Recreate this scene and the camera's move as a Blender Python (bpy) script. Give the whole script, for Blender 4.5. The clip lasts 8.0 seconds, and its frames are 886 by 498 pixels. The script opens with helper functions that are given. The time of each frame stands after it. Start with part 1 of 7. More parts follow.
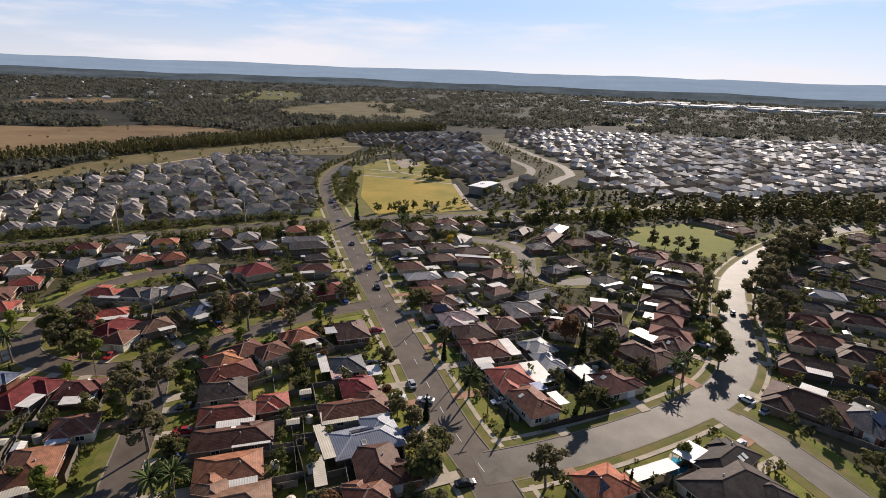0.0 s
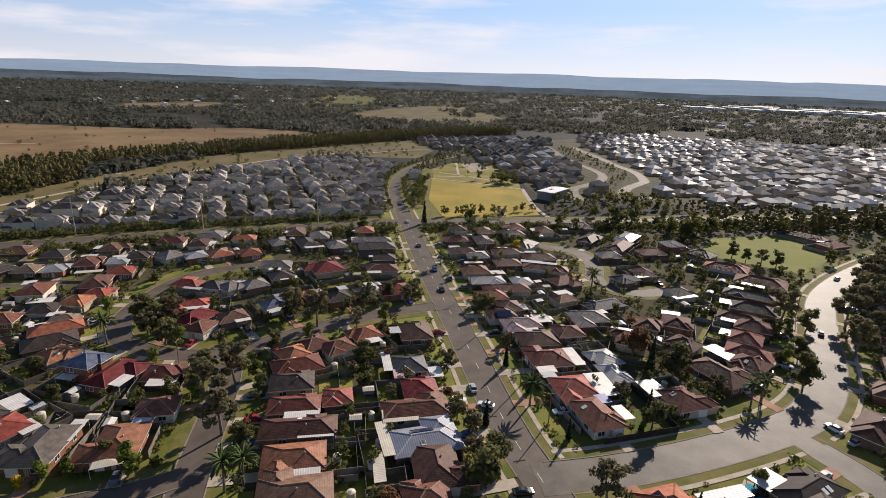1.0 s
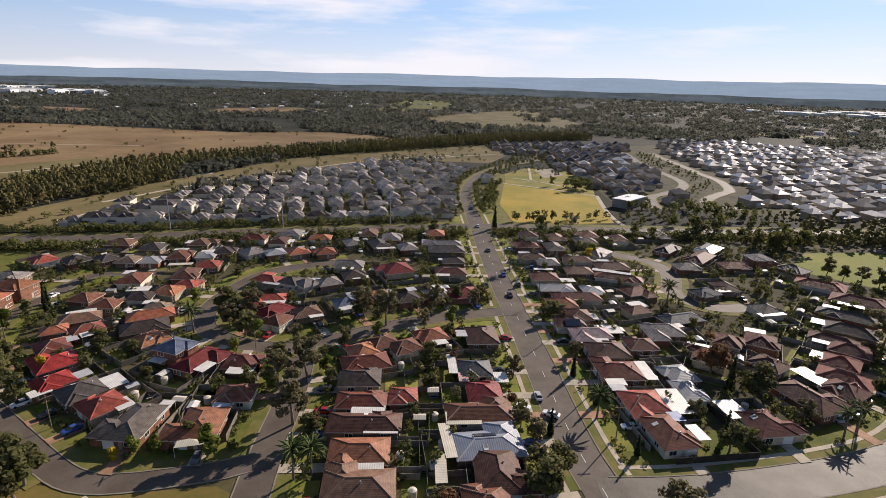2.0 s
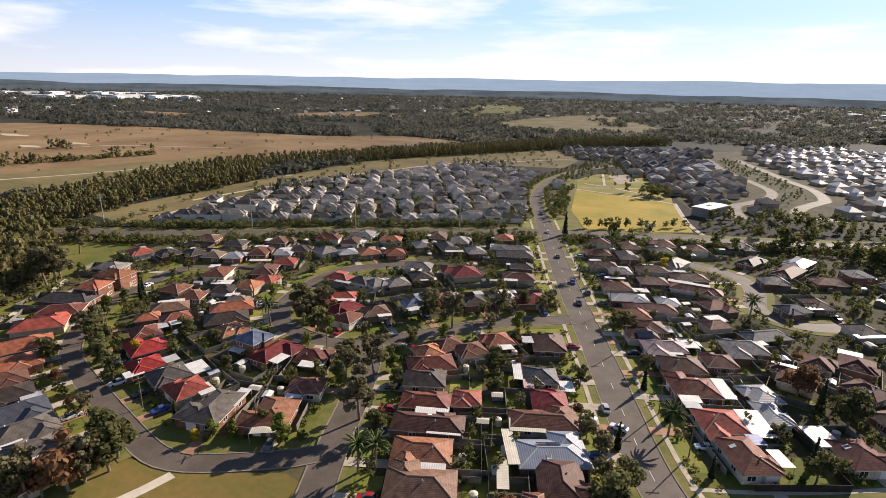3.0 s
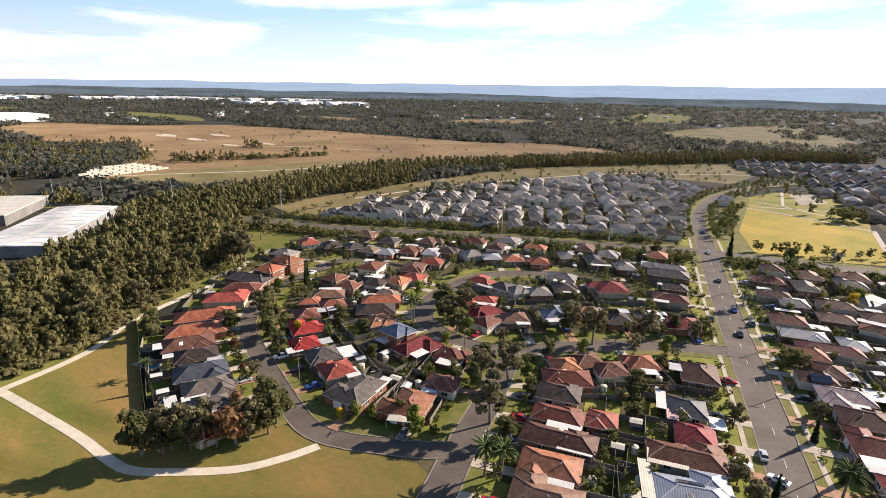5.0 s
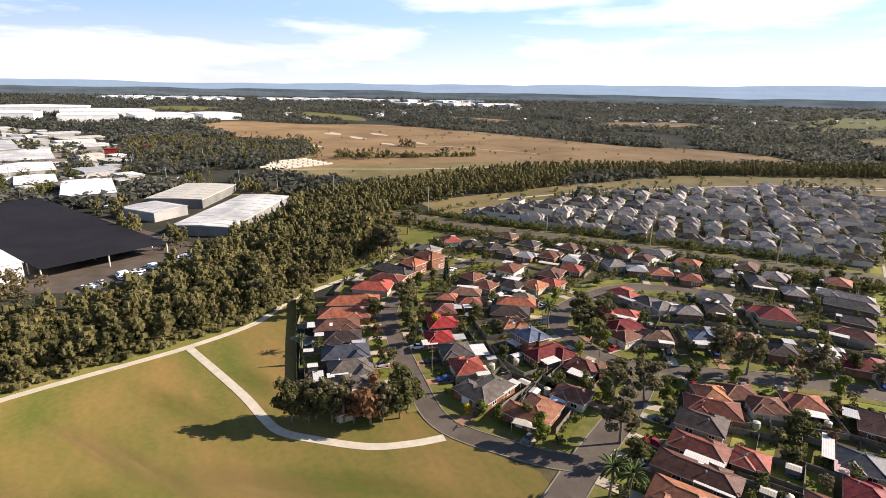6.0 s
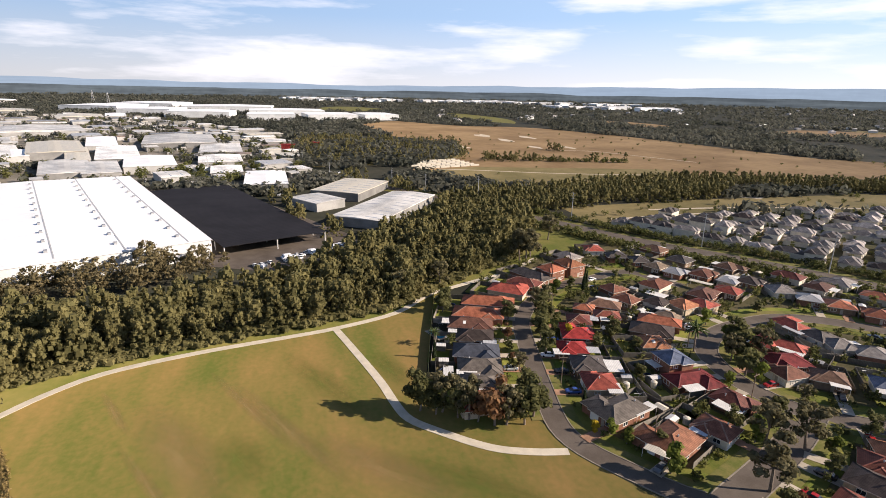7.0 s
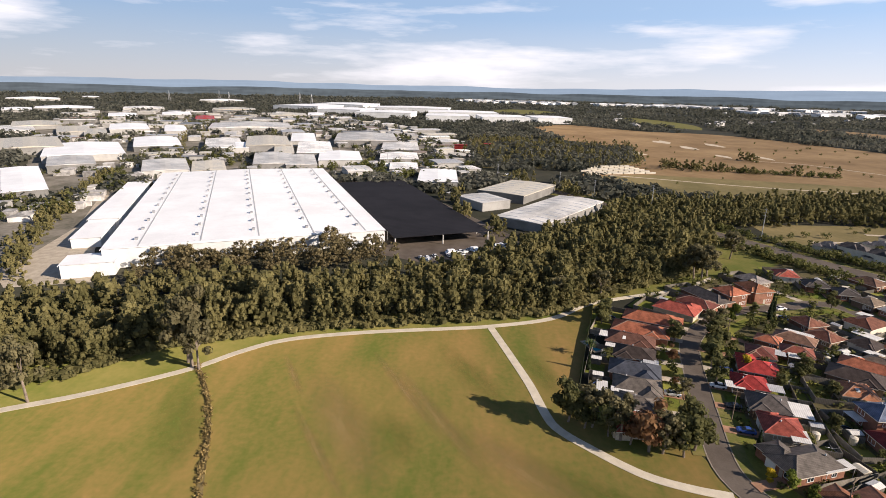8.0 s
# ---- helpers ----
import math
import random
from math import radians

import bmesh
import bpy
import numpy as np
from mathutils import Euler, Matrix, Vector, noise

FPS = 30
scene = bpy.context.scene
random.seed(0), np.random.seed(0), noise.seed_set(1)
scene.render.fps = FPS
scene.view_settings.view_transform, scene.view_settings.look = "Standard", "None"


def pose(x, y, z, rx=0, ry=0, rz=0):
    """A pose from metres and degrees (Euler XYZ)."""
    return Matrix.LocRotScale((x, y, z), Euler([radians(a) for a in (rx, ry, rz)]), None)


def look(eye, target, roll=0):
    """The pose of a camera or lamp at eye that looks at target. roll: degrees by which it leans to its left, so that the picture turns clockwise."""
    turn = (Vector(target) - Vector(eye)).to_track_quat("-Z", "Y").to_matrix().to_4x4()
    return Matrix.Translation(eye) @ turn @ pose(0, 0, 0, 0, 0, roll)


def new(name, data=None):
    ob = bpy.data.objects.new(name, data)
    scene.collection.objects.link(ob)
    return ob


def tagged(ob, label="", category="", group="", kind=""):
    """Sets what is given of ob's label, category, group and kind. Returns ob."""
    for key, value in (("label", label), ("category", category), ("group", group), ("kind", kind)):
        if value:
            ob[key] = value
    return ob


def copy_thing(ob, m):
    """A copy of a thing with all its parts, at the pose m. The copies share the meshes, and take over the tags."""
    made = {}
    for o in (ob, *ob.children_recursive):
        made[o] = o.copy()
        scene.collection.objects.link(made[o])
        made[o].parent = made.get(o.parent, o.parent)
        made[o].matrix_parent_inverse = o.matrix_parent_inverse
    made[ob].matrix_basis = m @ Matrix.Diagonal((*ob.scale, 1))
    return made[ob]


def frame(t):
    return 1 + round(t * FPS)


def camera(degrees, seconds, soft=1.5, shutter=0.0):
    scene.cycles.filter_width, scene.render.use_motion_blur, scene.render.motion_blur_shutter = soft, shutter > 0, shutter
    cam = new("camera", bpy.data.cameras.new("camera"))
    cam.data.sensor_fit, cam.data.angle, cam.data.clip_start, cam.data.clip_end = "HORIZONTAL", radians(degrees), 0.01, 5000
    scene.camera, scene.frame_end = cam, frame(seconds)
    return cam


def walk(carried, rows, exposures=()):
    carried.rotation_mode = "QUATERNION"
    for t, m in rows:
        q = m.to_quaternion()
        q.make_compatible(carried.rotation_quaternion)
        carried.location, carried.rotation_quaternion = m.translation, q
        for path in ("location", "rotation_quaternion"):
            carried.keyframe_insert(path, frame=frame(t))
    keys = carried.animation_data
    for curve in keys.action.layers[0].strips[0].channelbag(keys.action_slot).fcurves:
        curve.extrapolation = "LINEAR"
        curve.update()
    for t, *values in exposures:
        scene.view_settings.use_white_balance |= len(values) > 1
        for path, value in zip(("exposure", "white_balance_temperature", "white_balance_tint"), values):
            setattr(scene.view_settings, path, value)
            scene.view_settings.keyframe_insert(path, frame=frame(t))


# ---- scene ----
cam = camera(78.83, 8.0, soft=0.55)
PATH = [
    (0, (0.00, 0.00, 80.00), (-6.36, 95.16, 49.95), 2.31),
    (0.5, (-0.00, 0.00, 80.05), (-11.43, 94.71, 50.06), 2.21),
    (1, (0.08, -0.19, 80.07), (-18.37, 93.47, 50.26), 2.08),
    (1.5, (0.29, -0.33, 80.00), (-24.59, 91.91, 50.44), 1.92),
    (3, (0.36, -0.88, 79.86), (-42.28, 84.82, 50.92), 1.31),
    (3.5, (0.58, -0.94, 79.97), (-47.56, 81.89, 51.32), 1.21),
    (4, (0.67, -0.96, 80.03), (-52.69, 78.69, 51.61), 1.19),
    (5.5, (1.06, -1.44, 80.17), (-71.49, 61.26, 51.81), 1.21),
    (6, (1.60, -1.29, 80.50), (-79.56, 49.69, 51.99), 1.08),
    (6.5, (1.85, -1.09, 80.68), (-85.26, 38.79, 52.05), 1.10),
    (7, (2.10, -1.04, 80.83), (-89.67, 26.57, 52.27), 1.19),
    (7.5, (2.31, -1.05, 80.62), (-92.37, 13.95, 52.16), 1.29),
    (8, (2.07, -1.28, 80.39), (-93.73, -2.84, 51.74), 1.27),
]
walk(cam, [(t, look(eye, target, roll)) for t, eye, target, roll in PATH],
     exposures=[(0.0, 0.45, 6600, 17), (1.5, 0.46, 6550, 17), (3.0, 0.82, 6650, 17), (4.0, 1.08, 6650, 17), (5.5, 1.15, 6600, 17), (8.0, 0.75, 6700, 17)])

# ---- world, sun ----
SUN_AZ, SUN_EL = 69.0, 26.0     # degrees from +x, and above the horizon
world = bpy.data.worlds.new("sky")
scene.world = world
world.use_nodes = True
wn = world.node_tree.nodes
wl = world.node_tree.links
wn.clear()
w_out = wn.new("ShaderNodeOutputWorld")
w_bg = wn.new("ShaderNodeBackground")
w_sky = wn.new("ShaderNodeTexSky")
w_sky.sky_type = "NISHITA"
w_sky.sun_disc = False
w_sky.sun_elevation = radians(SUN_EL)
w_sky.sun_rotation = radians(90 - SUN_AZ)
w_sky.air_density, w_sky.dust_density, w_sky.ozone_density = 0.85, 0.3, 2.0
w_co = wn.new("ShaderNodeTexCoord")
w_map = wn.new("ShaderNodeMapping")
w_map.inputs["Scale"].default_value = (1.3, 1.3, 9.0)
w_no = wn.new("ShaderNodeTexNoise")
w_no.inputs["Scale"].default_value = 2.1
w_no.inputs["Detail"].default_value = 7.0
w_no.inputs["Roughness"].default_value = 0.56
w_ramp = wn.new("ShaderNodeValToRGB")
w_ramp.color_ramp.elements[0].position = 0.485
w_ramp.color_ramp.elements[1].position = 0.66
w_ramp.color_ramp.elements[1].color = (0.85, 0.85, 0.85, 1)
w_mix = wn.new("ShaderNodeMix")
w_mix.data_type = "RGBA"
w_mix.inputs["B"].default_value = (9.0, 9.1, 9.4, 1)
wl.new(w_co.outputs["Generated"], w_map.inputs["Vector"])
wl.new(w_map.outputs["Vector"], w_no.inputs["Vector"])
wl.new(w_no.outputs["Fac"], w_ramp.inputs["Fac"])
w_bank = wn.new("ShaderNodeValToRGB")
w_bank.color_ramp.elements[0].position = 0.2
w_bank.color_ramp.elements[0].color = (1, 1, 1, 1)
w_bank.color_ramp.elements[1].position = 0.36
w_bank.color_ramp.elements[1].color = (0.04, 0.04, 0.04, 1)
w_cut = wn.new("ShaderNodeMath")
w_cut.operation = "MULTIPLY"
wl.new(w_ramp.outputs["Color"], w_cut.inputs[0])
wl.new(w_bank.outputs["Color"], w_cut.inputs[1])
wl.new(w_cut.outputs["Value"], w_mix.inputs["Factor"])
# pale haze low in the sky
w_sep = wn.new("ShaderNodeSeparateXYZ")
w_low = wn.new("ShaderNodeValToRGB")
w_low.color_ramp.elements[0].position = 0.0
w_low.color_ramp.elements[0].color = (0.95, 0.95, 0.95, 1)
w_low.color_ramp.elements[1].position = 0.34
w_low.color_ramp.elements[1].color = (0, 0, 0, 1)
w_mid = w_low.color_ramp.elements.new(0.17)
w_mid.color = (0.75, 0.75, 0.75, 1)
w_tint = wn.new("ShaderNodeValToRGB")
w_tint.color_ramp.elements[0].position = 0.01
w_tint.color_ramp.elements[0].color = (0.8, 0.86, 0.93, 1)
w_tint.color_ramp.elements[1].position = 0.115
w_tint.color_ramp.elements[1].color = (0.44, 0.67, 0.98, 1)
w_gain = wn.new("ShaderNodeVectorMath")
w_gain.operation = "SCALE"
# the haze is brighter towards the sun
w_dot = wn.new("ShaderNodeVectorMath")
w_dot.operation = "DOT_PRODUCT"
w_dot.inputs[1].default_value = (math.cos(radians(SUN_AZ)), math.sin(radians(SUN_AZ)), 0)
w_amt = wn.new("ShaderNodeMath")
w_amt.operation = "MULTIPLY_ADD"
w_amt.inputs[1].default_value = 2.6
w_amt.inputs[2].default_value = 7.9
wl.new(w_co.outputs["Generated"], w_dot.inputs[0])
wl.new(w_dot.outputs["Value"], w_amt.inputs[0])
wl.new(w_amt.outputs["Value"], w_gain.inputs["Scale"])
w_haze = wn.new("ShaderNodeMix")
w_haze.data_type = "RGBA"
wl.new(w_sep.outputs["Z"], w_bank.inputs["Fac"])
wl.new(w_sep.outputs["Z"], w_low.inputs["Fac"])
wl.new(w_sep.outputs["Z"], w_tint.inputs["Fac"])
wl.new(w_tint.outputs["Color"], w_gain.inputs[0])
wl.new(w_gain.outputs["Vector"], w_haze.inputs["B"])
wl.new(w_co.outputs["Generated"], w_sep.inputs["Vector"])
wl.new(w_low.outputs["Color"], w_haze.inputs["Factor"])
wl.new(w_sky.outputs["Color"], w_haze.inputs["A"])
wl.new(w_haze.outputs["Result"], w_mix.inputs["A"])
wl.new(w_mix.outputs["Result"], w_bg.inputs["Color"])
w_bg.inputs["Strength"].default_value = 0.072
wl.new(w_bg.outputs["Background"], w_out.inputs["Surface"])

sun = new("sun", bpy.data.lights.new("sun", "SUN"))
sun.data.energy = 5.0
sun.data.angle = radians(0.5)
sun.data.color = (1.0, 0.905, 0.76)
_a, _e = radians(SUN_AZ), radians(SUN_EL)
sun.matrix_world = look((math.cos(_a) * math.cos(_e) * 900, math.sin(_a) * math.cos(_e) * 900, math.sin(_e) * 900), (0, 0, 0))

# ---- materials ----
def surf(name, base, base2=None, var=0.2, rough=0.8, scale=0.4, fine=4.0, bump=0.15, rand=0.0, rib=None, metal=0.0, island=0.0, spec=0.12, thin=0.0, stretch=None):
    """A surface that wanders between two colours at two scales. rib: (axis, period in metres, darkening of the troughs)
    of raised lines.
    """
    m = bpy.data.materials.new(name)
    m.use_nodes = True
    n, l = m.node_tree.nodes, m.node_tree.links
    bsdf = n["Principled BSDF"]
    bsdf.inputs["Roughness"].default_value = rough
    bsdf.inputs["Metallic"].default_value = metal
    bsdf.inputs["Specular IOR Level"].default_value = spec
    bsdf.inputs["Diffuse Roughness"].default_value = 0.55 if rough == 0.95 else 0.0
    co = n.new("ShaderNodeTexCoord")
    big = n.new("ShaderNodeTexNoise")
    big.inputs["Scale"].default_value = scale
    big.inputs["Detail"].default_value = 5.0
    big.inputs["Roughness"].default_value = 0.6
    small = n.new("ShaderNodeTexNoise")
    small.inputs["Scale"].default_value = fine
    small.inputs["Detail"].default_value = 3.0
    if stretch:
        mp = n.new("ShaderNodeMapping")
        mp.inputs["Scale"].default_value = (*stretch, 1)
        l.new(co.outputs["Object"], mp.inputs["Vector"])
        l.new(mp.outputs["Vector"], big.inputs["Vector"])
    else:
        l.new(co.outputs["Object"], big.inputs["Vector"])
    l.new(co.outputs["Object"], small.inputs["Vector"])
    add = n.new("ShaderNodeMath")
    add.operation = "MULTIPLY_ADD"
    add.inputs[1].default_value = 0.45
    l.new(small.outputs["Fac"], add.inputs[0])
    mulb = n.new("ShaderNodeMath")
    mulb.operation = "MULTIPLY_ADD"
    mulb.inputs[1].default_value = 1.6
    mulb.inputs[2].default_value = -0.52
    l.new(big.outputs["Fac"], mulb.inputs[0])
    l.new(mulb.outputs["Value"], add.inputs[2])
    ramp = n.new("ShaderNodeValToRGB")
    b2 = base2 or tuple(min(1, c * (1 + var)) for c in base)
    b1 = base if base2 else tuple(c * (1 - var) for c in base)
    ramp.color_ramp.elements[0].position = 0.25
    ramp.color_ramp.elements[1].position = 0.78
    ramp.color_ramp.elements[0].color = (*b1, 1)
    ramp.color_ramp.elements[1].color = (*b2, 1)
    l.new(add.outputs["Value"], ramp.inputs["Fac"])
    col = ramp.outputs["Color"]
    if rand or island:
        hsv = n.new("ShaderNodeHueSaturation")
        mr = n.new("ShaderNodeMapRange")
        if rand:
            src = n.new("ShaderNodeObjectInfo").outputs["Random"]
        else:
            src = n.new("ShaderNodeNewGeometry").outputs["Random Per Island"]
        k = rand or island
        mr.inputs["To Min"].default_value = 1 - k
        mr.inputs["To Max"].default_value = 1 + k
        l.new(src, mr.inputs["Value"])
        l.new(mr.outputs["Result"], hsv.inputs["Value"])
        l.new(col, hsv.inputs["Color"])
        col = hsv.outputs["Color"]
    height = small.outputs["Fac"]
    if rib:
        axis, period, depth = rib
        wave = n.new("ShaderNodeTexWave")
        wave.bands_direction = axis
        wave.wave_profile = "SAW" if axis == "Z" else "SIN"
        wave.inputs["Scale"].default_value = 0.314 / period
        wave.inputs["Distortion"].default_value = 0.15
        l.new(co.outputs["Object"], wave.inputs["Vector"])
        dark = n.new("ShaderNodeMix")
        dark.data_type = "RGBA"
        dark.blend_type = "MULTIPLY"
        dark.inputs["Factor"].default_value = depth
        l.new(col, dark.inputs["A"])
        l.new(wave.outputs["Color"], dark.inputs["B"])
        col = dark.outputs["Result"]
        height = wave.outputs["Fac"]
    l.new(col, bsdf.inputs["Base Color"])
    if thin:
        tl = n.new("ShaderNodeBsdfTranslucent")
        mx = n.new("ShaderNodeMixShader")
        mx.inputs["Fac"].default_value = thin
        l.new(col, tl.inputs["Color"])
        l.new(bsdf.outputs["BSDF"], mx.inputs[1])
        l.new(tl.outputs["BSDF"], mx.inputs[2])
        l.new(mx.outputs["Shader"], n["Material Output"].inputs["Surface"])
    if bump:
        bp = n.new("ShaderNodeBump")
        bp.inputs["Strength"].default_value = bump
        bp.inputs["Distance"].default_value = 0.08
        l.new(height, bp.inputs["Height"])
        l.new(bp.outputs["Normal"], bsdf.inputs["Normal"])
    return m


def tile(name, c, gloss=0.2):
    return surf(name, c, var=0.34, rough=0.6, scale=0.6, fine=4.0, bump=0.4, rand=0.28, rib=("Z", 0.14, 0.34), spec=gloss * 0.6)


def sheet(name, c, rough=0.45, rib=0.18):
    return surf(name, c, var=0.12, rough=rough, scale=0.35, fine=3.0, bump=0.2, rand=0.08, rib=("X", 0.5, rib), spec=0.2)


ROOF = {
    "red": tile("red_tile", (0.35, 0.085, 0.06)), "brightred": tile("bright_red_tile", (0.39, 0.05, 0.045)),
    "redor": tile("terracotta_tile", (0.36, 0.125, 0.07)), "orange": tile("orange_tile", (0.37, 0.155, 0.08)),
    "redbrown": tile("red_brown_tile", (0.22, 0.07, 0.048)), "crimson": tile("crimson_tile", (0.19, 0.032, 0.032)),
    "dkred": tile("dark_red_tile", (0.14, 0.048, 0.037)), "brown": tile("brown_tile", (0.19, 0.078, 0.05)),
    "dkbrown": tile("dark_brown_tile", (0.118, 0.058, 0.042)), "dark": tile("charcoal_tile", (0.07, 0.053, 0.046)),
    "taupe": tile("taupe_tile", (0.115, 0.098, 0.084)), "tan": tile("tan_tile", (0.27, 0.2, 0.14)), "tanbrown": tile("weathered_tile", (0.185, 0.105, 0.07)),
    "tanor": tile("faded_orange_tile", (0.27, 0.115, 0.065)), "grey": tile("grey_tile", (0.215, 0.19, 0.172), 0.3),
    "dkgrey": tile("dark_grey_tile", (0.092, 0.078, 0.07), 0.3), "slate": tile("slate_tile", (0.06, 0.065, 0.08), 0.4),
    "blue": tile("blue_grey_tile", (0.1, 0.12, 0.17)), "dkblue": tile("dark_blue_tile", (0.05, 0.06, 0.085)),
    "palegrey": tile("pale_grey_tile", (0.34, 0.3, 0.27), 0.3), "midgrey": tile("mid_grey_tile", (0.19, 0.165, 0.148), 0.3),
    "pinkwhite": tile("faded_pink_tile", (0.42, 0.3, 0.28)), "silver": sheet("silver_sheet", (0.31, 0.31, 0.31)),
    "metalblue": sheet("blue_grey_sheet", (0.24, 0.26, 0.31)),
}
SHEET = {
    "white": sheet("white_sheet", (0.62, 0.6, 0.56)), "cream": sheet("cream_sheet", (0.58, 0.53, 0.43)),
    "silver": sheet("zinc_sheet", (0.42, 0.42, 0.42)), "pink": sheet("faded_red_sheet", (0.5, 0.33, 0.3)),
    "glass": sheet("clear_sheet", (0.42, 0.46, 0.5), 0.2), "bluemetal": sheet("blue_sheet", (0.07, 0.12, 0.3)), "brown": sheet("brown_sheet", (0.26, 0.19, 0.14)), "dark": sheet("grey_sheet", (0.2, 0.2, 0.2)),
}
WALLS = [surf("red_brick", (0.24, 0.115, 0.075), var=0.25, scale=0.6, fine=9, rand=0.15),
         surf("brown_brick", (0.19, 0.13, 0.09), var=0.25, scale=0.6, fine=9, rand=0.15),
         surf("cream_brick", (0.47, 0.38, 0.27), var=0.2, scale=0.6, fine=9, rand=0.15),
         surf("rendered_wall", (0.62, 0.56, 0.46), var=0.12, scale=0.5, fine=6, rand=0.1)]
FASCIA = surf("painted_fascia", (0.6, 0.55, 0.47), var=0.15, rough=0.5, rand=0.3)
CAP = surf("mortar_ridge", (0.26, 0.165, 0.12), var=0.3, rough=0.8, rand=0.3)
FRAME = surf("white_frame", (0.75, 0.74, 0.7), var=0.06, rough=0.4)
GLASS = surf("window_glass", (0.03, 0.035, 0.04), var=0.3, rough=0.08, spec=0.6, bump=0)
DOOR = surf("painted_door", (0.4, 0.36, 0.3), var=0.2, rough=0.5, rand=0.4)
POST = surf("painted_post", (0.6, 0.58, 0.54), var=0.1, rough=0.5)
SOLAR = surf("solar_cell", (0.02, 0.025, 0.045), var=0.3, rough=0.12, spec=0.7, bump=0)
ASPHALT = surf("asphalt", (0.084, 0.067, 0.053), (0.13, 0.107, 0.087), scale=0.12, fine=3, rough=0.7, bump=0.12, spec=0.15)
PALE_ASPHALT = surf("worn_asphalt", (0.075, 0.066, 0.055), (0.15, 0.133, 0.11), scale=0.11, fine=3, rough=0.58, bump=0.06, spec=0.1)
KERB = surf("kerb_concrete", (0.22, 0.19, 0.15), var=0.2, scale=0.4, fine=5, rough=0.85)
CONCRETE = surf("concrete", (0.4, 0.345, 0.27), var=0.18, scale=0.3, fine=5, rough=0.8)
PATHWAY = surf("pale_path_concrete", (0.52, 0.46, 0.36), var=0.12, scale=0.3, fine=5, rough=0.8)
PAVER = surf("clay_paving", (0.33, 0.19, 0.12), var=0.25, scale=0.3, fine=6, rough=0.8)
PAINT = surf("road_paint", (0.6, 0.59, 0.55), var=0.2, scale=1, rough=0.6)
GROUND = surf("suburban_ground", (0.055, 0.055, 0.022), (0.155, 0.125, 0.062), scale=0.07, fine=1.2, rough=0.95, bump=0.5)
WILD = surf("scrub_ground", (0.018, 0.022, 0.015), (0.055, 0.05, 0.034), scale=0.012, fine=0.15, rough=0.95, bump=0.5)
LAWN = surf("green_lawn", (0.095, 0.125, 0.018), (0.21, 0.19, 0.045), scale=0.12, fine=2.5, rough=0.9, bump=0.35, rand=0.3)
VERGE = surf("verge_grass", (0.095, 0.11, 0.024), (0.185, 0.15, 0.055), scale=0.2, fine=2.5, rough=0.9, bump=0.35)
MEADOW = surf("meadow_grass", (0.105, 0.12, 0.024), (0.25, 0.16, 0.054), scale=0.045, fine=0.6, rough=0.95, bump=0.4, stretch=(0.35, 1.1))
OVAL = surf("dry_oval_grass", (0.22, 0.19, 0.03), (0.38, 0.265, 0.05), scale=0.03, fine=0.5, rough=0.9, bump=0.3)
RESERVE = surf("reserve_grass", (0.115, 0.132, 0.026), (0.215, 0.18, 0.055), scale=0.05, fine=0.6, rough=0.95, bump=0.3)
GREENFIELD = surf("green_field_grass", (0.12, 0.15, 0.018), (0.2, 0.19, 0.034), scale=0.03, fine=0.6, rough=0.9, bump=0.2)
DRY = surf("dry_pasture", (0.2, 0.125, 0.06), (0.33, 0.22, 0.11), scale=0.011, fine=0.1, rough=0.95, bump=0.4)
STRAW = surf("straw_grass", (0.15, 0.125, 0.05), (0.26, 0.2, 0.09), scale=0.02, fine=0.25, rough=0.95, bump=0.4)
SAND = surf("pale_sand", (0.55, 0.46, 0.34), var=0.15, scale=0.1, fine=1, rough=0.95)
BARK = surf("grey_bark", (0.2, 0.16, 0.125), var=0.35, scale=1.5, fine=8, rough=0.9)
def foliage(name, a, b, rand=0.25):
    return surf(name, a, b, scale=0.35, fine=1.8, rough=0.75, bump=0, rand=rand, spec=0.12, thin=0.45)
LEAF = {"gum": foliage("gum_leaves", (0.115, 0.105, 0.052), (0.22, 0.19, 0.1)), "round": foliage("dark_leaves", (0.085, 0.088, 0.032), (0.18, 0.172, 0.068)),
        "lime": foliage("lime_leaves", (0.12, 0.15, 0.028), (0.22, 0.24, 0.05)), "rust": foliage("rust_leaves", (0.15, 0.075, 0.04), (0.24, 0.14, 0.065)),
        "yellow": foliage("yellow_flowers", (0.42, 0.3, 0.02), (0.6, 0.45, 0.05)),
        "palm": foliage("palm_fronds", (0.065, 0.09, 0.03), (0.13, 0.165, 0.06)), "cypress": foliage("cypress_leaves", (0.025, 0.04, 0.018), (0.055, 0.07, 0.03))}
WOODS = surf("casuarina_leaves", (0.122, 0.115, 0.047), (0.262, 0.228, 0.096), scale=0.09, fine=0.45, rough=0.8, bump=0, island=0.14, spec=0.1, thin=0.45)
# greyer than the near leaves: some distance haze is put into the colour
FARWOODS = surf("hazed_far_leaves", (0.07, 0.075, 0.057), (0.145, 0.142, 0.112), scale=0.005, fine=0.15, rough=0.9, bump=0, island=0.35, spec=0.05, thin=0.45)
HEDGE = surf("hedge_leaves", (0.07, 0.08, 0.026), (0.16, 0.155, 0.055), scale=0.12, fine=2, rough=0.8, bump=0, island=0.35, spec=0.1, thin=0.45)
FENCE = surf("steel_fence", (0.2, 0.18, 0.15), var=0.25, rough=0.6, rand=0.45, rib=("X", 0.4, 0.2))
WHITEROOF = surf("white_factory_roof", (0.84, 0.84, 0.83), var=0.08, scale=0.05, fine=1, rough=0.45, rib=("X", 1.2, 0.08), bump=0.1)
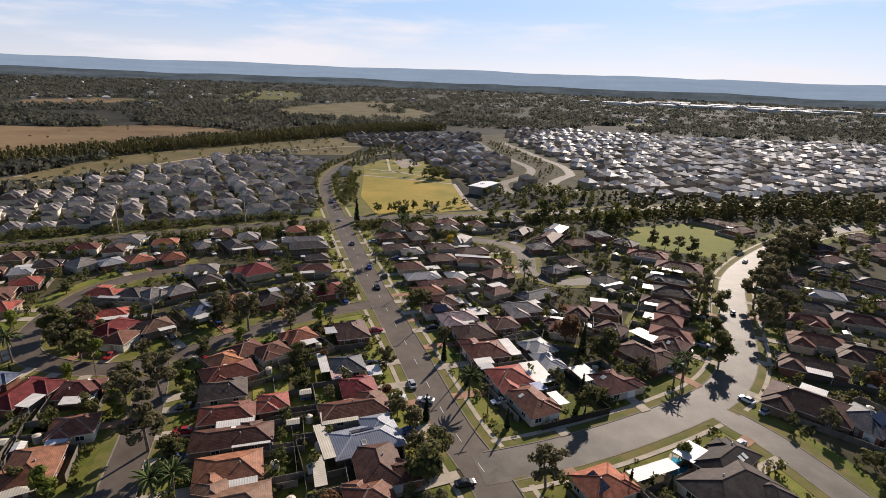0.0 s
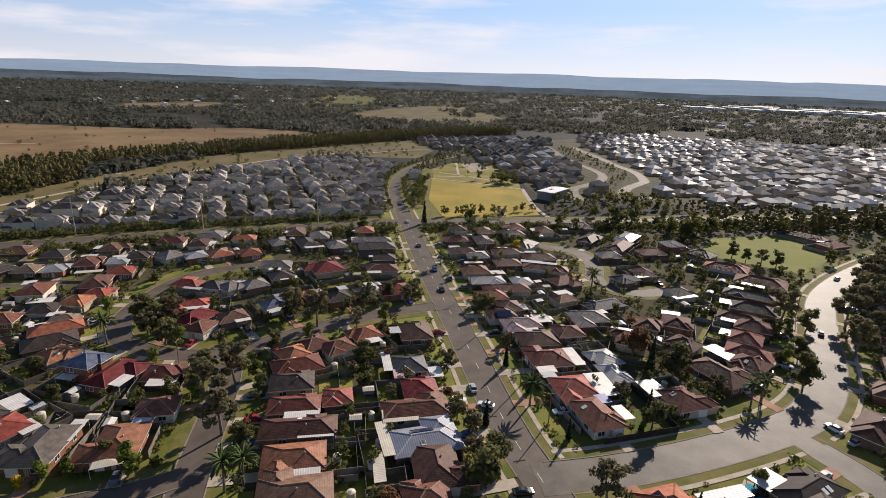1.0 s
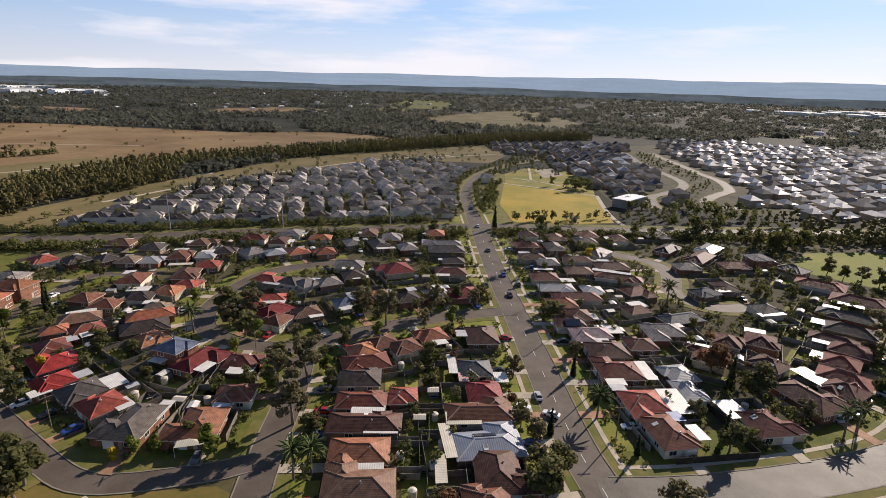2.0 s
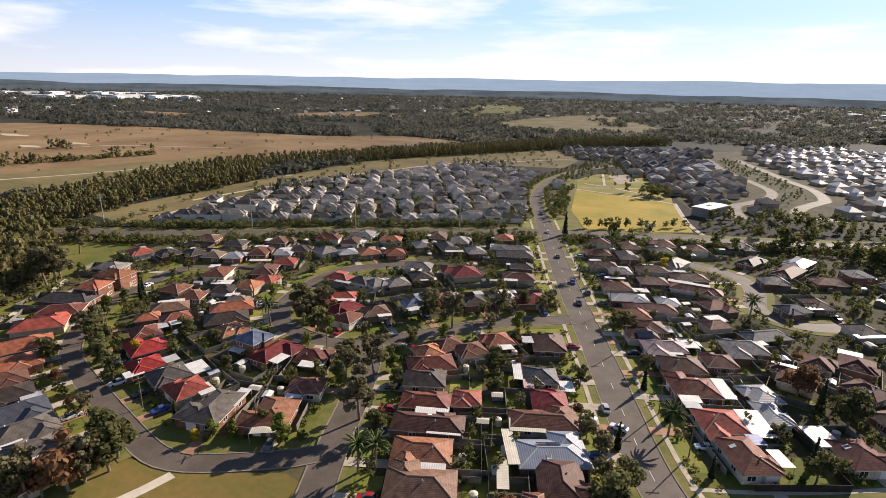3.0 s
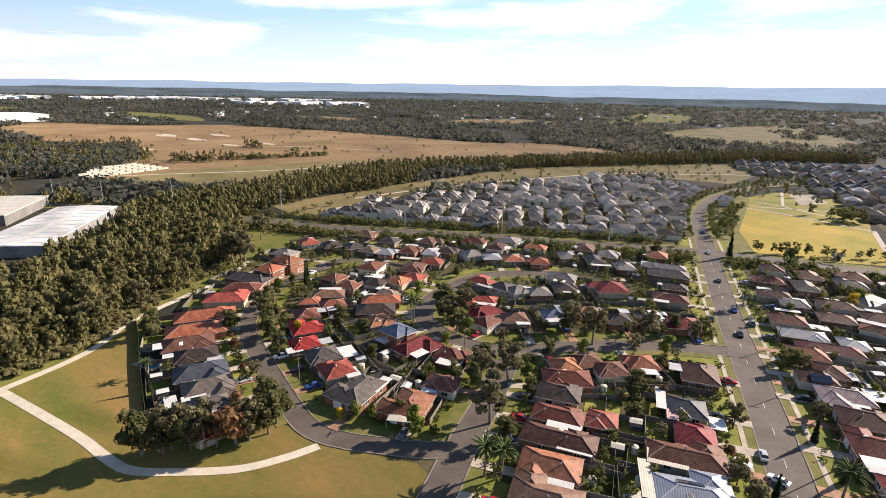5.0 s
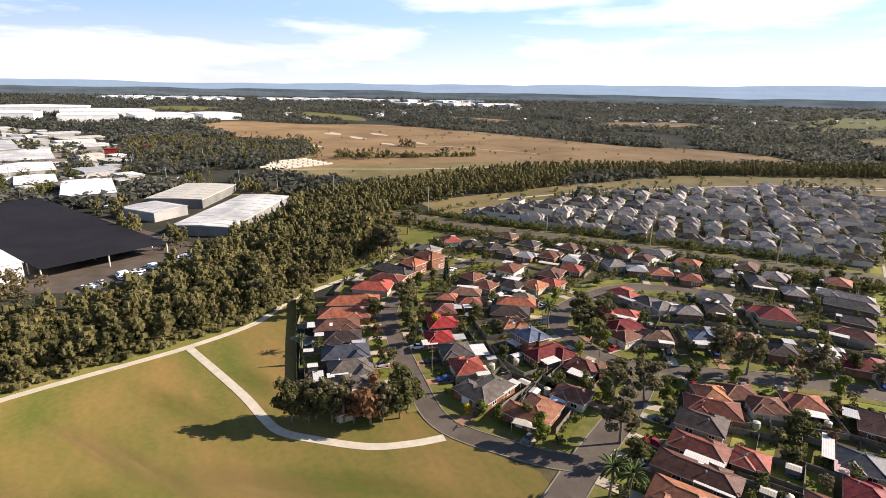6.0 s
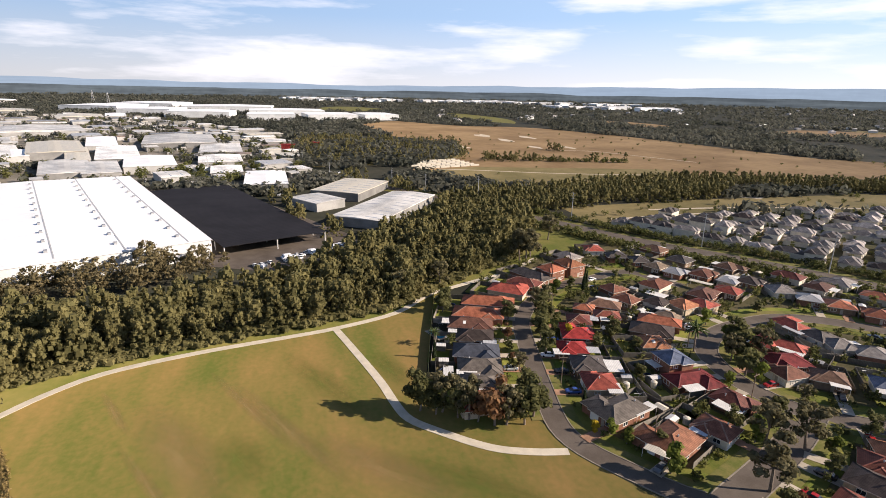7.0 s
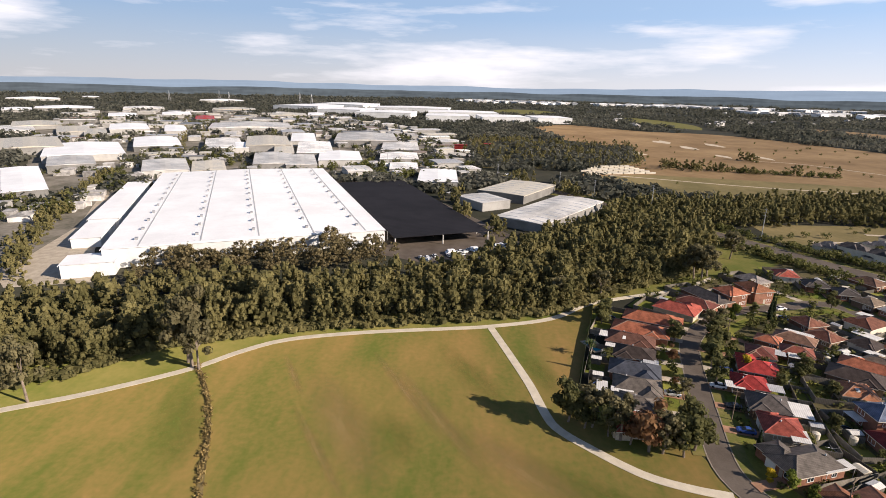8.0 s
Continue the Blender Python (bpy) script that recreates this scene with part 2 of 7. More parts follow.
FACTORY = surf("factory_wall", (0.33, 0.32, 0.3), var=0.2, scale=0.1, fine=2, rough=0.6, rand=0.45, rib=("X", 1.0, 0.12))
WHITEWALL = surf("white_clad_wall", (0.72, 0.72, 0.7), var=0.12, scale=0.1, fine=2, rough=0.55, rib=("X", 1.0, 0.1))
FACTORYROOF = surf("factory_sheet_roof", (0.66, 0.64, 0.6), var=0.3, scale=0.06, fine=1, rough=0.5, rand=0.35, rib=("X", 1.5, 0.16))
SHADE = surf("black_shade_cloth", (0.018, 0.017, 0.02), var=0.25, scale=0.06, fine=3, rough=0.85, rib=("X", 3.0, 0.2))
STEEL = surf("galvanised_steel", (0.42, 0.42, 0.42), var=0.15, rough=0.5, metal=0.6)
PALING = surf("dark_paling", (0.05, 0.042, 0.034), var=0.3, rough=0.85, rib=("X", 0.15, 0.3))
TIMBER = surf("timber_pole", (0.2, 0.15, 0.11), var=0.3, rough=0.85)
WATER = surf("pool_water", (0.03, 0.28, 0.42), var=0.15, scale=0.5, fine=3, rough=0.05, bump=0.1, spec=0.6)
TYRE = surf("tyre_rubber", (0.02, 0.02, 0.02), rough=0.9)
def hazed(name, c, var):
    """Far land outside the built place: it glows evenly in the painted colour of the air before it."""
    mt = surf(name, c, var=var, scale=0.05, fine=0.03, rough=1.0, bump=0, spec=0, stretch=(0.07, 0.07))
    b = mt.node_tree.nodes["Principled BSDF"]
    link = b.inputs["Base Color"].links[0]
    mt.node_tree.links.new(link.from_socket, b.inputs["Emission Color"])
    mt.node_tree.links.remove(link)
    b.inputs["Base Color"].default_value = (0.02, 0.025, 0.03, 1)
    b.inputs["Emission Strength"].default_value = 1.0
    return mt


# distance haze is painted into both glows; the sun does not shade them
RANGE = hazed("hazed_range", (0.19, 0.25, 0.32), 0.06)
HILL = hazed("hazed_hill_woods", (0.062, 0.076, 0.084), 0.3)

# ---- mesh helpers ----
class Geo:
    """A bag of vertices and faces."""

    def __init__(self):
        self.v, self.f = [], []

    def poly(self, *pts):
        k = len(self.v)
        self.v += [tuple(p) for p in pts]
        self.f.append(tuple(range(k, k + len(pts))))
        return self

    def box(self, x0, y0, z0, x1, y1, z1):
        k = len(self.v)
        self.v += [(x0, y0, z0), (x1, y0, z0), (x1, y1, z0), (x0, y1, z0), (x0, y0, z1), (x1, y0, z1), (x1, y1, z1), (x0, y1, z1)]
        self.f += [tuple(k + i for i in q) for q in ((0, 3, 2, 1), (4, 5, 6, 7), (0, 1, 5, 4), (1, 2, 6, 5), (2, 3, 7, 6), (3, 0, 4, 7))]
        return self

    def tube(self, a, b, r0, r1, n=7):
        a, b = Vector(a), Vector(b)
        q = (b - a).to_track_quat("Z", "Y")
        k = len(self.v)
        for c, r in ((a, r0), (b, r1)):
            for i in range(n):
                w = 2 * math.pi * i / n
                self.v.append(tuple(c + q @ Vector((r * math.cos(w), r * math.sin(w), 0))))
        self.f += [(k + i, k + (i + 1) % n, k + n + (i + 1) % n, k + n + i) for i in range(n)]
        self.f += [tuple(k + n + i for i in range(n)), tuple(k + n - 1 - i for i in range(n))]
        return self

    def mesh(self, name, material):
        me = bpy.data.meshes.new(name)
        me.from_pydata(self.v, [], self.f)
        me.materials.append(material)
        return me


def part(name, geo, material, parent, label="", m=None):
    """One mesh under a thing; geo may be a ready mesh."""
    me = geo.mesh(name, material) if isinstance(geo, Geo) else geo
    ob = new(name, me)
    ob.parent = parent
    if m is not None:
        ob.matrix_basis = m
    return tagged(ob, label)


def thing(name, m, label, category, group=""):
    ob = new(name)
    ob.empty_display_size = 0.3
    ob.matrix_basis = m
    return tagged(ob, label, category, group)


def big_mesh(name, verts, quads, material):
    """A mesh from arrays: verts (n, 3), quads (m, 3 or 4)."""
    me = bpy.data.meshes.new(name)
    k = quads.shape[1]
    me.vertices.add(len(verts))
    me.vertices.foreach_set("co", np.ascontiguousarray(verts, dtype=np.float32).ravel())
    me.loops.add(quads.size)
    me.loops.foreach_set("vertex_index", np.ascontiguousarray(quads, dtype=np.int32).ravel())
    me.polygons.add(len(quads))
    me.polygons.foreach_set("loop_start", np.arange(0, quads.size, k, dtype=np.int32))
    me.update(calc_edges=True)
    me.materials.append(material)
    return me


def smooth_line(pts, step=3.0):
    """A curve through points, resampled."""
    p = [np.array(q, float) for q in pts]
    p = [2 * p[0] - p[1], *p, 2 * p[-1] - p[-2]]
    out = []
    for a, b, c, d in zip(p, p[1:], p[2:], p[3:]):
        n = max(1, int(np.linalg.norm(c - b) / step))
        for i in range(n):
            s = i / n
            out.append(0.5 * (2 * b + (c - a) * s + (2 * a - 5 * b + 4 * c - d) * s * s + (3 * b - a - 3 * c + d) * s ** 3))
    out.append(p[-2])
    return np.array(out)


def sideways(line):
    d = np.gradient(line, axis=0)
    d /= np.linalg.norm(d, axis=1)[:, None]
    return np.stack([-d[:, 1], d[:, 0]], 1)


def inside(poly, x, y):
    hit = False
    for (ax, ay), (bx, by) in zip(poly, poly[1:] + poly[:1]):
        if (ay > y) != (by > y) and x < (bx - ax) * (y - ay) / (by - ay) + ax:
            hit = not hit
    return hit


# ---- plan of the streets ----
STREETS = {
    "main": ([(20, 60), (6, 93), (-4, 112), (-19, 148), (-33, 181), (-45, 209), (-61, 248), (-75, 283), (-92, 325)], 4.6),
    "avenue": ([(-92, 325), (-107, 362), (-119, 400), (-128, 450), (-129, 500), (-120, 560), (-100, 620)], 4.0),
    "tee": ([(-37, 181), (-53, 170), (-65, 159), (-75, 148), (-84, 136), (-91, 128), (-102, 124), (-113, 124), (-124, 127), (-132, 134), (-138, 145), (-141, 158), (-142, 174), (-137, 188), (-125, 202), (-117, 209)], 3.5),
    "second": ([(-89, 129), (-82, 116), (-75, 100), (-68, 82), (-60, 64), (-50, 40)], 3.7),
    "loop": ([(-67, 82), (-73, 75.5), (-80, 70.5), (-88.5, 65), (-95, 62.2), (-101, 61.6), (-108, 62.8), (-118, 65.4), (-131.5, 69.1), (-147.6, 73.6), (-159, 77.3), (-168, 82), (-178, 90), (-187, 100), (-193, 109), (-196, 119), (-199, 132), (-203, 144), (-201, 153), (-190, 158), (-180, 163)], 2.9),
    "collector": ([(3, 97), (12, 100.5), (23, 105.5), (37.5, 113.5), (54, 124), (67, 134), (76.5, 145), (85, 160), (92, 178), (99, 198), (112, 230), (130, 257), (156, 287), (180, 310), (207, 331), (250, 354), (330, 380)], 5.0),
    "branch": ([(62, 131), (68, 123), (73.5, 115), (79, 103), (86, 84)], 4.2),
    "culdesac": ([(-4, 274), (16, 266), (23, 249), (23, 228), (30, 219), (40, 217), (50, 222)], 3.8),
    "arterial": ([(-520, 40), (-420, 95), (-313, 156), (-249, 190), (-198, 226), (-146, 257), (-88, 293), (-57, 306), (1, 326), (55, 347), (96, 365), (160, 390), (260, 425), (420, 470)], 5.5),
    "estate_road": ([(84, 428), (62, 428), (57, 440), (62, 462), (74, 488), (82, 508), (80, 556), (66, 602), (48, 672), (34, 718), (24, 760)], 4.0),
    "estate_lane": ([(22, 398), (18, 425), (19, 446), (29, 464), (43, 494), (46, 532), (33, 577), (11, 640), (0, 697), (-11, 750)], 3.6),
}
LINES = {k: (smooth_line(p), w) for k, (p, w) in STREETS.items()}


def road_gap(x, y, skip=""):
    """Metres from a place to the nearest kerb (negative: on the road)."""
    best = 1e9
    for k, (line, w) in LINES.items():
        if k != skip:
            best = min(best, float(np.sqrt(((line - (x, y)) ** 2).sum(1)).min()) - w)
    return best


def ribbon(name, line, o0, o1, z0, z1, material, skip="", kind="structure", keep=0.6, label="", category=""):
    """A strip along a line between two offsets, left out where other streets cross."""
    s = sideways(line)
    a, b = line + s * o0, line + s * o1
    g = Geo()
    for i in range(len(line) - 1):
        mid = (a[i] + a[i + 1] + b[i] + b[i + 1]) / 4
        if skip and (road_gap(mid[0], mid[1], skip) < keep or (name in ("verge", "front_lawns") and (inside(MEADOW_POLY, *mid) or math.hypot(mid[0] + 69, mid[1] - 70) < 10))):
            continue
        p = [(*a[i], z1), (*a[i + 1], z1), (*b[i + 1], z1), (*b[i], z1)]
        g.poly(*(p if o1 > o0 else p[::-1])[::-1])
        if z1 - z0 > 0.05:
            g.poly((*a[i], z0), (*a[i + 1], z0), (*a[i + 1], z1), (*a[i], z1))
            g.poly((*b[i], z0), (*b[i + 1], z0), (*b[i + 1], z1), (*b[i], z1))
    ob = new(name, g.mesh(name, material))
    return tagged(ob, label or name.replace("_", " "), category, kind=kind)


def field(name, pts, z, material, label, smooth=True, category="ground"):
    line = smooth_line(list(pts) + [pts[0]], 6.0)[:-1] if smooth else np.array(pts, float)
    g = Geo().poly(*[(*p, z) for p in line])
    ob = new(name, g.mesh(name, material))
    return tagged(ob, label, category, kind="structure")


# ---- ground, fields, water ----
g = Geo()
N = 48
for i in range(N):
    for j in range(N):
        xs = [(-1 + 2 * k / N) * 5200 for k in (i, i + 1)]
        ys = [(-1 + 2 * k / N) * 5200 for k in (j, j + 1)]
        g.poly((xs[0], ys[0], 0), (xs[1], ys[0], 0), (xs[1], ys[1], 0), (xs[0], ys[1], 0))
tagged(new("ground", g.mesh("ground", WILD)), "dark scrubby open ground reaching the horizon", "ground", kind="structure")

SUBURB = [(-120, 30), (-232, 92), (-262, 130), (-340, 150), (-249, 182), (-146, 250), (-90, 285), (0, 318), (100, 358), (260, 415), (420, 440), (420, 60), (200, 20), (40, -40), (-40, 20), (-62, 66)]
field("suburb_ground", SUBURB, 0.02, GROUND, "patchy grass and bare soil between houses", False)
MEADOW_POLY = [(-62.5, 62), (-64.5, 67.5), (-67.5, 70), (-71.5, 70.6), (-78, 67.2), (-87, 62.2), (-97, 58.6), (-103, 58.4), (-108, 57), (-126, 33), (-194, 55), (-215, 85), (-240, 122), (-262, 128), (-236, 92), (-212, 62), (-192, 36), (-183, 8), (-176, -20), (-169, -52), (-160, -74), (-148, -92), (-124, -124), (-100, -160), (0, -160), (20, -20), (-40, 10)]
field("meadow", MEADOW_POLY, 0.05, MEADOW, "mown park grass with dry brown patches", False)
PARK_NW = [(-293, 141), (-283, 153), (-262, 168), (-244, 148), (-228, 110), (-208, 78), (-200, 62), (-205, 60), (-222, 86), (-242, 111), (-266, 130)]
field("reserve_lawn", PARK_NW, 0.06, RESERVE, "green reserve lawn behind the houses", False)
OVAL_POLY = [(-68, 314), (-84, 370), (-97, 427), (-91, 524), (-56, 492), (-24, 438), (-7, 357), (-30, 334)]
field("dry_oval", [(-60, 309), (-83, 363), (-99, 444), (-60, 436), (-23, 426), (-10, 364), (-5, 342)], 0.05, OVAL, "dry yellow playing field grass", False)
field("upper_park", [(-99, 446), (-111, 497), (-100, 545), (-60, 545), (-30, 480), (-23, 428), (-60, 438)], 0.054, surf("park_grass", (0.13, 0.14, 0.028), (0.27, 0.21, 0.05), scale=0.03, fine=0.5, rough=0.9, bump=0.3), "park grass above the playing field", False)
field("avenue_verge", [(-60, 308), (-83, 363), (-99, 444), (-111, 497), (-124, 500), (-123, 440), (-112, 392), (-97, 350), (-82, 306)], 0.045, VERGE, "planted verge between avenue and playing field", False)
GREEN_POLY = [(79, 283), (84, 300), (92, 318), (122, 333), (165, 340), (158, 318), (145, 298), (119, 264), (97, 274)]
field("green_field", GREEN_POLY, 0.06, GREENFIELD, "bright green mown playing field", False)
BROWN_POLY = [(-929, 186), (-1184, 157), (-1348, 272), (-1187, 391), (-1128, 533), (-903, 624), (-709, 660), (-561, 690), (-475, 765), (-325, 745), (-312, 680), (-385, 560), (-390, 376), (-400, 276), (-420, 180), (-488, 138), (-557, 133), (-652, 222), (-813, 249)]
field("dry_pasture", BROWN_POLY, 0.05, DRY, "brown dry pasture with worn tracks")
BROWN_B = [(-500, 1300), (-360, 1850), (-110, 1240), (-170, 1060), (-390, 1055)]
field("dry_pasture", BROWN_B, 0.05, STRAW, "straw coloured pasture beyond the tree belt")
field("straw_strip", [(-400, 105), (-480, 110), (-525, 122), (-549, 198), (-500, 396), (-410, 420), (-392, 250)], 0.07, STRAW, "greenish straw strip before the pasture", False)
STRAW_POLY = [(-292, 186), (-340, 190), (-345, 320), (-338, 480), (-275, 634), (-190, 720), (-140, 640), (-142, 560), (-242, 530), (-272, 390), (-300, 300)]
field("straw_reserve", STRAW_POLY, 0.05, STRAW, "straw coloured reserve grass beside the estate", False)
field("estate_ground", [(-288, 188), (-92, 300), (-106, 385), (-116, 450), (-120, 510), (-242, 522), (-262, 440), (-272, 385), (-300, 250)], 0.06, GROUND, "gardens and bare soil in the estate", False)
field("estate_ground", [(-6, 400), (84, 405), (300, 465), (560, 635), (770, 900), (640, 970), (138, 985), (-10, 840), (-195, 745), (-150, 645), (-100, 640), (-40, 500)], 0.035, GROUND, "gardens and bare soil between far houses", False)
field("sand_pad", [(-347, 358), (-364, 382), (-351, 398), (-337, 368)], 0.1, SAND, "pale bare sand pad", False)
field("sand_pad", [(-90, 536), (-76, 556), (-58, 518), (-73, 492)], 0.1, SAND, "pale sandy playground", False)
field("sand_pad", [(-360, 397), (-374, 419), (-352, 423), (-341, 400)], 0.1, SAND, "pale bare sand pad", False)
DRAIN_POLY = [(30, 428), (50, 425), (56, 462), (74, 516), (62, 585), (44, 640), (28, 722), (2, 757), (12, 655), (40, 575), (51, 531), (46, 490)]
field("drain_reserve", DRAIN_POLY, 0.05, GROUND, "rough grass drainage reserve between two roads")
GREEN_B = [(-711, 1420), (-1000, 2350), (-860, 2450), (-640, 1950), (-600, 1530)]
field("far_paddock", GREEN_B, 0.06, RESERVE, "green paddock among far woods")
FAR_FIELDS = [(-940, 1200, 110, 120), (-1500, 560, 260, 60), (-1250, 900, 150, 50), (-2100, 250, 200, 120), (300, 1250, 80, 30), (-900, 1350, 120, 40), (-2300, -500, 300, 120)]
for fx, fy, fa, fb in FAR_FIELDS:
    rr = random.Random(int(fx + fy))
    field("far_paddock", [(fx + fa * math.cos(w) * rr.uniform(0.75, 1.2), fy + fb * math.sin(w) * rr.uniform(0.75, 1.2)) for w in np.linspace(0, 2 * math.pi, 9)[:-1]], 0.06, rr.choice([STRAW, VERGE, DRY]), "far open paddock among woods")

# ---- roads, kerbs, verges, paths ----
for i, (k, (line, w)) in enumerate(LINES.items()):
    pale = k in ("collector", "branch")
    tagged(ribbon("road", line, -w, w, 0, 0.085 + 0.006 * i, PALE_ASPHALT if pale else ASPHALT, label="grey asphalt street" if not pale else "worn pale asphalt street", category="road"))
    for side in (-1, 1):
        ribbon("kerb", line, side * w, side * (w + 0.3), 0, 0.2, KERB, skip=k, keep=-0.3, label="low concrete street kerb", category="kerb")
        wide = {"arterial": 6, "estate_road": 1.0, "estate_lane": 1.0}.get(k, 3.2)
        ribbon("verge", line, side * (w + 0.3), side * (w + wide), 0, 0.145 + 0.003 * i + 0.001 * side, VERGE, skip=k, label="strip of verge grass", category="verge")
        if k in ("main", "collector", "tee", "loop", "second", "branch"):
            ribbon("front_lawns", line, side * (w + wide), side * (w + wide + (5.5 if k in ("main", "collector") else 3.5)), 0, 0.078 + 0.002 * i, LAWN, skip=k, keep=2.0, label="mown green front lawns along the street", category="lawn")
        if k in ("main", "collector"):
            ribbon("footpath", line, side * (w + wide - 0.7), side * (w + wide + 0.5), 0, 0.19 + 0.002 * i, CONCRETE, skip=k, keep=1.0, label="narrow concrete footpath", category="footpath")
TEARDROP = Geo()
main_line = LINES["main"][0]
s = sideways(main_line)
for i in range(4, len(main_line) - 2, 4):
    a, b = main_line[i], main_line[i + 1]
    TEARDROP.poly((*(a - s[i] * 0.07), 0.13), (*(b - s[i] * 0.07), 0.13), (*(b + s[i] * 0.07), 0.13), (*(a + s[i] * 0.07), 0.13))
tagged(new("lane_marking", TEARDROP.mesh("lane_marking", PAINT)), "dashed white centre line", "road marking", kind="structure")

PATH_A = smooth_line([(-100, -140), (-114, -114), (-123, -97), (-137, -77), (-149, -66), (-158, -54), (-165, -30), (-170, -1), (-173, 14), (-181, 36), (-196, 53), (-206, 74), (-216, 97), (-232, 118)], 4)
PATH_B = smooth_line([(-173, 13), (-152, 18), (-134, 22), (-121, 24), (-114, 26), (-107, 32), (-98, 42), (-94, 51), (-92, 59)], 2)
ribbon("park_path", PATH_A, -1.25, 1.25, 0, 0.12, PATHWAY, label="pale concrete park path", category="path")
ribbon("park_path", PATH_B, -1.25, 1.25, 0, 0.126, PATHWAY, label="curving pale concrete park path", category="path")
for pts, w, mt in (([(-100, 446), (-60, 438), (-22, 427)], 1.3, CONCRETE), ([(-22, 428), (-9, 364), (2, 334)], 1.5, CONCRETE), ([(-100, 478), (-80, 472), (-60, 461), (-40, 452)], 1.1, CONCRETE), ([(-97, 545), (-81, 471)], 1.1, CONCRETE), ([(-66, 312), (-56, 306)], 1.2, CONCRETE), ([(-96, 455), (-70, 470), (-50, 480)], 1, CONCRETE),
                   ([(-320, 250), (-312, 330), (-290, 420), (-255, 520), (-200, 600)], 1.6, SAND), ([(-300, 205), (-300, 300), (-272, 420)], 1.2, SAND), ([(-230, 540), (-170, 620), (-140, 640)], 1.6, SAND),
                   ([(-539, 155), (-523, 195), (-504, 235), (-486, 280), (-465, 356)], 1.6, SAND), ([(-688, 374), (-670, 422), (-603, 457), (-546, 486)], 1.2, SAND)):
    ribbon("track", smooth_line(pts, 8), -w, w, 0, 0.13, mt, label="pale narrow track", category="path")

STRIP = [(-108, -178), (-128, -136), (-146, -112), (-160, -96), (-171, -70), (-178, -46), (-183, -18), (-189, 12), (-196, 32), (-214, 60), (-232, 90), (-240, 112), (-231, 118), (-216, 97), (-206, 74), (-196, 53), (-181, 36), (-173, 14), (-170, -1), (-165, -30), (-158, -54), (-149, -66), (-137, -77), (-123, -97), (-114, -114), (-98, -140)]
field("path_verge", STRIP, 0.075, RESERVE, "strip of green grass between path and wood", False)


def worn_patch(name, base, density):
    """Thin worn grass: fades out towards the rim of a patch two units across."""
    m = surf(name, base, var=0.2, scale=0.6, fine=6, rough=0.95, bump=0.2)
    n, l = m.node_tree.nodes, m.node_tree.links
    co, far_, ns = n.new("ShaderNodeTexCoord"), n.new("ShaderNodeVectorMath"), n.new("ShaderNodeTexNoise")
    far_.operation = "LENGTH"
    ns.inputs["Scale"].default_value = 2.6
    ns.inputs["Detail"].default_value = 6
    rim, mul, tr_, mx = n.new("ShaderNodeMapRange"), n.new("ShaderNodeMath"), n.new("ShaderNodeBsdfTransparent"), n.new("ShaderNodeMixShader")
    rim.inputs["From Min"].default_value, rim.inputs["From Max"].default_value = 0.15, 0.95
    rim.inputs["To Min"].default_value, rim.inputs["To Max"].default_value = density, 0.0
    mul.operation = "MULTIPLY"
    mul.use_clamp = True
    l.new(co.outputs["Object"], far_.inputs[0])
    l.new(far_.outputs["Value"], rim.inputs["Value"])
    l.new(co.outputs["Object"], ns.inputs["Vector"])
    l.new(rim.outputs["Result"], mul.inputs[0])
    l.new(ns.outputs["Fac"], mul.inputs[1])
    l.new(mul.outputs["Value"], mx.inputs["Fac"])
    l.new(tr_.outputs["BSDF"], mx.inputs[1])
    l.new(n["Principled BSDF"].outputs["BSDF"], mx.inputs[2])
    l.new(mx.outputs["Shader"], n["Material Output"].inputs["Surface"])
    return m


BARE, LUSH = worn_patch("worn_brown_grass", (0.28, 0.19, 0.08), 0.8), worn_patch("lush_green_grass", (0.125, 0.15, 0.03), 0.8)
for i, (x0, y0, x1, y1, wide, mt) in enumerate(((-148, -23, -110, -3, 2.0, BARE), (-146, -51, -126, -41, 1.6, BARE), (-118, -40, -88, -22, 1.8, BARE), (-140, -16, -96, 8, 3.0, BARE), (-135, -38, -92, -16, 9.0, BARE), (-118, -18, -100, -10, 7.0, LUSH),
                                                (-155, -2, -120, 14, 6.0, LUSH), (-128, -74, -96, -60, 8.0, LUSH), (-150, 24, -130, 29, 5.0, LUSH), (-100, 20, -74, 50, 6.0, LUSH), (-112, 2, -84, 30, 7.0, BARE))):
    ob = new("grass_patch", Geo().poly((-1, -1, 0), (1, -1, 0), (1, 1, 0), (-1, 1, 0)).mesh("grass_patch", mt))
    ob.matrix_basis = pose((x0 + x1) / 2, (y0 + y1) / 2, 0.082 + 0.004 * i, 0, 0, math.degrees(math.atan2(y1 - y0, x1 - x0))) @ Matrix.Diagonal((math.hypot(x1 - x0, y1 - y0) / 2 * 1.3, wide, 1, 1))
    tagged(ob, "worn brown streak in the grass" if mt is BARE else "greener patch of grass", "ground", kind="structure")

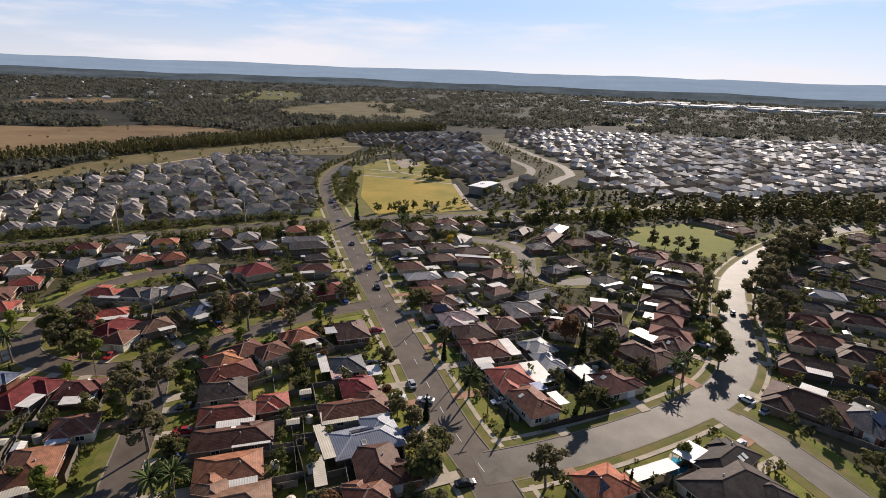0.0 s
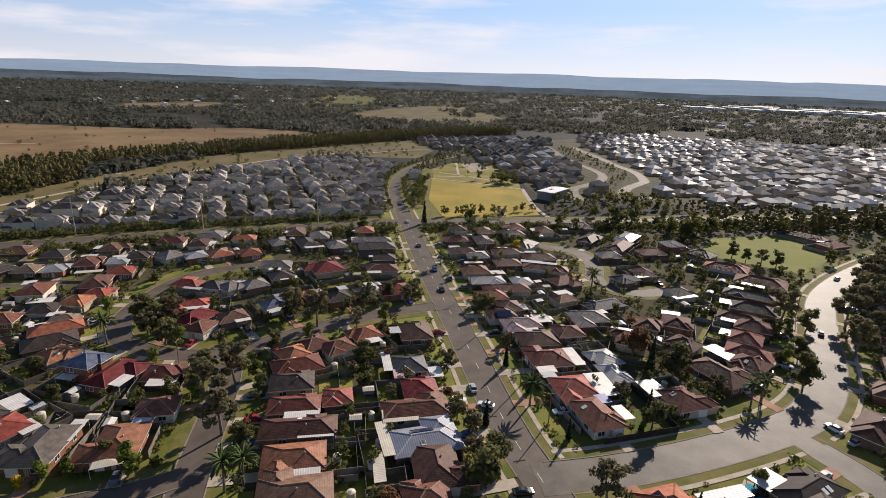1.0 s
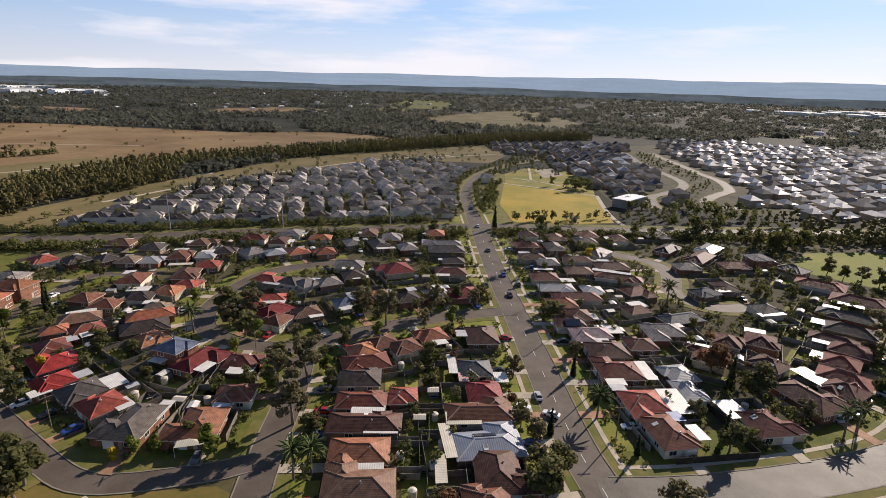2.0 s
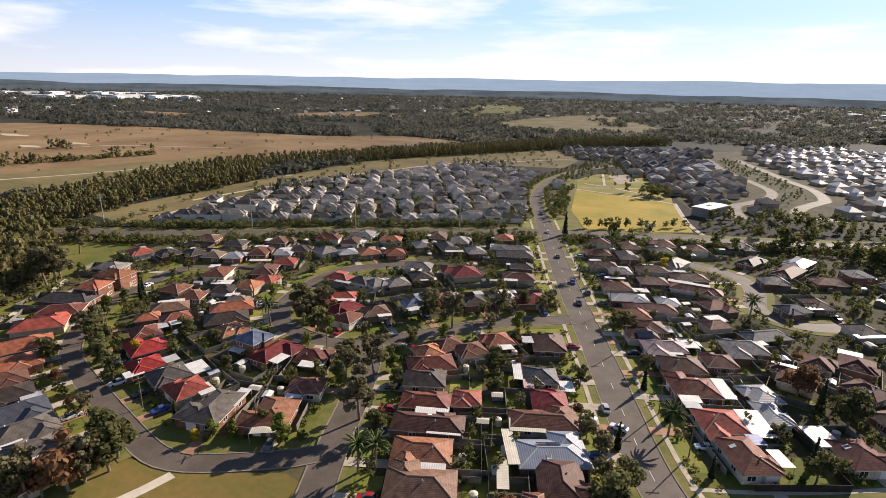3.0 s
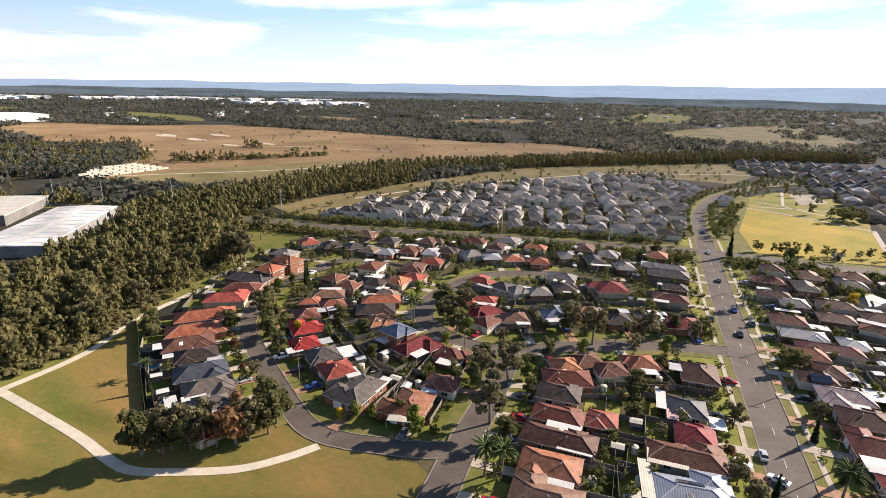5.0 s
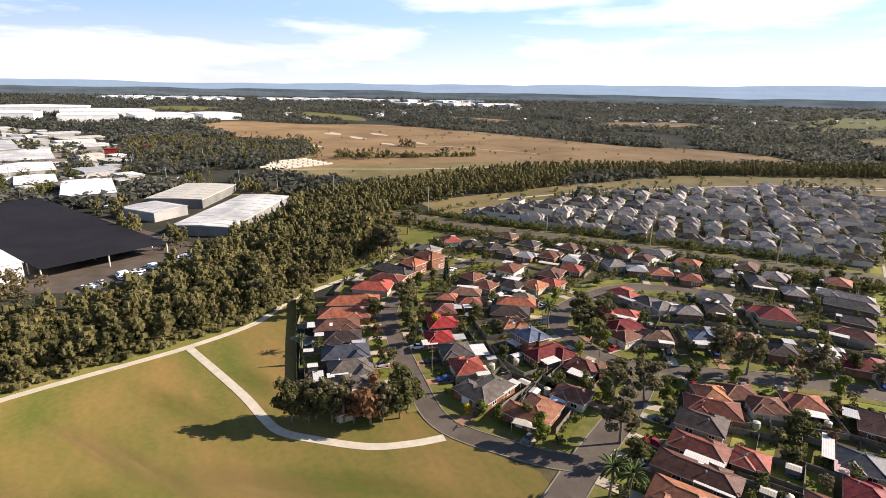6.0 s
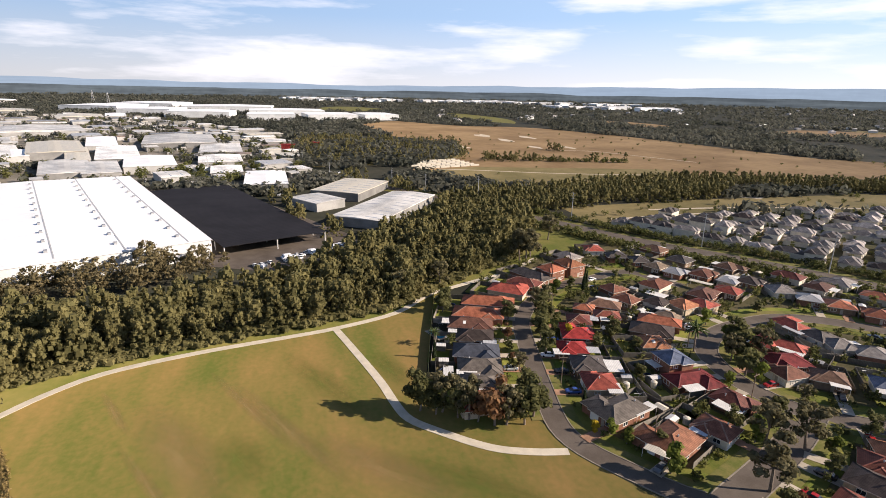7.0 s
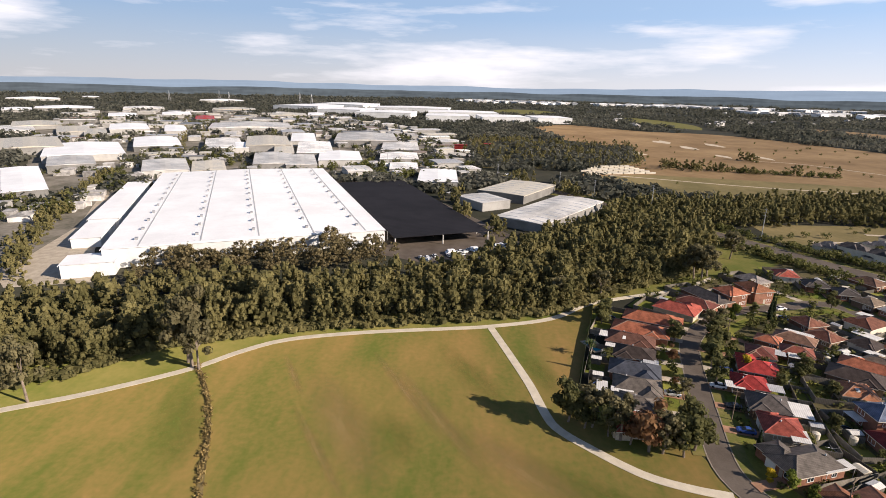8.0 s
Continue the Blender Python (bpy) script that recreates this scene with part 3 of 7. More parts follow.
# ---- far hills and range ----
def ring(name, r, h0, h1, material, label, seed, wob, a0=-60, a1=150):
    g = Geo()
    n = 220
    prev = None
    for i in range(n + 1):
        w = radians(90 + a0 + (a1 - a0) * i / n)
        drop = 1.0 if name != "mountain_range" else 1.0 - 0.42 * min(1, max(0, (math.degrees(w) - 105) / 60))
        hh = h0 * drop + (h1 - h0) * (0.5 + 0.5 * noise.fractal(Vector((i * wob, seed, 0)), 1.0, 2.0, 4))
        cur = [(r * math.cos(w), r * math.sin(w), -5), (r * math.cos(w), r * math.sin(w), hh), ((r + 180) * math.cos(w), (r + 180) * math.sin(w), hh * 0.6)]
        if prev:
            g.poly(prev[0], cur[0], cur[1], prev[1])
            g.poly(prev[1], cur[1], cur[2], prev[2])
        prev = cur
    tagged(new(name, g.mesh(name, material)), label, "hills", kind="structure")


ring("mountain_range", 4700, 132, 172, RANGE, "mountain range on the horizon, blue haze painted into its glow", 3, 0.07)
ring("backdrop", 4300, 44, 66, HILL, "low wooded hills before the range, haze painted into their glow", 8, 0.11)

# ---- houses ----
def hip(g, cx, cy, lx, ly, z, pitch=0.42, over=0.55, caps=None, th=0.2):
    """A hipped roof over a rectangle; the ridge runs along the longer side."""
    hx, hy = lx / 2 + over, ly / 2 + over
    rise = min(hx, hy) * pitch
    k = abs(hx - hy) + 0.15
    ends = [(cx - k, cy), (cx + k, cy)] if hx >= hy else [(cx, cy - k), (cx, cy + k)]
    e = [(*p, z + rise) for p in ends]
    c = [(cx - hx, cy - hy, z), (cx + hx, cy - hy, z), (cx + hx, cy + hy, z), (cx - hx, cy + hy, z)]
    if hx >= hy:
        g.poly(c[0], c[1], e[1], e[0]), g.poly(c[1], c[2], e[1]), g.poly(c[2], c[3], e[0], e[1]), g.poly(c[3], c[0], e[0])
        near = ((0, 0), (1, 1), (2, 1), (3, 0))
    else:
        g.poly(c[0], c[1], e[0]), g.poly(c[1], c[2], e[1], e[0]), g.poly(c[2], c[3], e[1]), g.poly(c[3], c[0], e[0], e[1])
        near = ((0, 0), (1, 0), (2, 1), (3, 1))
    if caps is not None:
        for a, b in [(e[0], e[1])] + [(c[i], e[j]) for i, j in near]:
            cap(caps, a, b)
    return z + rise


def cap(g, a, b, w=0.2, t=0.09):
    a, b = Vector(a), Vector(b)
    s = (b - a).cross(Vector((0, 0, 1)))
    if s.length < 1e-6:
        return
    s = s.normalized() * w
    up = Vector((0, 0, t))
    dn = Vector((0, 0, -0.03))
    g.poly(a - s + dn, b - s + dn, b + up, a + up)
    g.poly(a + up, b + up, b + s + dn, a + s + dn)


def fascia(g, cx, cy, lx, ly, z, over=0.55, th=0.22):
    """A closed board round the eaves."""
    hx, hy = lx / 2 + over, ly / 2 + over
    k = len(g.v)
    for zz, d in ((z - 0.004, 0), (z - th, 0), (z - th, 0.14), (z - 0.004, 0.14)):
        g.v += [(cx - hx + d, cy - hy + d, zz), (cx + hx - d, cy - hy + d, zz), (cx + hx - d, cy + hy - d, zz), (cx - hx + d, cy + hy - d, zz)]
    for r in range(4):
        for i in range(4):
            a, b = k + 4 * r, k + 4 * ((r + 1) % 4)
            g.f.append((a + i, a + (i + 1) % 4, b + (i + 1) % 4, b + i))


def shared(name, geo, material, store={}):
    if name not in store:
        store[name] = geo.mesh(name, material)
    return store[name]


def window_mesh(w, h):
    key = "window_%d_%d" % (w * 10, h * 10)
    g = Geo()
    for x0, z0, x1, z1 in ((-w / 2, -h / 2, -w / 2 + 0.09, h / 2), (w / 2 - 0.09, -h / 2, w / 2, h / 2), (-w / 2 + 0.09, h / 2 - 0.09, w / 2 - 0.09, h / 2), (-w / 2 + 0.09, -h / 2, w / 2 - 0.09, -h / 2 + 0.09), (-0.04, -h / 2 + 0.09, 0.04, h / 2 - 0.09)):
        g.box(x0, -0.07, z0, x1, 0.02, z1)
    p = Geo().box(-w / 2 + 0.09, -0.03, -h / 2 + 0.09, w / 2 - 0.09, 0.01, h / 2 - 0.09)
    return shared(key, g, FRAME), shared("pane_" + key, p, GLASS)


def on_wall(side, along, lx, ly, z):
    """A pose on the wall of a box: side x+, x-, y+ or y-; its -y faces out."""
    if side == "y-":
        return pose(along, -ly / 2, z)
    if side == "y+":
        return pose(along, ly / 2, z, 0, 0, 180)
    if side == "x+":
        return pose(lx / 2, along, z, 0, 0, 90)
    return pose(-lx / 2, along, z, 0, 0, -90)


ROOF_WORDS = {"red": "red tiled", "brightred": "bright red tiled", "redor": "terracotta tiled", "orange": "orange tiled", "redbrown": "red-brown tiled", "crimson": "crimson tiled", "dkred": "dark red tiled",
              "brown": "brown tiled", "dkbrown": "dark brown tiled", "dark": "charcoal tiled", "taupe": "taupe tiled", "tan": "tan tiled", "tanbrown": "weathered brown tiled", "tanor": "faded orange tiled", "grey": "grey tiled", "dkgrey": "dark grey tiled",
              "slate": "slate grey tiled", "blue": "blue-grey tiled", "dkblue": "dark blue tiled", "pinkwhite": "faded pink tiled", "palegrey": "pale grey tiled", "midgrey": "mid-grey tiled", "silver": "silver sheet metal", "metalblue": "blue-grey sheet metal"}
WALL_WORDS = ["red brick", "brown brick", "cream brick", "cream rendered"]
FOOT = []      # x, y, half length, half width, angle of every house, for what is planted round them
SHORT_POST = Geo().tube((0, 0, 0), (0, 0, 2.6), 0.06, 0.06, 6).mesh("post", POST)
PANEL = Geo().box(-0.5, -0.82, 0, 0.5, 0.82, 0.06).mesh("solar_panel", SOLAR)
SKY = Geo().box(-0.5, -0.7, 0, 0.5, 0.7, 0.16).mesh("skylight", FRAME)
VENT = Geo().tube((0, 0, -0.2), (0, 0, 0.35), 0.14, 0.14, 8).tube((0, 0, 0.35), (0, 0, 0.6), 0.24, 0.1, 8).mesh("roof_vent", STEEL)


def house(x, y, ang, lx, ly, roof, opts="", awnings=()):
    """A detached house. +x of its own axes faces its street."""
    rr = random.Random(int(x * 31 + y * 17))
    two = "2" in opts
    h = 5.3 if two else 2.75
    wk = rr.choice([0, 0, 1, 1, 2, 3]) if not two else rr.choice([0, 0, 2])
    far = x * x + y * y > 175 ** 2
    near = x * x + y * y < 140 ** 2
    ob = thing("house", pose(x, y, 0, 0, 0, ang), "%s %s house with a %s roof" % ("two-storey" if two else "single-storey", WALL_WORDS[wk], ROOF_WORDS[roof]), "house", "suburban houses")
    FOOT.append((x, y, lx / 2 + 1, ly / 2 + 1, ang))
    metal = roof in ("silver", "metalblue")
    walls, top, caps, eave = Geo(), Geo(), Geo(), Geo()
    walls.box(-lx / 2, -ly / 2, 0, lx / 2, ly / 2, h + 0.2)
    peak = hip(top, 0, 0, lx, ly, h, 0.34 if metal else 0.42, caps=caps)
    fascia(eave, 0, 0, lx, ly, h)
    side = rr.choice([-1, 1])
    if "L" in opts and lx > 9:
        wx = min(6.5, lx * 0.45)
        cx, cy = lx / 2 - wx / 2 - rr.uniform(0, 0.6), side * (ly / 2 - 0.5)
        walls.box(cx - wx / 2, cy - 3.6, 0, cx + wx / 2, cy + 3.6, h + 0.15)
        hip(top, cx, cy, wx, 7.2, h + 0.012, 0.42, caps=caps)
        wing = Geo()
        fascia(wing, cx, cy, wx, 7.2, h + 0.01)
    else:
        gx = rr.choice([-1, 1]) * lx * 0.22
        walls.box(gx - 2, side * (ly / 2 - 1.2) - 2, 0, gx + 2, side * (ly / 2 - 1.2) + 2, h + 0.12)
        hip(top, gx, side * (ly / 2 - 1.2), 4, 4.2, h + 0.012, 0.42, caps=caps)
        wing = Geo()
        fascia(wing, gx, side * (ly / 2 - 1.2), 4, 4.2, h + 0.01)
    part("wall", walls, WALLS[wk], ob)
    part("roof", top, ROOF[roof], ob)
    part("ridge_capping", caps, SHEET["silver"] if metal else (CAP if rr.random() < 0.5 and roof in ("red", "redor", "orange", "redbrown", "brown", "tanor", "tanbrown", "dkred") else ROOF[roof]), ob)
    part("fascia", eave, FASCIA, ob)
    part("fascia", wing, FASCIA, ob)
    # openings
    spots = [("x+", -ly * 0.27 * side, 2.0, 1.3), ("y-", lx * 0.22, 1.8, 1.2), ("y-", -lx * 0.25, 1.6, 1.2), ("y+", lx * 0.2, 1.8, 1.2), ("y+", -lx * 0.28, 1.4, 1.2), ("x-", ly * 0.2, 2.4, 1.6)]
    for i, (sd, al, w, hh) in enumerate(spots if not far else spots[:1] + spots[4:5]):
        for lev in range(2 if two else 1):
            fr, pn = window_mesh(w, hh)
            wob = part("window", fr, FRAME, ob, m=on_wall(sd, al, lx + 0.04, ly + 0.04, 1.55 + 2.6 * lev))
            if near:
                part("pane", pn, GLASS, wob)
    part("door", shared("front_door", Geo().box(-0.45, -0.06, 0, 0.45, 0.02, 2.1), DOOR), DOOR, ob, m=on_wall("x+", ly * 0.05, lx + 0.04, ly, 0))
    if not far:
        part("garage_door", shared("garage", Geo().box(-1.3, -0.07, 0, 1.3, 0.02, 2.15), FRAME), FRAME, ob, m=on_wall("x+", ly * 0.3 * side, lx + 0.04, ly, 0))
    if not far:
        vx = rr.uniform(-0.3, 0.3) * lx
        part("roof_vent", VENT, STEEL, ob, m=pose(vx, 1.1, peak - 0.5))
        if rr.random() < 0.4:
            tl = math.degrees(math.atan(0.34 if metal else 0.42))
            for k in range(rr.choice([1, 2])):
                part("skylight", SKY, FRAME, ob, m=pose(rr.uniform(-0.25, 0.25) * lx, -2.2, peak - 2.2 * (0.34 if metal else 0.42) - 0.1, tl))
    if "S" in opts:
        tilt = math.degrees(math.atan(0.42))
        for i in range(5):
            for j in range(2):
                yy = 1.6 + j * 1.62
                part("solar_panel", PANEL, SOLAR, ob, "dark glassy solar panel" if i + j == 0 else "", m=pose(-2.6 + i * 1.06, yy * math.cos(radians(tilt)) + 0.2, peak - yy * 0.39 + 0.12, -tilt))
    for ax, ay, sx, sy, colour in awnings:
        low = 2.5
        if abs(ax) < lx / 2 - 0.5 and abs(ay) < ly / 2 - 1.0:
            ay = (ly / 2 + sy / 2 - 0.6) * (1 if ay > 0 else -1) if sx >= sy else ay
            if sx < sy:
                ax = (lx / 2 + sx / 2 - 0.6) * (1 if ax > 0 else -1)
        aw = part("patio_roof", Geo().box(-sx / 2, -sy / 2, 0, sx / 2, sy / 2, 0.1), SHEET[colour], ob, "flat %s sheet patio roof" % ("clear" if colour == "glass" else "blue" if colour == "bluemetal" else "red" if colour == "pink" else colour), m=pose(ax, ay, low + 0.35, rr.uniform(1, 3) * (-1 if ay > 0 else 1), 0, 0))
        for px_ in (-1, 1):
            part("post", SHORT_POST, POST, aw, m=pose(px_ * (sx / 2 - 0.15), (sy / 2 - 0.15) * (1 if ay > 0 else -1), -2.62))
    return ob


house(-62.2, 115.4, 204, 10.6, 7.9, "dark", "", [])
house(-56.7, 105.8, 201, 11.8, 6.6, "redbrown", "", [(-2.2, 1.7, 8.3, 3.2, 'white')])
house(-47.9, 112.1, 204, 6.5, 6.1, "red", "k", [])
house(-51.6, 97.7, 201, 16.6, 6.8, "dkbrown", "", [(-4.1, 2.7, 8.0, 3.2, 'white')])
house(-47.9, 88.0, 203, 12.4, 8.4, "tanor", "L", [(-2.6, 5.4, 6.0, 3.0, 'white')])
house(-43.0, 78.5, 204, 13.8, 8.8, "tanbrown", "L", [])
house(-34.5, 132.3, 23, 8.5, 8.0, "slate", "", [(-6.3, 2.3, 2.5, 12, 'white')])
house(-28.7, 121.3, 23, 8.3, 8.4, "crimson", "", [(-4.8, 7.3, 2.8, 5, 'pink'), (5.5, 7.0, 3.7, 6, 'white')])
house(-27.5, 111.9, 23, 16.0, 7.0, "brown", "L", [(-4.1, -2.6, 8.6, 5, 'cream')])
house(-22.2, 100.7, 28, 14.9, 8.8, "metalblue", "LS", [(-8.9, 2.4, 2.6, 13, 'cream')])
house(-18.1, 93.0, 292, 13.1, 8.8, "dkbrown", "L", [(-0.7, -11.9, 9, 2.5, 'cream')])
house(-102.9, 187.2, 131, 8.7, 8.4, "dark", "", [(-4.1, -2.0, 3, 7.1, 'white')])
house(-89.9, 201.8, 131, 11.8, 11.8, "crimson", "L", [(9.7, -6.7, 3, 4.7, 'pink')])
house(-67.1, 207.7, 22, 12.6, 7.1, "dkred", "", [(-3.5, -4.5, 5.7, 3, 'white')])
house(-79.4, 237.6, 22, 16.8, 8.4, "dkgrey", "", [])
house(-70.7, 221.8, 22, 9.5, 6.5, "dark", "", [(-5.5, 1.9, 2.5, 3, 'silver')])
house(-85.2, 246.6, 22, 19.0, 6.3, "grey", "", [(-5.2, 2.5, 9.3, 6, 'white')])
house(-72.8, 173.7, 313, 8.5, 7.5, "dark", "", [(-7.0, 4.0, 4, 3.7, 'silver')])
house(-64.7, 181.0, 313, 8.5, 6.5, "grey", "", [(-4.2, 3.9, 8, 3.8, 'white')])
house(-54.2, 186.7, 305, 9.6, 9.6, "crimson", "L", [])
house(-83.8, 172.6, 318, 6.5, 5.5, "orange", "k", [])
house(-53.3, 147.4, 133, 8.3, 8.4, "redor", "", [(-1.9, -0.6, 4, 4.5, 'white')])
house(-58.3, 137.1, 228, 8.5, 7.5, "brown", "p", [])
house(-65.7, 136.8, 53, 8.5, 7.5, "brown", "p", [])
house(-68.7, 129.5, 143, 8.5, 7.5, "orange", "L", [(1.8, -5.0, 5, 3.5, 'white')])
house(-38.3, 153.3, 23, 9.4, 11.2, "dkbrown", "", [(-3.4, 1.2, 4.2, 5, 'silver')])
house(-64.7, 123.7, 217, 12.8, 8.4, "redbrown", "", [])
house(-91.5, 160.6, 318, 7.8, 8.3, "blue", "S", [(2.5, -1.7, 4, 5.2, 'white')])
house(-126.1, 229.0, 311, 9.4, 7.4, "grey", "", [])
house(-113.1, 232.1, 311, 14.1, 7.4, "dkgrey", "", [(8.0, 1.4, 3, 9.2, 'white')])
house(-98.3, 233.7, 311, 10.4, 7.4, "grey", "", [])
house(-210.8, 162.6, 347, 8.5, 7.5, "dkgrey", "w", [])
house(-200.4, 165.2, 294, 8.5, 7.5, "tan", "", [])
house(-191.7, 168.9, 297, 8.5, 7.7, "silver", "w", [])
house(-186.4, 179.3, 297, 11.2, 8.4, "brown", "w", [(-7.6, -3.1, 3, 9.2, 'white')])
house(-176.0, 183.6, 297, 7.8, 6.5, "silver", "", [(-0.5, -0.5, 4, 5.8, 'white')])
house(-172.9, 192.1, 297, 8.5, 8.4, "dark", "", [])
house(-161.2, 196.5, 340, 8.9, 8.4, "grey", "w", [])
house(-150.6, 200.3, 319, 8.5, 7.5, "silver", "", [])
house(-142.1, 204.9, 319, 8.5, 8.4, "redor", "", [])
house(-130.5, 210.6, 311, 8.5, 8.4, "redor", "", [])
house(-165.4, 174.0, 297, 8.5, 8.8, "red", "L", [])
house(-179.5, 148.9, 117, 11.7, 8.4, "brown", "", [(7.1, 4.6, 4, 4.2, 'white')])
house(-165.4, 161.2, 117, 12.2, 8.4, "dkbrown", "", [(11.9, 6.0, 3, 9.8, 'cream')])
house(-157.4, 144.8, 13, 8.5, 8.4, "orange", "", [])
house(-155.9, 152.4, 13, 8.5, 7.5, "red", "", [])
house(-162.1, 136.2, 29, 7.7, 7.4, "dark", "", [(-3.2, 7.0, 7.8, 5, 'white')])
house(-148.6, 130.8, 29, 8.5, 6.7, "tan", "", [(-4.0, 4.9, 4.7, 4, 'white')])
house(-146.2, 125.2, 49, 13.8, 6.8, "redor", "", [(-4.3, 1.6, 5.1, 3, 'white')])
house(-140.3, 117.5, 49, 13.4, 8.4, "dark", "", [])
house(-132.3, 111.5, 75, 8.5, 8.3, "orange", "", [])
house(-117.6, 107.4, 90, 7.8, 7.9, "blue", "2", [(-2.6, 1.4, 3.4, 5, 'white')])
house(-109.5, 107.3, 90, 13.3, 6.8, "crimson", "L", [(-3.0, -2.0, 5.5, 4, 'white')])
house(-97.2, 110.7, 110, 7.8, 8.4, "dkred", "L", [(-2.1, -1.4, 4, 7.0, 'white')])
house(-132.1, 169.3, 184, 10.8, 6.8, "red", "L", [(-4.3, 3.3, 7.1, 4, 'silver')])
house(-120.4, 152.2, 209, 14.3, 6.8, "red", "L", [(-3.5, 1.0, 8.2, 3, 'white')])
house(-111.0, 144.1, 255, 11.6, 8.4, "crimson", "L", [])
house(-99.6, 147.6, 319, 7.8, 8.2, "tanbrown", "", [(0.6, 1.7, 3, 4.9, 'white')])
house(-122.3, 170.7, 184, 8.5, 7.5, "dkgrey", "", [])
house(-115.5, 171.6, 70, 7.8, 7.5, "grey", "p", [(2.1, 0.3, 3.1, 4, 'white')])
house(-108.1, 176.0, 49, 8.5, 7.5, "grey", "p", [])
house(-105.1, 138.2, 270, 8.5, 7.5, "brown", "", [])
house(-167.3, 126.0, 203, 8.5, 7.5, "brown", "L", [])
house(-164.7, 114.3, 230, 11.5, 6.8, "tanbrown", "", [(-0.3, -2.1, 8.9, 4, 'white')])
house(-163.6, 104.7, 230, 6.5, 5.5, "redor", "k", [])
house(-154.0, 97.2, 245, 7.8, 8.1, "dkred", "", [(-2.9, -1.5, 3.6, 5, 'silver')])
house(-144.0, 90.9, 249, 10.1, 8.4, "brightred", "L", [])
house(-135.1, 83.8, 251, 8.5, 7.5, "brightred", "L", [(-5.9, 1.8, 4.7, 4, 'silver')])
house(-179.0, 127.3, 193, 8.5, 7.5, "brown", "", [])
house(-114.3, 80.9, 254, 8.5, 8.4, "red", "L", [(-2.9, 3.9, 4.1, 5, 'white')])
house(-124.6, 83.4, 251, 9.3, 8.8, "dkgrey", "", [(7.1, -6.3, 4.8, 4, 'white'), (-7.1, 1.6, 4.8, 7, 'white')])
house(-100.9, 78.5, 286, 13.5, 8.0, "taupe", "L", [(-4.9, 3.1, 8, 3.1, 'white')])
house(-86.6, 83.6, 294, 12.1, 8.8, "tanor", "L", [(-7.5, 2.4, 8, 4.0, 'glass')])
house(-87.9, 96.9, 24, 8.5, 7.5, "brown", "", [])
house(-233.0, 150.9, 347, 9.6, 8.4, "red", "", [])
house(-220.0, 156.3, 347, 8.5, 8.4, "dkgrey", "", [])
house(-206.8, 122.5, 13, 11.5, 8.4, "orange", "2", [])
house(-201.7, 110.6, 23, 8.9, 8.4, "redor", "2L", [])
house(-203.2, 102.1, 23, 18.5, 8.4, "dkgrey", "", [])
house(-194.6, 94.2, 42, 13.7, 8.4, "dkred", "S", [])
house(-188.5, 84.5, 50, 14.5, 8.8, "red", "L", [])
house(-178.0, 71.7, 65, 19.0, 8.8, "redor", "", [])
house(-168.6, 64.4, 65, 17.8, 8.8, "redor", "S", [])
house(-160.5, 58.3, 69, 14.5, 8.4, "dkbrown", "S", [(-8.4, 0.5, 3, 5, "white")])
house(-151.0, 56.6, 69, 11.5, 8.0, "dark", "", [(5.0, -4.8, 4.5, 2.6, "silver"), (-7.5, 2.0, 3, 3, "white")])
house(-140.6, 53.4, 71, 13.6, 8.4, "slate", "L", [])
house(-131.5, 51.2, 74, 12, 8.2, "taupe", "L", [(-4.0, -4.6, 6.0, 2.4, "white")])
house(-122.2, 48.2, 74, 10.5, 7.6, "taupe", "", [(-9.0, 5.5, 3, 6.5, "white"), (-2.5, -4.6, 5.8, 2.4, "white")])
house(-114.4, 43.5, 87, 8.5, 7.6, "red", "", [])
house(-155.4, 109.4, 245, 8.5, 6.3, "redbrown", "", [(0.3, 1.2, 5.2, 4, 'white')])
house(-45.0, 262.0, 202, 11.3, 7.4, "brown", "w", [])
house(-38.7, 243.5, 202, 11.6, 6.8, "dkbrown", "", [(2.5, -5.2, 5.5, 5, 'silver')])
house(-30.2, 237.9, 202, 9.2, 6.8, "grey", "", [(-0.9, -4.5, 8.1, 4, 'white')])
house(-28.4, 217.7, 202, 10.8, 8.4, "brown", "", [(-1.6, -9.5, 8.5, 2.5, 'white')])
house(-21.9, 206.7, 203, 13.5, 7.4, "silver", "", [(-6.9, -8.3, 6.1, 5, 'white')])
house(-7.8, 209.3, 203, 7.7, 7.7, "silver", "k", [])
house(-13.2, 199.7, 203, 17.7, 7.4, "dkred", "", [])
house(-17.8, 191.2, 203, 10.1, 8.4, "redor", "", [(-6.3, -4.6, 5.8, 5, 'white')])
house(-10.6, 182.5, 203, 7.8, 8.1, "brown", "", [(-3.9, 1.7, 4.2, 5, 'white')])
house(-13.0, 174.9, 203, 9.5, 7.4, "dkbrown", "S", [])
house(-5.5, 169.0, 203, 12.4, 7.4, "pinkwhite", "L", [(2.6, 5.2, 5.6, 4.5, 'white'), (-8.2, -2.4, 5.5, 7, 'white'), (-2.2, 6.0, 4, 3, 'white')])
house(0.3, 158.7, 203, 11.5, 9.4, "dkbrown", "", [(4.4, -8.7, 4.2, 5, 'white')])
house(-9.9, 264.2, 66, 13.5, 8.8, "grey", "w", [])
house(-2.4, 244.3, 22, 14.2, 8.4, "dkbrown", "", [(-1.4, 7.8, 5.4, 3, 'silver')])
house(1.3, 229.7, 0, 19.0, 6.8, "brown", "", [(-6.6, 6.5, 9.7, 4, 'silver'), (0.7, 2.1, 8.5, 5, 'silver')])
house(8.3, 215.8, 38, 10.4, 8.4, "brown", "L", [])
house(8.9, 195.8, 38, 8.3, 6.3, "brown", "", [(3.0, 3.8, 6.2, 6, 'white')])
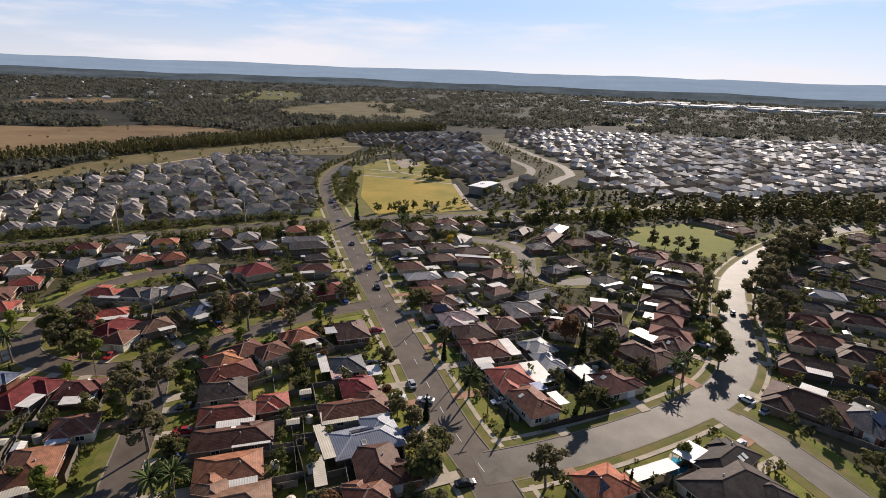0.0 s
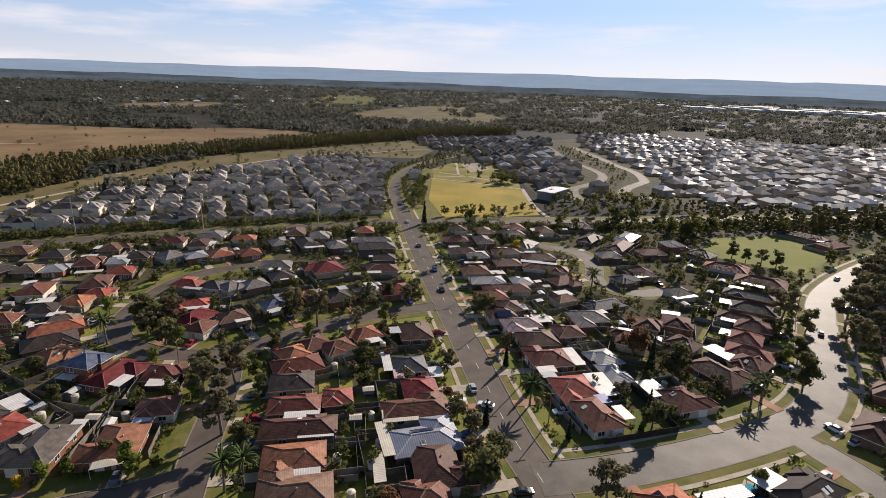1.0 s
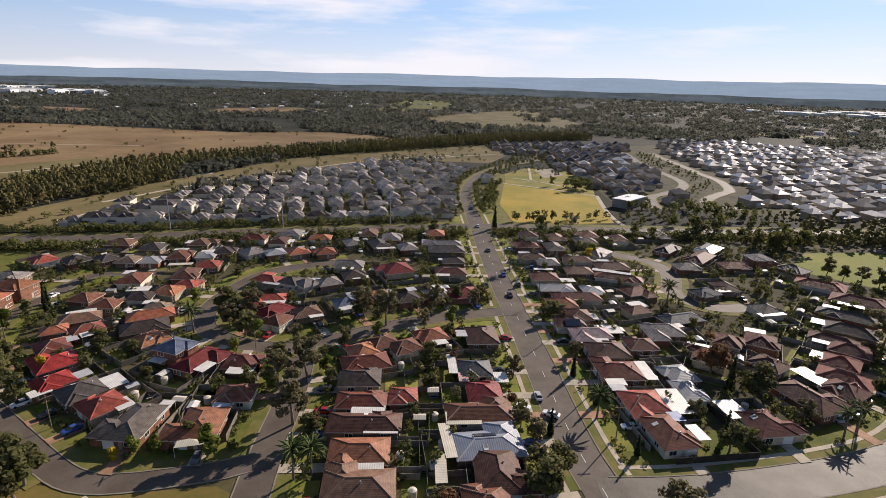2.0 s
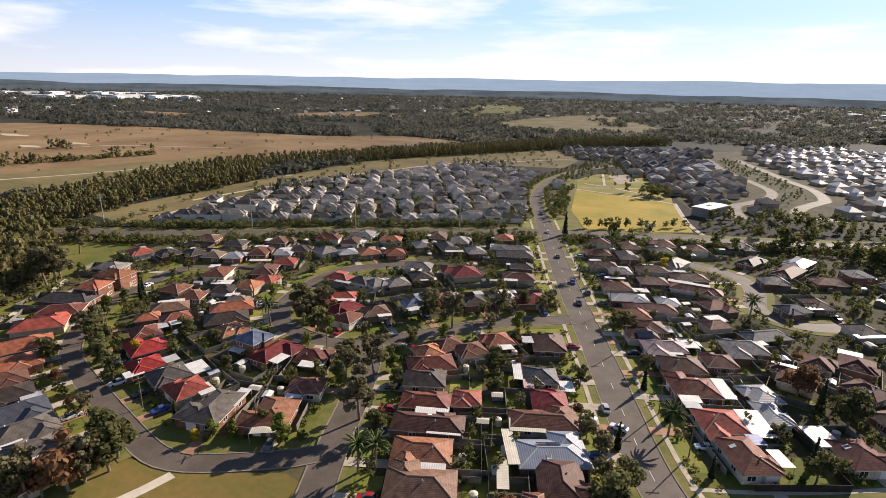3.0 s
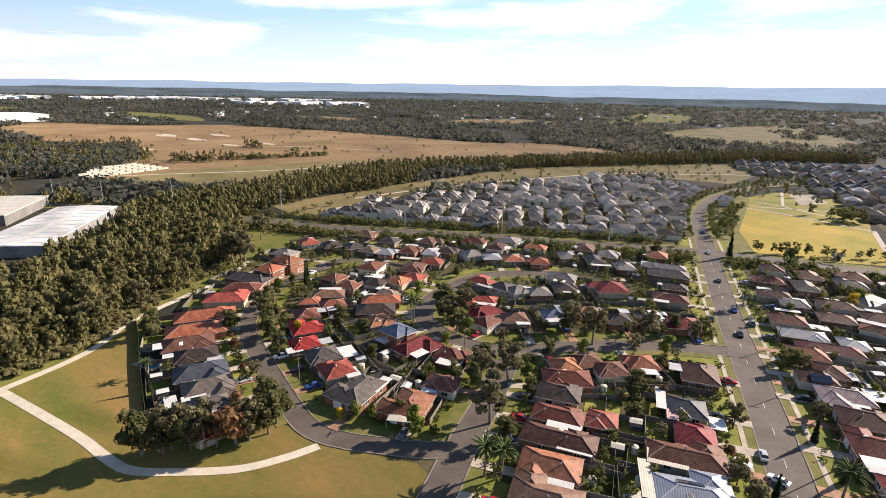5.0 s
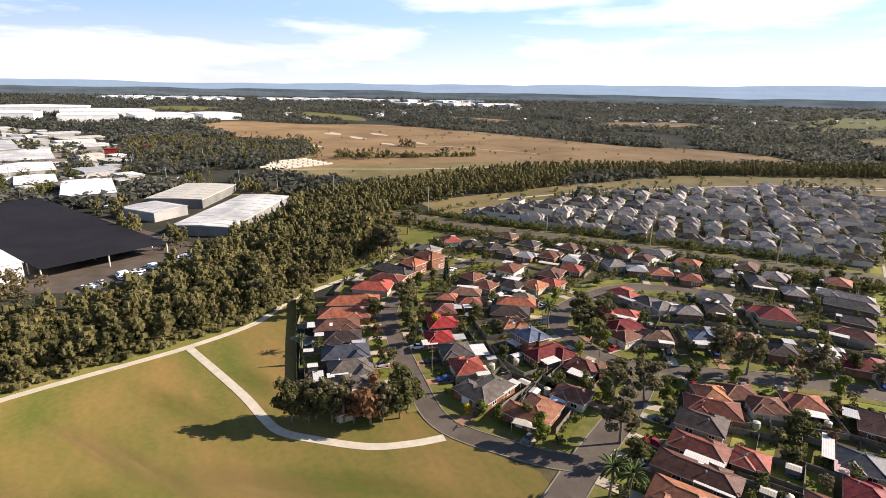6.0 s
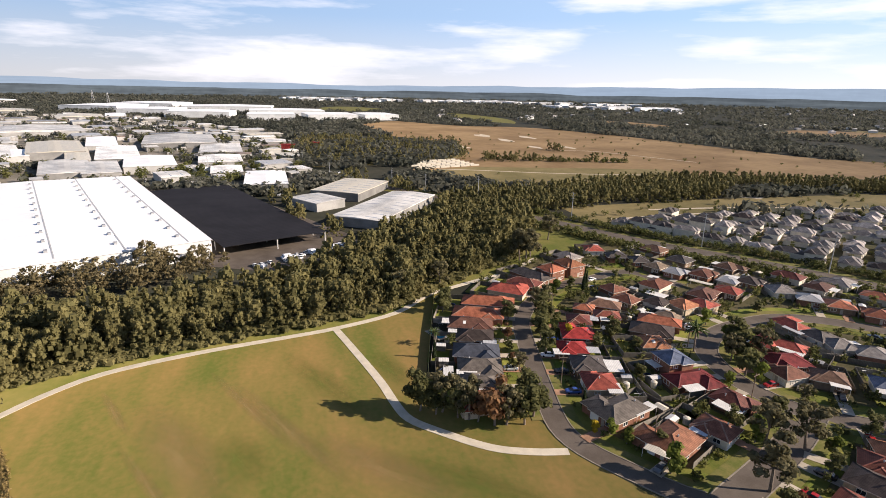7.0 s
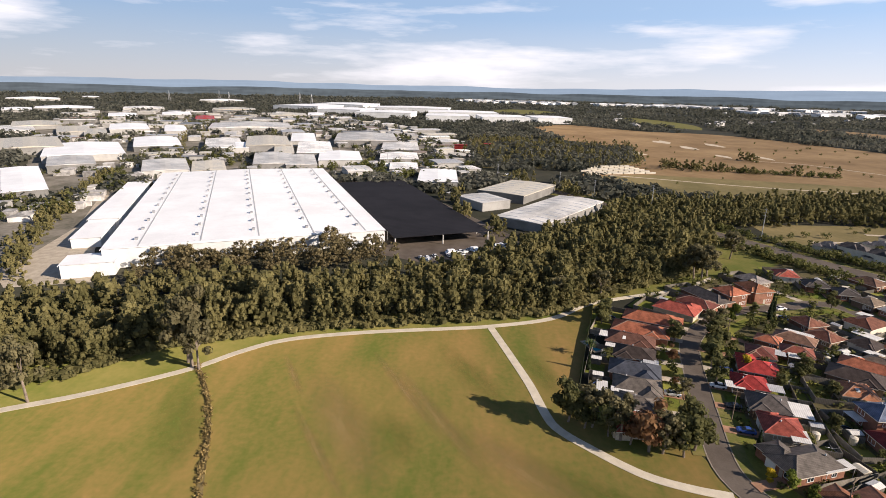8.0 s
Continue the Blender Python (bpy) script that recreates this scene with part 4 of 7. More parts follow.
house(30.5, 258.6, 202, 10.6, 8.4, "grey", "kw", [])
house(23.7, 193.8, 38, 15.1, 7.0, "slate", "", [(-6.5, -1.7, 5, 3.5, 'silver')])
house(34.7, 226.0, 218, 10.3, 7.4, "dkblue", "", [])
house(43.4, 236.5, 297, 10.6, 7.4, "dkbrown", "", [(4.9, -4.7, 3, 6.5, 'white')])
house(10.2, 166.8, 203, 8.5, 7.5, "dkred", "", [])
house(30.3, 166.7, 79, 10.0, 8.8, "dkred", "L", [(4.9, 5.0, 4, 4.5, 'white'), (5.0, -0.6, 4, 6.9, 'white')])
house(63.0, 279.8, 202, 9.9, 8.8, "grey", "2", [])
house(54.4, 215.9, 117, 9.0, 8.4, "dkgrey", "", [(-4.9, 1.3, 3, 10.1, 'white')])
house(82.1, 255.0, 338, 17.5, 8.8, "redbrown", "L", [])
house(91.5, 238.5, 338, 19.0, 10.9, "dkred", "L", [(-3.4, -6.5, 10.6, 3, 'white')])
house(81.9, 220.3, 338, 18.6, 7.0, "dkgrey", "", [(-5.8, 1.0, 5.4, 5, 'white')])
house(78.6, 206.4, 341, 14.7, 8.4, "dark", "", [(-9.2, 0.9, 4.7, 6, 'white')])
house(70.4, 195.0, 341, 13.3, 6.8, "dkbrown", "", [(-2.0, -1.2, 7.1, 3, 'white')])
house(73.2, 188.9, 341, 10.6, 8.4, "dkred", "", [])
house(67.6, 177.9, 337, 9.2, 8.4, "redbrown", "", [(-5.5, 0.3, 4.9, 6, 'pink')])
house(65.3, 166.9, 337, 12.7, 8.8, "redbrown", "", [])
house(52.4, 151.2, 308, 15.0, 8.8, "dkbrown", "L", [(-7.1, 11.5, 10.9, 6, 'cream')])
house(63.3, 159.7, 322, 9.2, 8.4, "dkred", "", [])
house(38.9, 133.6, 298, 10.0, 8.8, "dkred", "L", [(-6.2, -4.3, 8, 5.8, 'white')])
house(16.2, 121.0, 299, 12.4, 8.2, "brown", "", [(-5.1, 5.4, 4, 3.6, 'bluemetal'), (1.5, 6.9, 6, 3.1, 'white')])
house(10.9, 132.6, 203, 10.2, 9.4, "red", "L", [(4.4, -6.4, 4.2, 3.6, 'silver'), (-8.2, 0.4, 6.0, 11, 'white')])
house(4.3, 146.6, 203, 11.5, 9.6, "redbrown", "L", [(3.2, 6.2, 5.4, 3.6, 'white'), (-7.8, 0.2, 3.4, 10, 'white')])
house(20.5, 151.5, 301, 8.5, 7.2, "silver", "", [])
house(22.2, 142.6, 293, 9.6, 5.6, "silver", "k", [])
house(102.0, 152.5, 157, 17.8, 7.0, "tanbrown", "L", [(-1.1, 4.7, 7.2, 4, 'silver')])
house(89.4, 130.4, 142, 19.0, 12.1, "dkbrown", "L", [(0.4, -8.1, 6.3, 4, 'silver')])
house(100.0, 124.3, 212, 11.1, 11.1, "slate", "S", [])
house(57.5, 104.2, 41, 14.5, 7.4, "dark", "", [(-4.7, 5.7, 7, 5.0, 'white')])
house(55.0, 95.7, 32, 18.2, 11.2, "dark", "L", [])
house(28.3, 93.0, 119, 8.4, 9.9, "redor", "LS", [(-1.0, -12.7, 3.5, 12, 'silver')])
house(113.1, 170.2, 161, 16.2, 8.8, "brown", "L", [])
house(118.9, 186.9, 161, 12.5, 8.4, "redbrown", "", [])
house(141.0, 215.3, 158, 14.8, 8.8, "silver", "", [])
house(129.3, 219.6, 158, 14.1, 8.8, "dark", "", [])
house(126.1, 201.1, 158, 19.0, 8.4, "dkgrey", "", [])
house(123.8, 162.1, 157, 15.4, 8.8, "dkbrown", "L", [])
house(138.9, 190.2, 161, 15.8, 8.8, "dkred", "", [])
house(162.4, 243.2, 139, 19.0, 8.4, "dkgrey", "", [])
house(175.1, 231.1, 139, 18.1, 8.8, "dark", "", [])
house(43.1, 293.9, 246, 18.5, 8.4, "silver", "", [])
house(51.7, 270.0, 202, 12.6, 8.4, "brown", "w", [])
house(23.1, 285.9, 246, 16.2, 7.4, "dark", "", [])
house(37.3, 276.5, 246, 19.0, 8.4, "dkbrown", "", [])
house(76.5, 275.2, 320, 11.3, 8.8, "dkgrey", "", [])
house(-17.7, 83.6, 28, 8.5, 7.9, "brown", "", [])
house(146.2, 330.3, 314, 19.0, 8.8, "brown", "w", [])
house(47.3, 185.0, 79, 9.8, 8.4, "dkred", "", [(6.8, 1.9, 4, 6.4, 'white')])
house(37.0, 180.7, 79, 8.5, 7.5, "brown", "", [])
house(46.6, 168.2, 322, 8.5, 7.5, "dkbrown", "L", [])

# houses wherever the plan leaves a lot free
hr = random.Random(70)
free = 0
for i in range(-14, 7):
    for j in range(3, 20):
        x, y = i * 16 + hr.uniform(-2, 2), j * 16.5 + hr.uniform(-2, 2)
        if inside(SUBURB, x, y) and free < 30 and not any(inside(p, x + a, y + b) for p in (GREEN_POLY, MEADOW_POLY, PARK_NW) for a in (-7, 7) for b in (-7, 7)):
            if 8.5 < road_gap(x, y) and all((x - a) ** 2 + (y - b) ** 2 > 13.5 ** 2 for a, b, *_ in FOOT):
                house(x, y, 22 + hr.choice([0, 90, 180, 270]), hr.uniform(9.5, 13), hr.uniform(7.5, 9), hr.choice(["brown", "dkbrown", "dkgrey", "grey", "dkred", "tanbrown", "redor"]), hr.choice(["", "L"]), [(0, 5.5, 5, 3, "white")] if hr.random() < 0.6 else [])
                free += 1
# houses among the trees east of the collector road
hr = random.Random(77)
for i in range(5):
    for j in range(9):
        x, y = 122 + i * 34 + j * 4 + hr.uniform(-3, 3), 150 + j * 21 + i * 10 + hr.uniform(-3, 3)
        if road_gap(x, y) > 9 and all((x - a) ** 2 + (y - b) ** 2 > 15 ** 2 for a, b, *_ in FOOT) and x * x + y * y > 170 ** 2 and y < 360:
            house(x, y, 30 + hr.choice([0, 90, 180, 270]) + hr.uniform(-6, 6), hr.uniform(11, 15), hr.uniform(8, 9.5), hr.choice(["brown", "dkbrown", "dkgrey", "dark", "dkred", "tanbrown", "redbrown"]), hr.choice(["", "L"]), [(0, 6, 5, 3, "white")] if hr.random() < 0.4 else [])

# ---- drives, lawns, fences round the houses ----
def clear_of(x, y, gap):
    for hx, hy, a, b, ang in FOOT:
        dx, dy = x - hx, y - hy
        if dx * dx + dy * dy < 400:
            c, s_ = math.cos(radians(ang)), math.sin(radians(ang))
            if abs(dx * c + dy * s_) < a + gap and abs(-dx * s_ + dy * c) < b + gap:
                return False
    return True


yard = random.Random(11)
LOTS = list(FOOT)
for lot, (hx, hy, a, b, ang) in enumerate(LOTS):
    lv = 0.104 + 0.0018 * (lot % 20)
    c, s_ = math.cos(radians(ang)), math.sin(radians(ang))
    at = lambda u, v: (hx + u * c - v * s_, hy + u * s_ + v * c)
    # a drive to the street
    u = a
    while u < a + 16 and road_gap(*at(u, b * 0.35)) > 0.3:
        u += 0.7
    if u < a + 15:
        g = Geo()
        p = [at(a - 1, b * 0.1), at(u, b * 0.1), at(u, b * 0.1 + 3), at(a - 1, b * 0.1 + 3)]
        g.poly(*[(*q, 0.235) for q in p])
        mt = yard.choice([CONCRETE, CONCRETE, PAVER])
        tagged(new("driveway", g.mesh("driveway", mt)), "clay paved driveway" if mt is PAVER else "plain concrete driveway", "driveway", kind="structure")
        q = [at(a + 0.3, -b + 0.4), at(u - 3.6, -b + 0.4), at(u - 3.6, b * 0.1 - 0.4), at(a + 0.3, b * 0.1 - 0.4)]
        if u - 3.6 > a + 1.5:
            ob = new("lawn", Geo().poly(*[(*k, lv) for k in q]).mesh("lawn", LAWN))
            tagged(ob, "small green front lawn", "lawn", kind="structure")
    lv += 0.0009
    if yard.random() < 0.95:
        w, d = yard.uniform(4, 7), yard.uniform(2.8, 5.0)
        bx, by = at(-a - d - 0.6, yard.uniform(-2, 2))
        if clear_of(bx, by, -0.5) and not inside(MEADOW_POLY, *at(-a - 2 * d, 0)) and road_gap(bx, by) > 4:
            q = [at(-a - 0.6, -w), at(-a - 0.6 - 2 * d, -w), at(-a - 0.6 - 2 * d, w), at(-a - 0.6, w)]
            tagged(new("lawn", Geo().poly(*[(*k, lv) for k in q]).mesh("lawn", LAWN)), "green back garden lawn", "lawn", kind="structure")
    # boundary fence: two sides and the back
    runs = [((a * 0.5, b + 1.0), (-a - 6, b + 1.0)), ((-a - 6, b + 0.9), (-a - 6, -b - 0.9)), ((a * 0.5, -b - 1.0), (-a - 6, -b - 1.0))]
    fence = None
    for (u0, v0), (u1, v1) in runs:
        ok = [f for f in np.linspace(0, 1, 13) if not inside(MEADOW_POLY, *at(u0 + (u1 - u0) * f, v0 + (v1 - v0) * f)) and road_gap(*at(u0 + (u1 - u0) * f, v0 + (v1 - v0) * f)) > 4 and clear_of(*at(u0 + (u1 - u0) * f, v0 + (v1 - v0) * f), -0.8)]
        if len(ok) < 4:
            continue
        f0, f1 = ok[0], ok[-1]
        m0, m1 = at(u0 + (u1 - u0) * f0, v0 + (v1 - v0) * f0), at(u0 + (u1 - u0) * f1, v0 + (v1 - v0) * f1)
        run = math.hypot(m1[0] - m0[0], m1[1] - m0[1])
        if fence is None:
            fence = thing("boundary_fence", pose(*m0, 0), "steel panel fence round a house lot", "fence", "lot fences")
        part("fence_panel", Geo().box(0, -0.04, 0, run, 0.04, 1.8), FENCE, fence, m=pose(m0[0] - fence.location[0], m0[1] - fence.location[1], 0, 0, 0, math.degrees(math.atan2(m1[1] - m0[1], m1[0] - m0[0]))))
    # a small shed in some back gardens
    if yard.random() < 0.6:
        sx_, sy_ = at(-a - yard.uniform(3, 4.6), yard.choice([-1, 1]) * (b - 0.8))
        if clear_of(sx_, sy_, 1.2) and not inside(MEADOW_POLY, sx_ - 1, sy_ - 2) and road_gap(sx_, sy_) > 5:
            shed = thing("garden_shed", pose(sx_, sy_, 0, 0, 0, ang + yard.choice([0, 90])), "small sheet metal garden shed", "shed", "garden sheds")
            part("wall", Geo().box(-1.4, -1.1, 0, 1.4, 1.1, 2.0), FENCE, shed)
            part("roof", Geo().poly((-1.55, -1.25, 2.0), (1.55, -1.25, 2.0), (1.55, 0, 2.4), (-1.55, 0, 2.4)).poly((-1.55, 0, 2.4), (1.55, 0, 2.4), (1.55, 1.25, 2.0), (-1.55, 1.25, 2.0)).poly((-1.55, -1.25, 2.0), (-1.55, 0, 2.4), (-1.55, 1.25, 2.0)).poly((1.55, 1.25, 2.0), (1.55, 0, 2.4), (1.55, -1.25, 2.0)), SHEET[yard.choice(["white", "silver", "cream"])], shed)

# ---- estates of grey houses ----
def estate_house(kind, roof, full):
    rr = random.Random(kind * 7)
    lx, ly = rr.uniform(9.5, 12.5), rr.uniform(7, 9)
    two = rr.random() < 0.5
    h = 5.2 if two else 2.9
    ob = thing("house", pose(0, 0, 0), "modern %s rendered house with a %s roof" % ("two-storey" if two else "single-storey", ROOF_WORDS[roof]), "house", "estate houses")
    walls, top, caps, eave = Geo(), Geo(), Geo(), Geo()
    walls.box(-lx / 2, -ly / 2, 0, lx / 2, ly / 2, h + 0.2)
    hip(top, 0, 0, lx, ly, h, rr.uniform(0.46, 0.6), caps=caps)
    fascia(eave, 0, 0, lx, ly, h)
    sd = rr.choice([-1, 1])
    walls.box(lx / 2 - 3, sd * 2.2 - 2.8, 0, lx / 2 + 1.2, sd * 2.2 + 2.8, 2.9)
    hip(top, lx / 2 - 1, sd * 2.2, 4.4, 5.6, 2.85, 0.45, caps=caps)
    # cross wings at the upper eaves
    upper = Geo()
    for wx, wy, a, b in ((lx / 2 - 1.6, -sd * (ly / 2 - 2.1), 5.0, 4.4), (-lx / 2 + 1.9, sd * (ly / 2 - 2.4), 5.4, 4.4)):
        walls.box(wx - a / 2, wy - b / 2, 0, wx + a / 2, wy + b / 2, h + 0.1)
        hip(upper, wx, wy, a, b, h + 0.015, 0.62, caps=caps)
    hip(upper, -0.6, sd * ly * 0.22, 4.2, ly * 0.62, h + 0.02, 0.7, caps=caps)
    # a second wing behind, at the lower level
    walls.box(-lx / 2 - 2.6, -sd * 1.6 - 2.4, 0, -lx / 2 + 1, -sd * 1.6 + 2.4, 2.9)
    hip(top, -lx / 2 - 0.6, -sd * 1.6, 4.2, 4.8, 2.85, 0.5, caps=caps)
    part("wall", walls, WALLS[rr.choice([2, 3, 3])], ob)
    part("roof", top, ROOF[roof], ob)
    part("roof_wing", upper, ROOF[roof], ob)
    if full:
        part("fascia", eave, FASCIA, ob)
        fr, pn = window_mesh(2.0, 1.3)
        for sde, al in (("x+", -sd * 3.0),):
            part("window", fr, FRAME, ob, m=on_wall(sde, al, lx + 0.04, ly + 0.04, (h - 1.2)))
        if kind % 2:
            part("patio_roof", Geo().box(-1.6, -2.6, 0, 1.6, 2.6, 0.1), SHEET[rr.choice(["white", "silver", "cream"])], ob, "flat pale sheet patio roof", m=pose(-lx / 2 - 1.5, rr.uniform(-2, 2), 2.6))
        part("garage_door", shared("wide_garage", Geo().box(-2.3, -0.06, 0, 2.3, 0.02, 2.2), DOOR), DOOR, ob, m=pose(lx / 2 + 1.22, sd * 2.2, 0, 0, 0, 90))
    return ob


est = random.Random(3)
NEAR_EST = [estate_house(i, r, True) for i, r in enumerate(["dkgrey", "palegrey", "grey", "dark", "palegrey", "midgrey", "grey", "palegrey", "palegrey", "dkgrey"])]
used = set()


def settle(pool, x, y, ang):
    i = est.randrange(len(pool))
    ob = pool[i]
    m = pose(x, y, 0, 0, 0, ang)
    if id(ob) in used:
        copy_thing(ob, m)
    else:
        used.add(id(ob))
        ob.matrix_basis = m
    FOOT.append((x, y, 8, 7, ang))


EST_L = [(-288, 190), (-94, 296), (-104, 385), (-114, 460), (-118, 510), (-242, 520), (-262, 440), (-272, 385), (-300, 250)]
ux, uy = 0.85, 0.526
for row in range(16):
    for k in range(-5, 24):
        off = row * 22 + (6 if row % 2 else 0)
        x = -283 + ux * k * 12.9 - uy * off + est.uniform(-1, 1)
        y = 203 + uy * k * 12.9 + ux * off + est.uniform(-1, 1)
        if inside(EST_L, x, y) and road_gap(x, y) > 8:
            settle(NEAR_EST, x, y, math.degrees(math.atan2(uy, ux)) + est.choice([90 if row % 2 else -90] * 3 + [0, 180]) + est.uniform(-4, 4))
far_homes = []
EST_M = [(-6, 405), (40, 420), (42, 500), (30, 600), (0, 740), (-10, 830), (-90, 800), (-190, 740), (-150, 650), (-100, 640), (-70, 560), (-40, 500), (-16, 440)]
EST_R = [(84, 410), (120, 400), (200, 425), (300, 470), (420, 520), (560, 640), (760, 900), (640, 960), (430, 930), (314, 930), (138, 980), (60, 960), (30, 900), (40, 740), (80, 620), (96, 540), (78, 470)]
for poly, ang0, sx, sy in ((EST_M, 16, 14.5, 19), (EST_R, 28, 14.5, 22)):
    c, s_ = math.cos(radians(ang0)), math.sin(radians(ang0))
    for i in range(-40, 60):
        for j in range(-40, 60):
            x, y = 100 + c * i * sx - s_ * j * sy + est.uniform(-2, 2), 600 + s_ * i * sx + c * j * sy + est.uniform(-2, 2)
            if inside(poly, x, y) and road_gap(x, y) > 8 and est.random() < 0.96:
                far_homes.append((x, y, ang0 + (90 if j % 2 else -90) + est.uniform(-4, 4)))
FAR_WALL = surf("far_estate_wall", (0.35, 0.29, 0.22), var=0.25, scale=0.02, fine=0.4, island=0.4)
FAR_DARK = surf("far_estate_roof", (0.05, 0.05, 0.053), (0.13, 0.126, 0.124), scale=0.025, fine=0.2, island=0.6, rough=0.65, spec=0.1)
# white sun glare on the roofs is put into this paler colour
FAR_GLARE = surf("far_estate_glare_roof", (0.26, 0.25, 0.24), (0.52, 0.5, 0.48), scale=0.025, fine=0.2, island=0.4, rough=0.5, spec=0.3)


def far_house_shape():
    """Walls and roof of a modern house with a garage wing."""
    lx, ly, h = est.uniform(9.5, 14), est.uniform(8, 11), est.choice([2.8, 2.8, 4.2, 5.2])
    sub, rf, sd = Geo(), Geo(), est.choice([-1, 1])
    sub.box(-lx / 2, -ly / 2, 0, lx / 2, ly / 2, h)
    sub.box(lx / 2, sd * 2 - 2.6, 0, lx / 2 + 2.4, sd * 2 + 2.6, 2.7)
    hip(rf, 0, 0, lx, ly, h, est.uniform(0.45, 0.62))
    hip(rf, lx / 2 + 0.8, sd * 2, 3.6, 5.2, 2.7, 0.42)
    if est.random() < 0.35:
        rf.box(-lx / 2 - 3.2, -2.5, 2.5, -lx / 2, 2.5, 2.6)
    return sub, rf


walls, tops, tone = Geo(), Geo(), []
for x, y, ang in far_homes:
    sub, rf = far_house_shape()
    # more roofs get the painted glare on the sunward estate
    tone += [2 if est.random() < (0.68 if x > 70 else 0.12) else 1] * len(rf.f)
    m = pose(x, y, 0, 0, 0, ang)
    for src, dst in ((sub, walls), (rf, tops)):
        k = len(dst.v)
        dst.v += [tuple(m @ Vector(p)) for p in src.v]
        dst.f += [tuple(k + q for q in f) for f in src.f]
k = len(walls.v)
me = bpy.data.meshes.new("far_estate_houses")
me.from_pydata(walls.v + tops.v, [], walls.f + [tuple(k + q for q in f) for f in tops.f])
for mt in (FAR_WALL, FAR_DARK, FAR_GLARE):
    me.materials.append(mt)
me.polygons.foreach_set("material_index", np.array([0] * len(walls.f) + tone, dtype=np.int32))
tagged(new("far_estate_houses", me), "far rows of grey-roofed modern houses", "houses", kind="stuff")

# ---- factories ----
def factory(x, y, ang, lx, ly, h, roof=None, label="", gable=0.06, doors=0, wall=None):
    ob = thing("factory", pose(x, y, 0, 0, 0, ang), label or "pale metal-clad factory shed with a sheet roof", "factory", "factories")
    part("wall", Geo().box(-lx / 2, -ly / 2, 0, lx / 2, ly / 2, h), wall or FACTORY, ob)
    r = Geo()
    rise = ly / 2 * gable
    r.poly((-lx / 2 - 0.4, -ly / 2 - 0.4, h + 0.02), (lx / 2 + 0.4, -ly / 2 - 0.4, h + 0.02), (lx / 2 + 0.4, 0, h + rise), (-lx / 2 - 0.4, 0, h + rise))
    r.poly((lx / 2 + 0.4, ly / 2 + 0.4, h + 0.02), (-lx / 2 - 0.4, ly / 2 + 0.4, h + 0.02), (-lx / 2 - 0.4, 0, h + rise), (lx / 2 + 0.4, 0, h + rise))
    for e in (-1, 1):
        r.poly((e * (lx / 2 + 0.4), -ly / 2 - 0.4, h + 0.02), (e * (lx / 2 + 0.4), ly / 2 + 0.4, h + 0.02), (e * (lx / 2 + 0.4), 0, h + rise))
    r.box(-lx / 2 - 0.5, -ly / 2 - 0.5, h - 0.5, lx / 2 + 0.5, -ly / 2 - 0.41, h + 0.05)
    r.box(-lx / 2 - 0.5, ly / 2 + 0.41, h - 0.5, lx / 2 + 0.5, ly / 2 + 0.5, h + 0.05)
    rb = part("roof", r, roof or FACTORYROOF, ob)
    # clear strips let into the sheeting
    if lx > 20 and roof is not WHITEROOF:
        sk = Geo()
        for i in range(int(lx / 9)):
            u = -lx / 2 + 5 + i * 9
            for e in (-1, 1):
                q = [(u, e * ly * 0.12, h + rise * 0.76 + 0.03), (u + 1.1, e * ly * 0.12, h + rise * 0.76 + 0.03), (u + 1.1, e * ly * 0.42, h + rise * 0.16 + 0.06), (u, e * ly * 0.42, h + rise * 0.16 + 0.06)]
                sk.poly(*(q if e < 0 else q[::-1]))
        tagged(part("clear_sheet", sk, SHEET["glass"], rb), "narrow clear roof sheets", kind="stuff")
    dm = shared("roller_door", Geo().box(-2, -0.1, 0, 2, 0.05, 4), GLASS)
    for i in range(doors if x * x + y * y < 750 ** 2 else 0):
        part("roller_door", dm, GLASS, ob, m=on_wall("x+", (i - (doors - 1) / 2) * ly / (doors + 0.5), lx, ly, 0))
    return ob


LONG = math.degrees(math.atan2(-82, -209))
wh = factory(-350, -137, LONG, 226, 128, 9, WHITEROOF, "huge warehouse with a bright white sheet roof", 0.02, 0, WHITEWALL)
for row in range(5):
    for k in range(11):
        u, v = -100 + k * 19.5, -52 + row * 26
        un = part("roof_unit", shared("roof_unit", Geo().box(-1.1, -0.7, 0, 1.1, 0.7, 1.1).box(1.1, -0.2, 0.1, 3.0, 0.2, 0.5), STEEL), STEEL, wh, m=pose(u, v, 9 + (64 - abs(v)) * 0.02 - 0.05))
for v in (-52, -26, 0, 26, 52):
    part("roof_gutter", Geo().box(-112, -0.3, 0, 112, 0.3, 0.1), SHEET["silver"], wh, m=pose(0, v - 2.2, 9 + (64 - abs(v - 2.2)) * 0.02 + 0.02))
for x, y, a, b, h in ((-347, -220, 127, 15, 6), (-269, -190, 36, 13, 5), (-218, -158, 15, 20, 6)):
    factory(x, y, LONG, a, b, h, WHITEROOF, "low white-roofed loading annex beside the warehouse", 0.02, 0, WHITEWALL)
# black canopy over the yard
cx, cy = -355, -37
can = thing("shade_canopy", pose(cx, cy, 0, 0, 0, LONG), "large black shade cloth canopy on steel posts", "canopy")
part("shade_cloth", Geo().box(-86, -27, 5.6, 86, 27, 5.8), SHADE, can)
pm = Geo().tube((0, 0, 0), (0, 0, 5.6), 0.3, 0.3, 6).mesh("post", POST)
for i in range(12):
    for j in (-1, 0, 1):
        part("post", pm, POST, can, m=pose(-85 + i * 15.4, j * 26.4, 0))
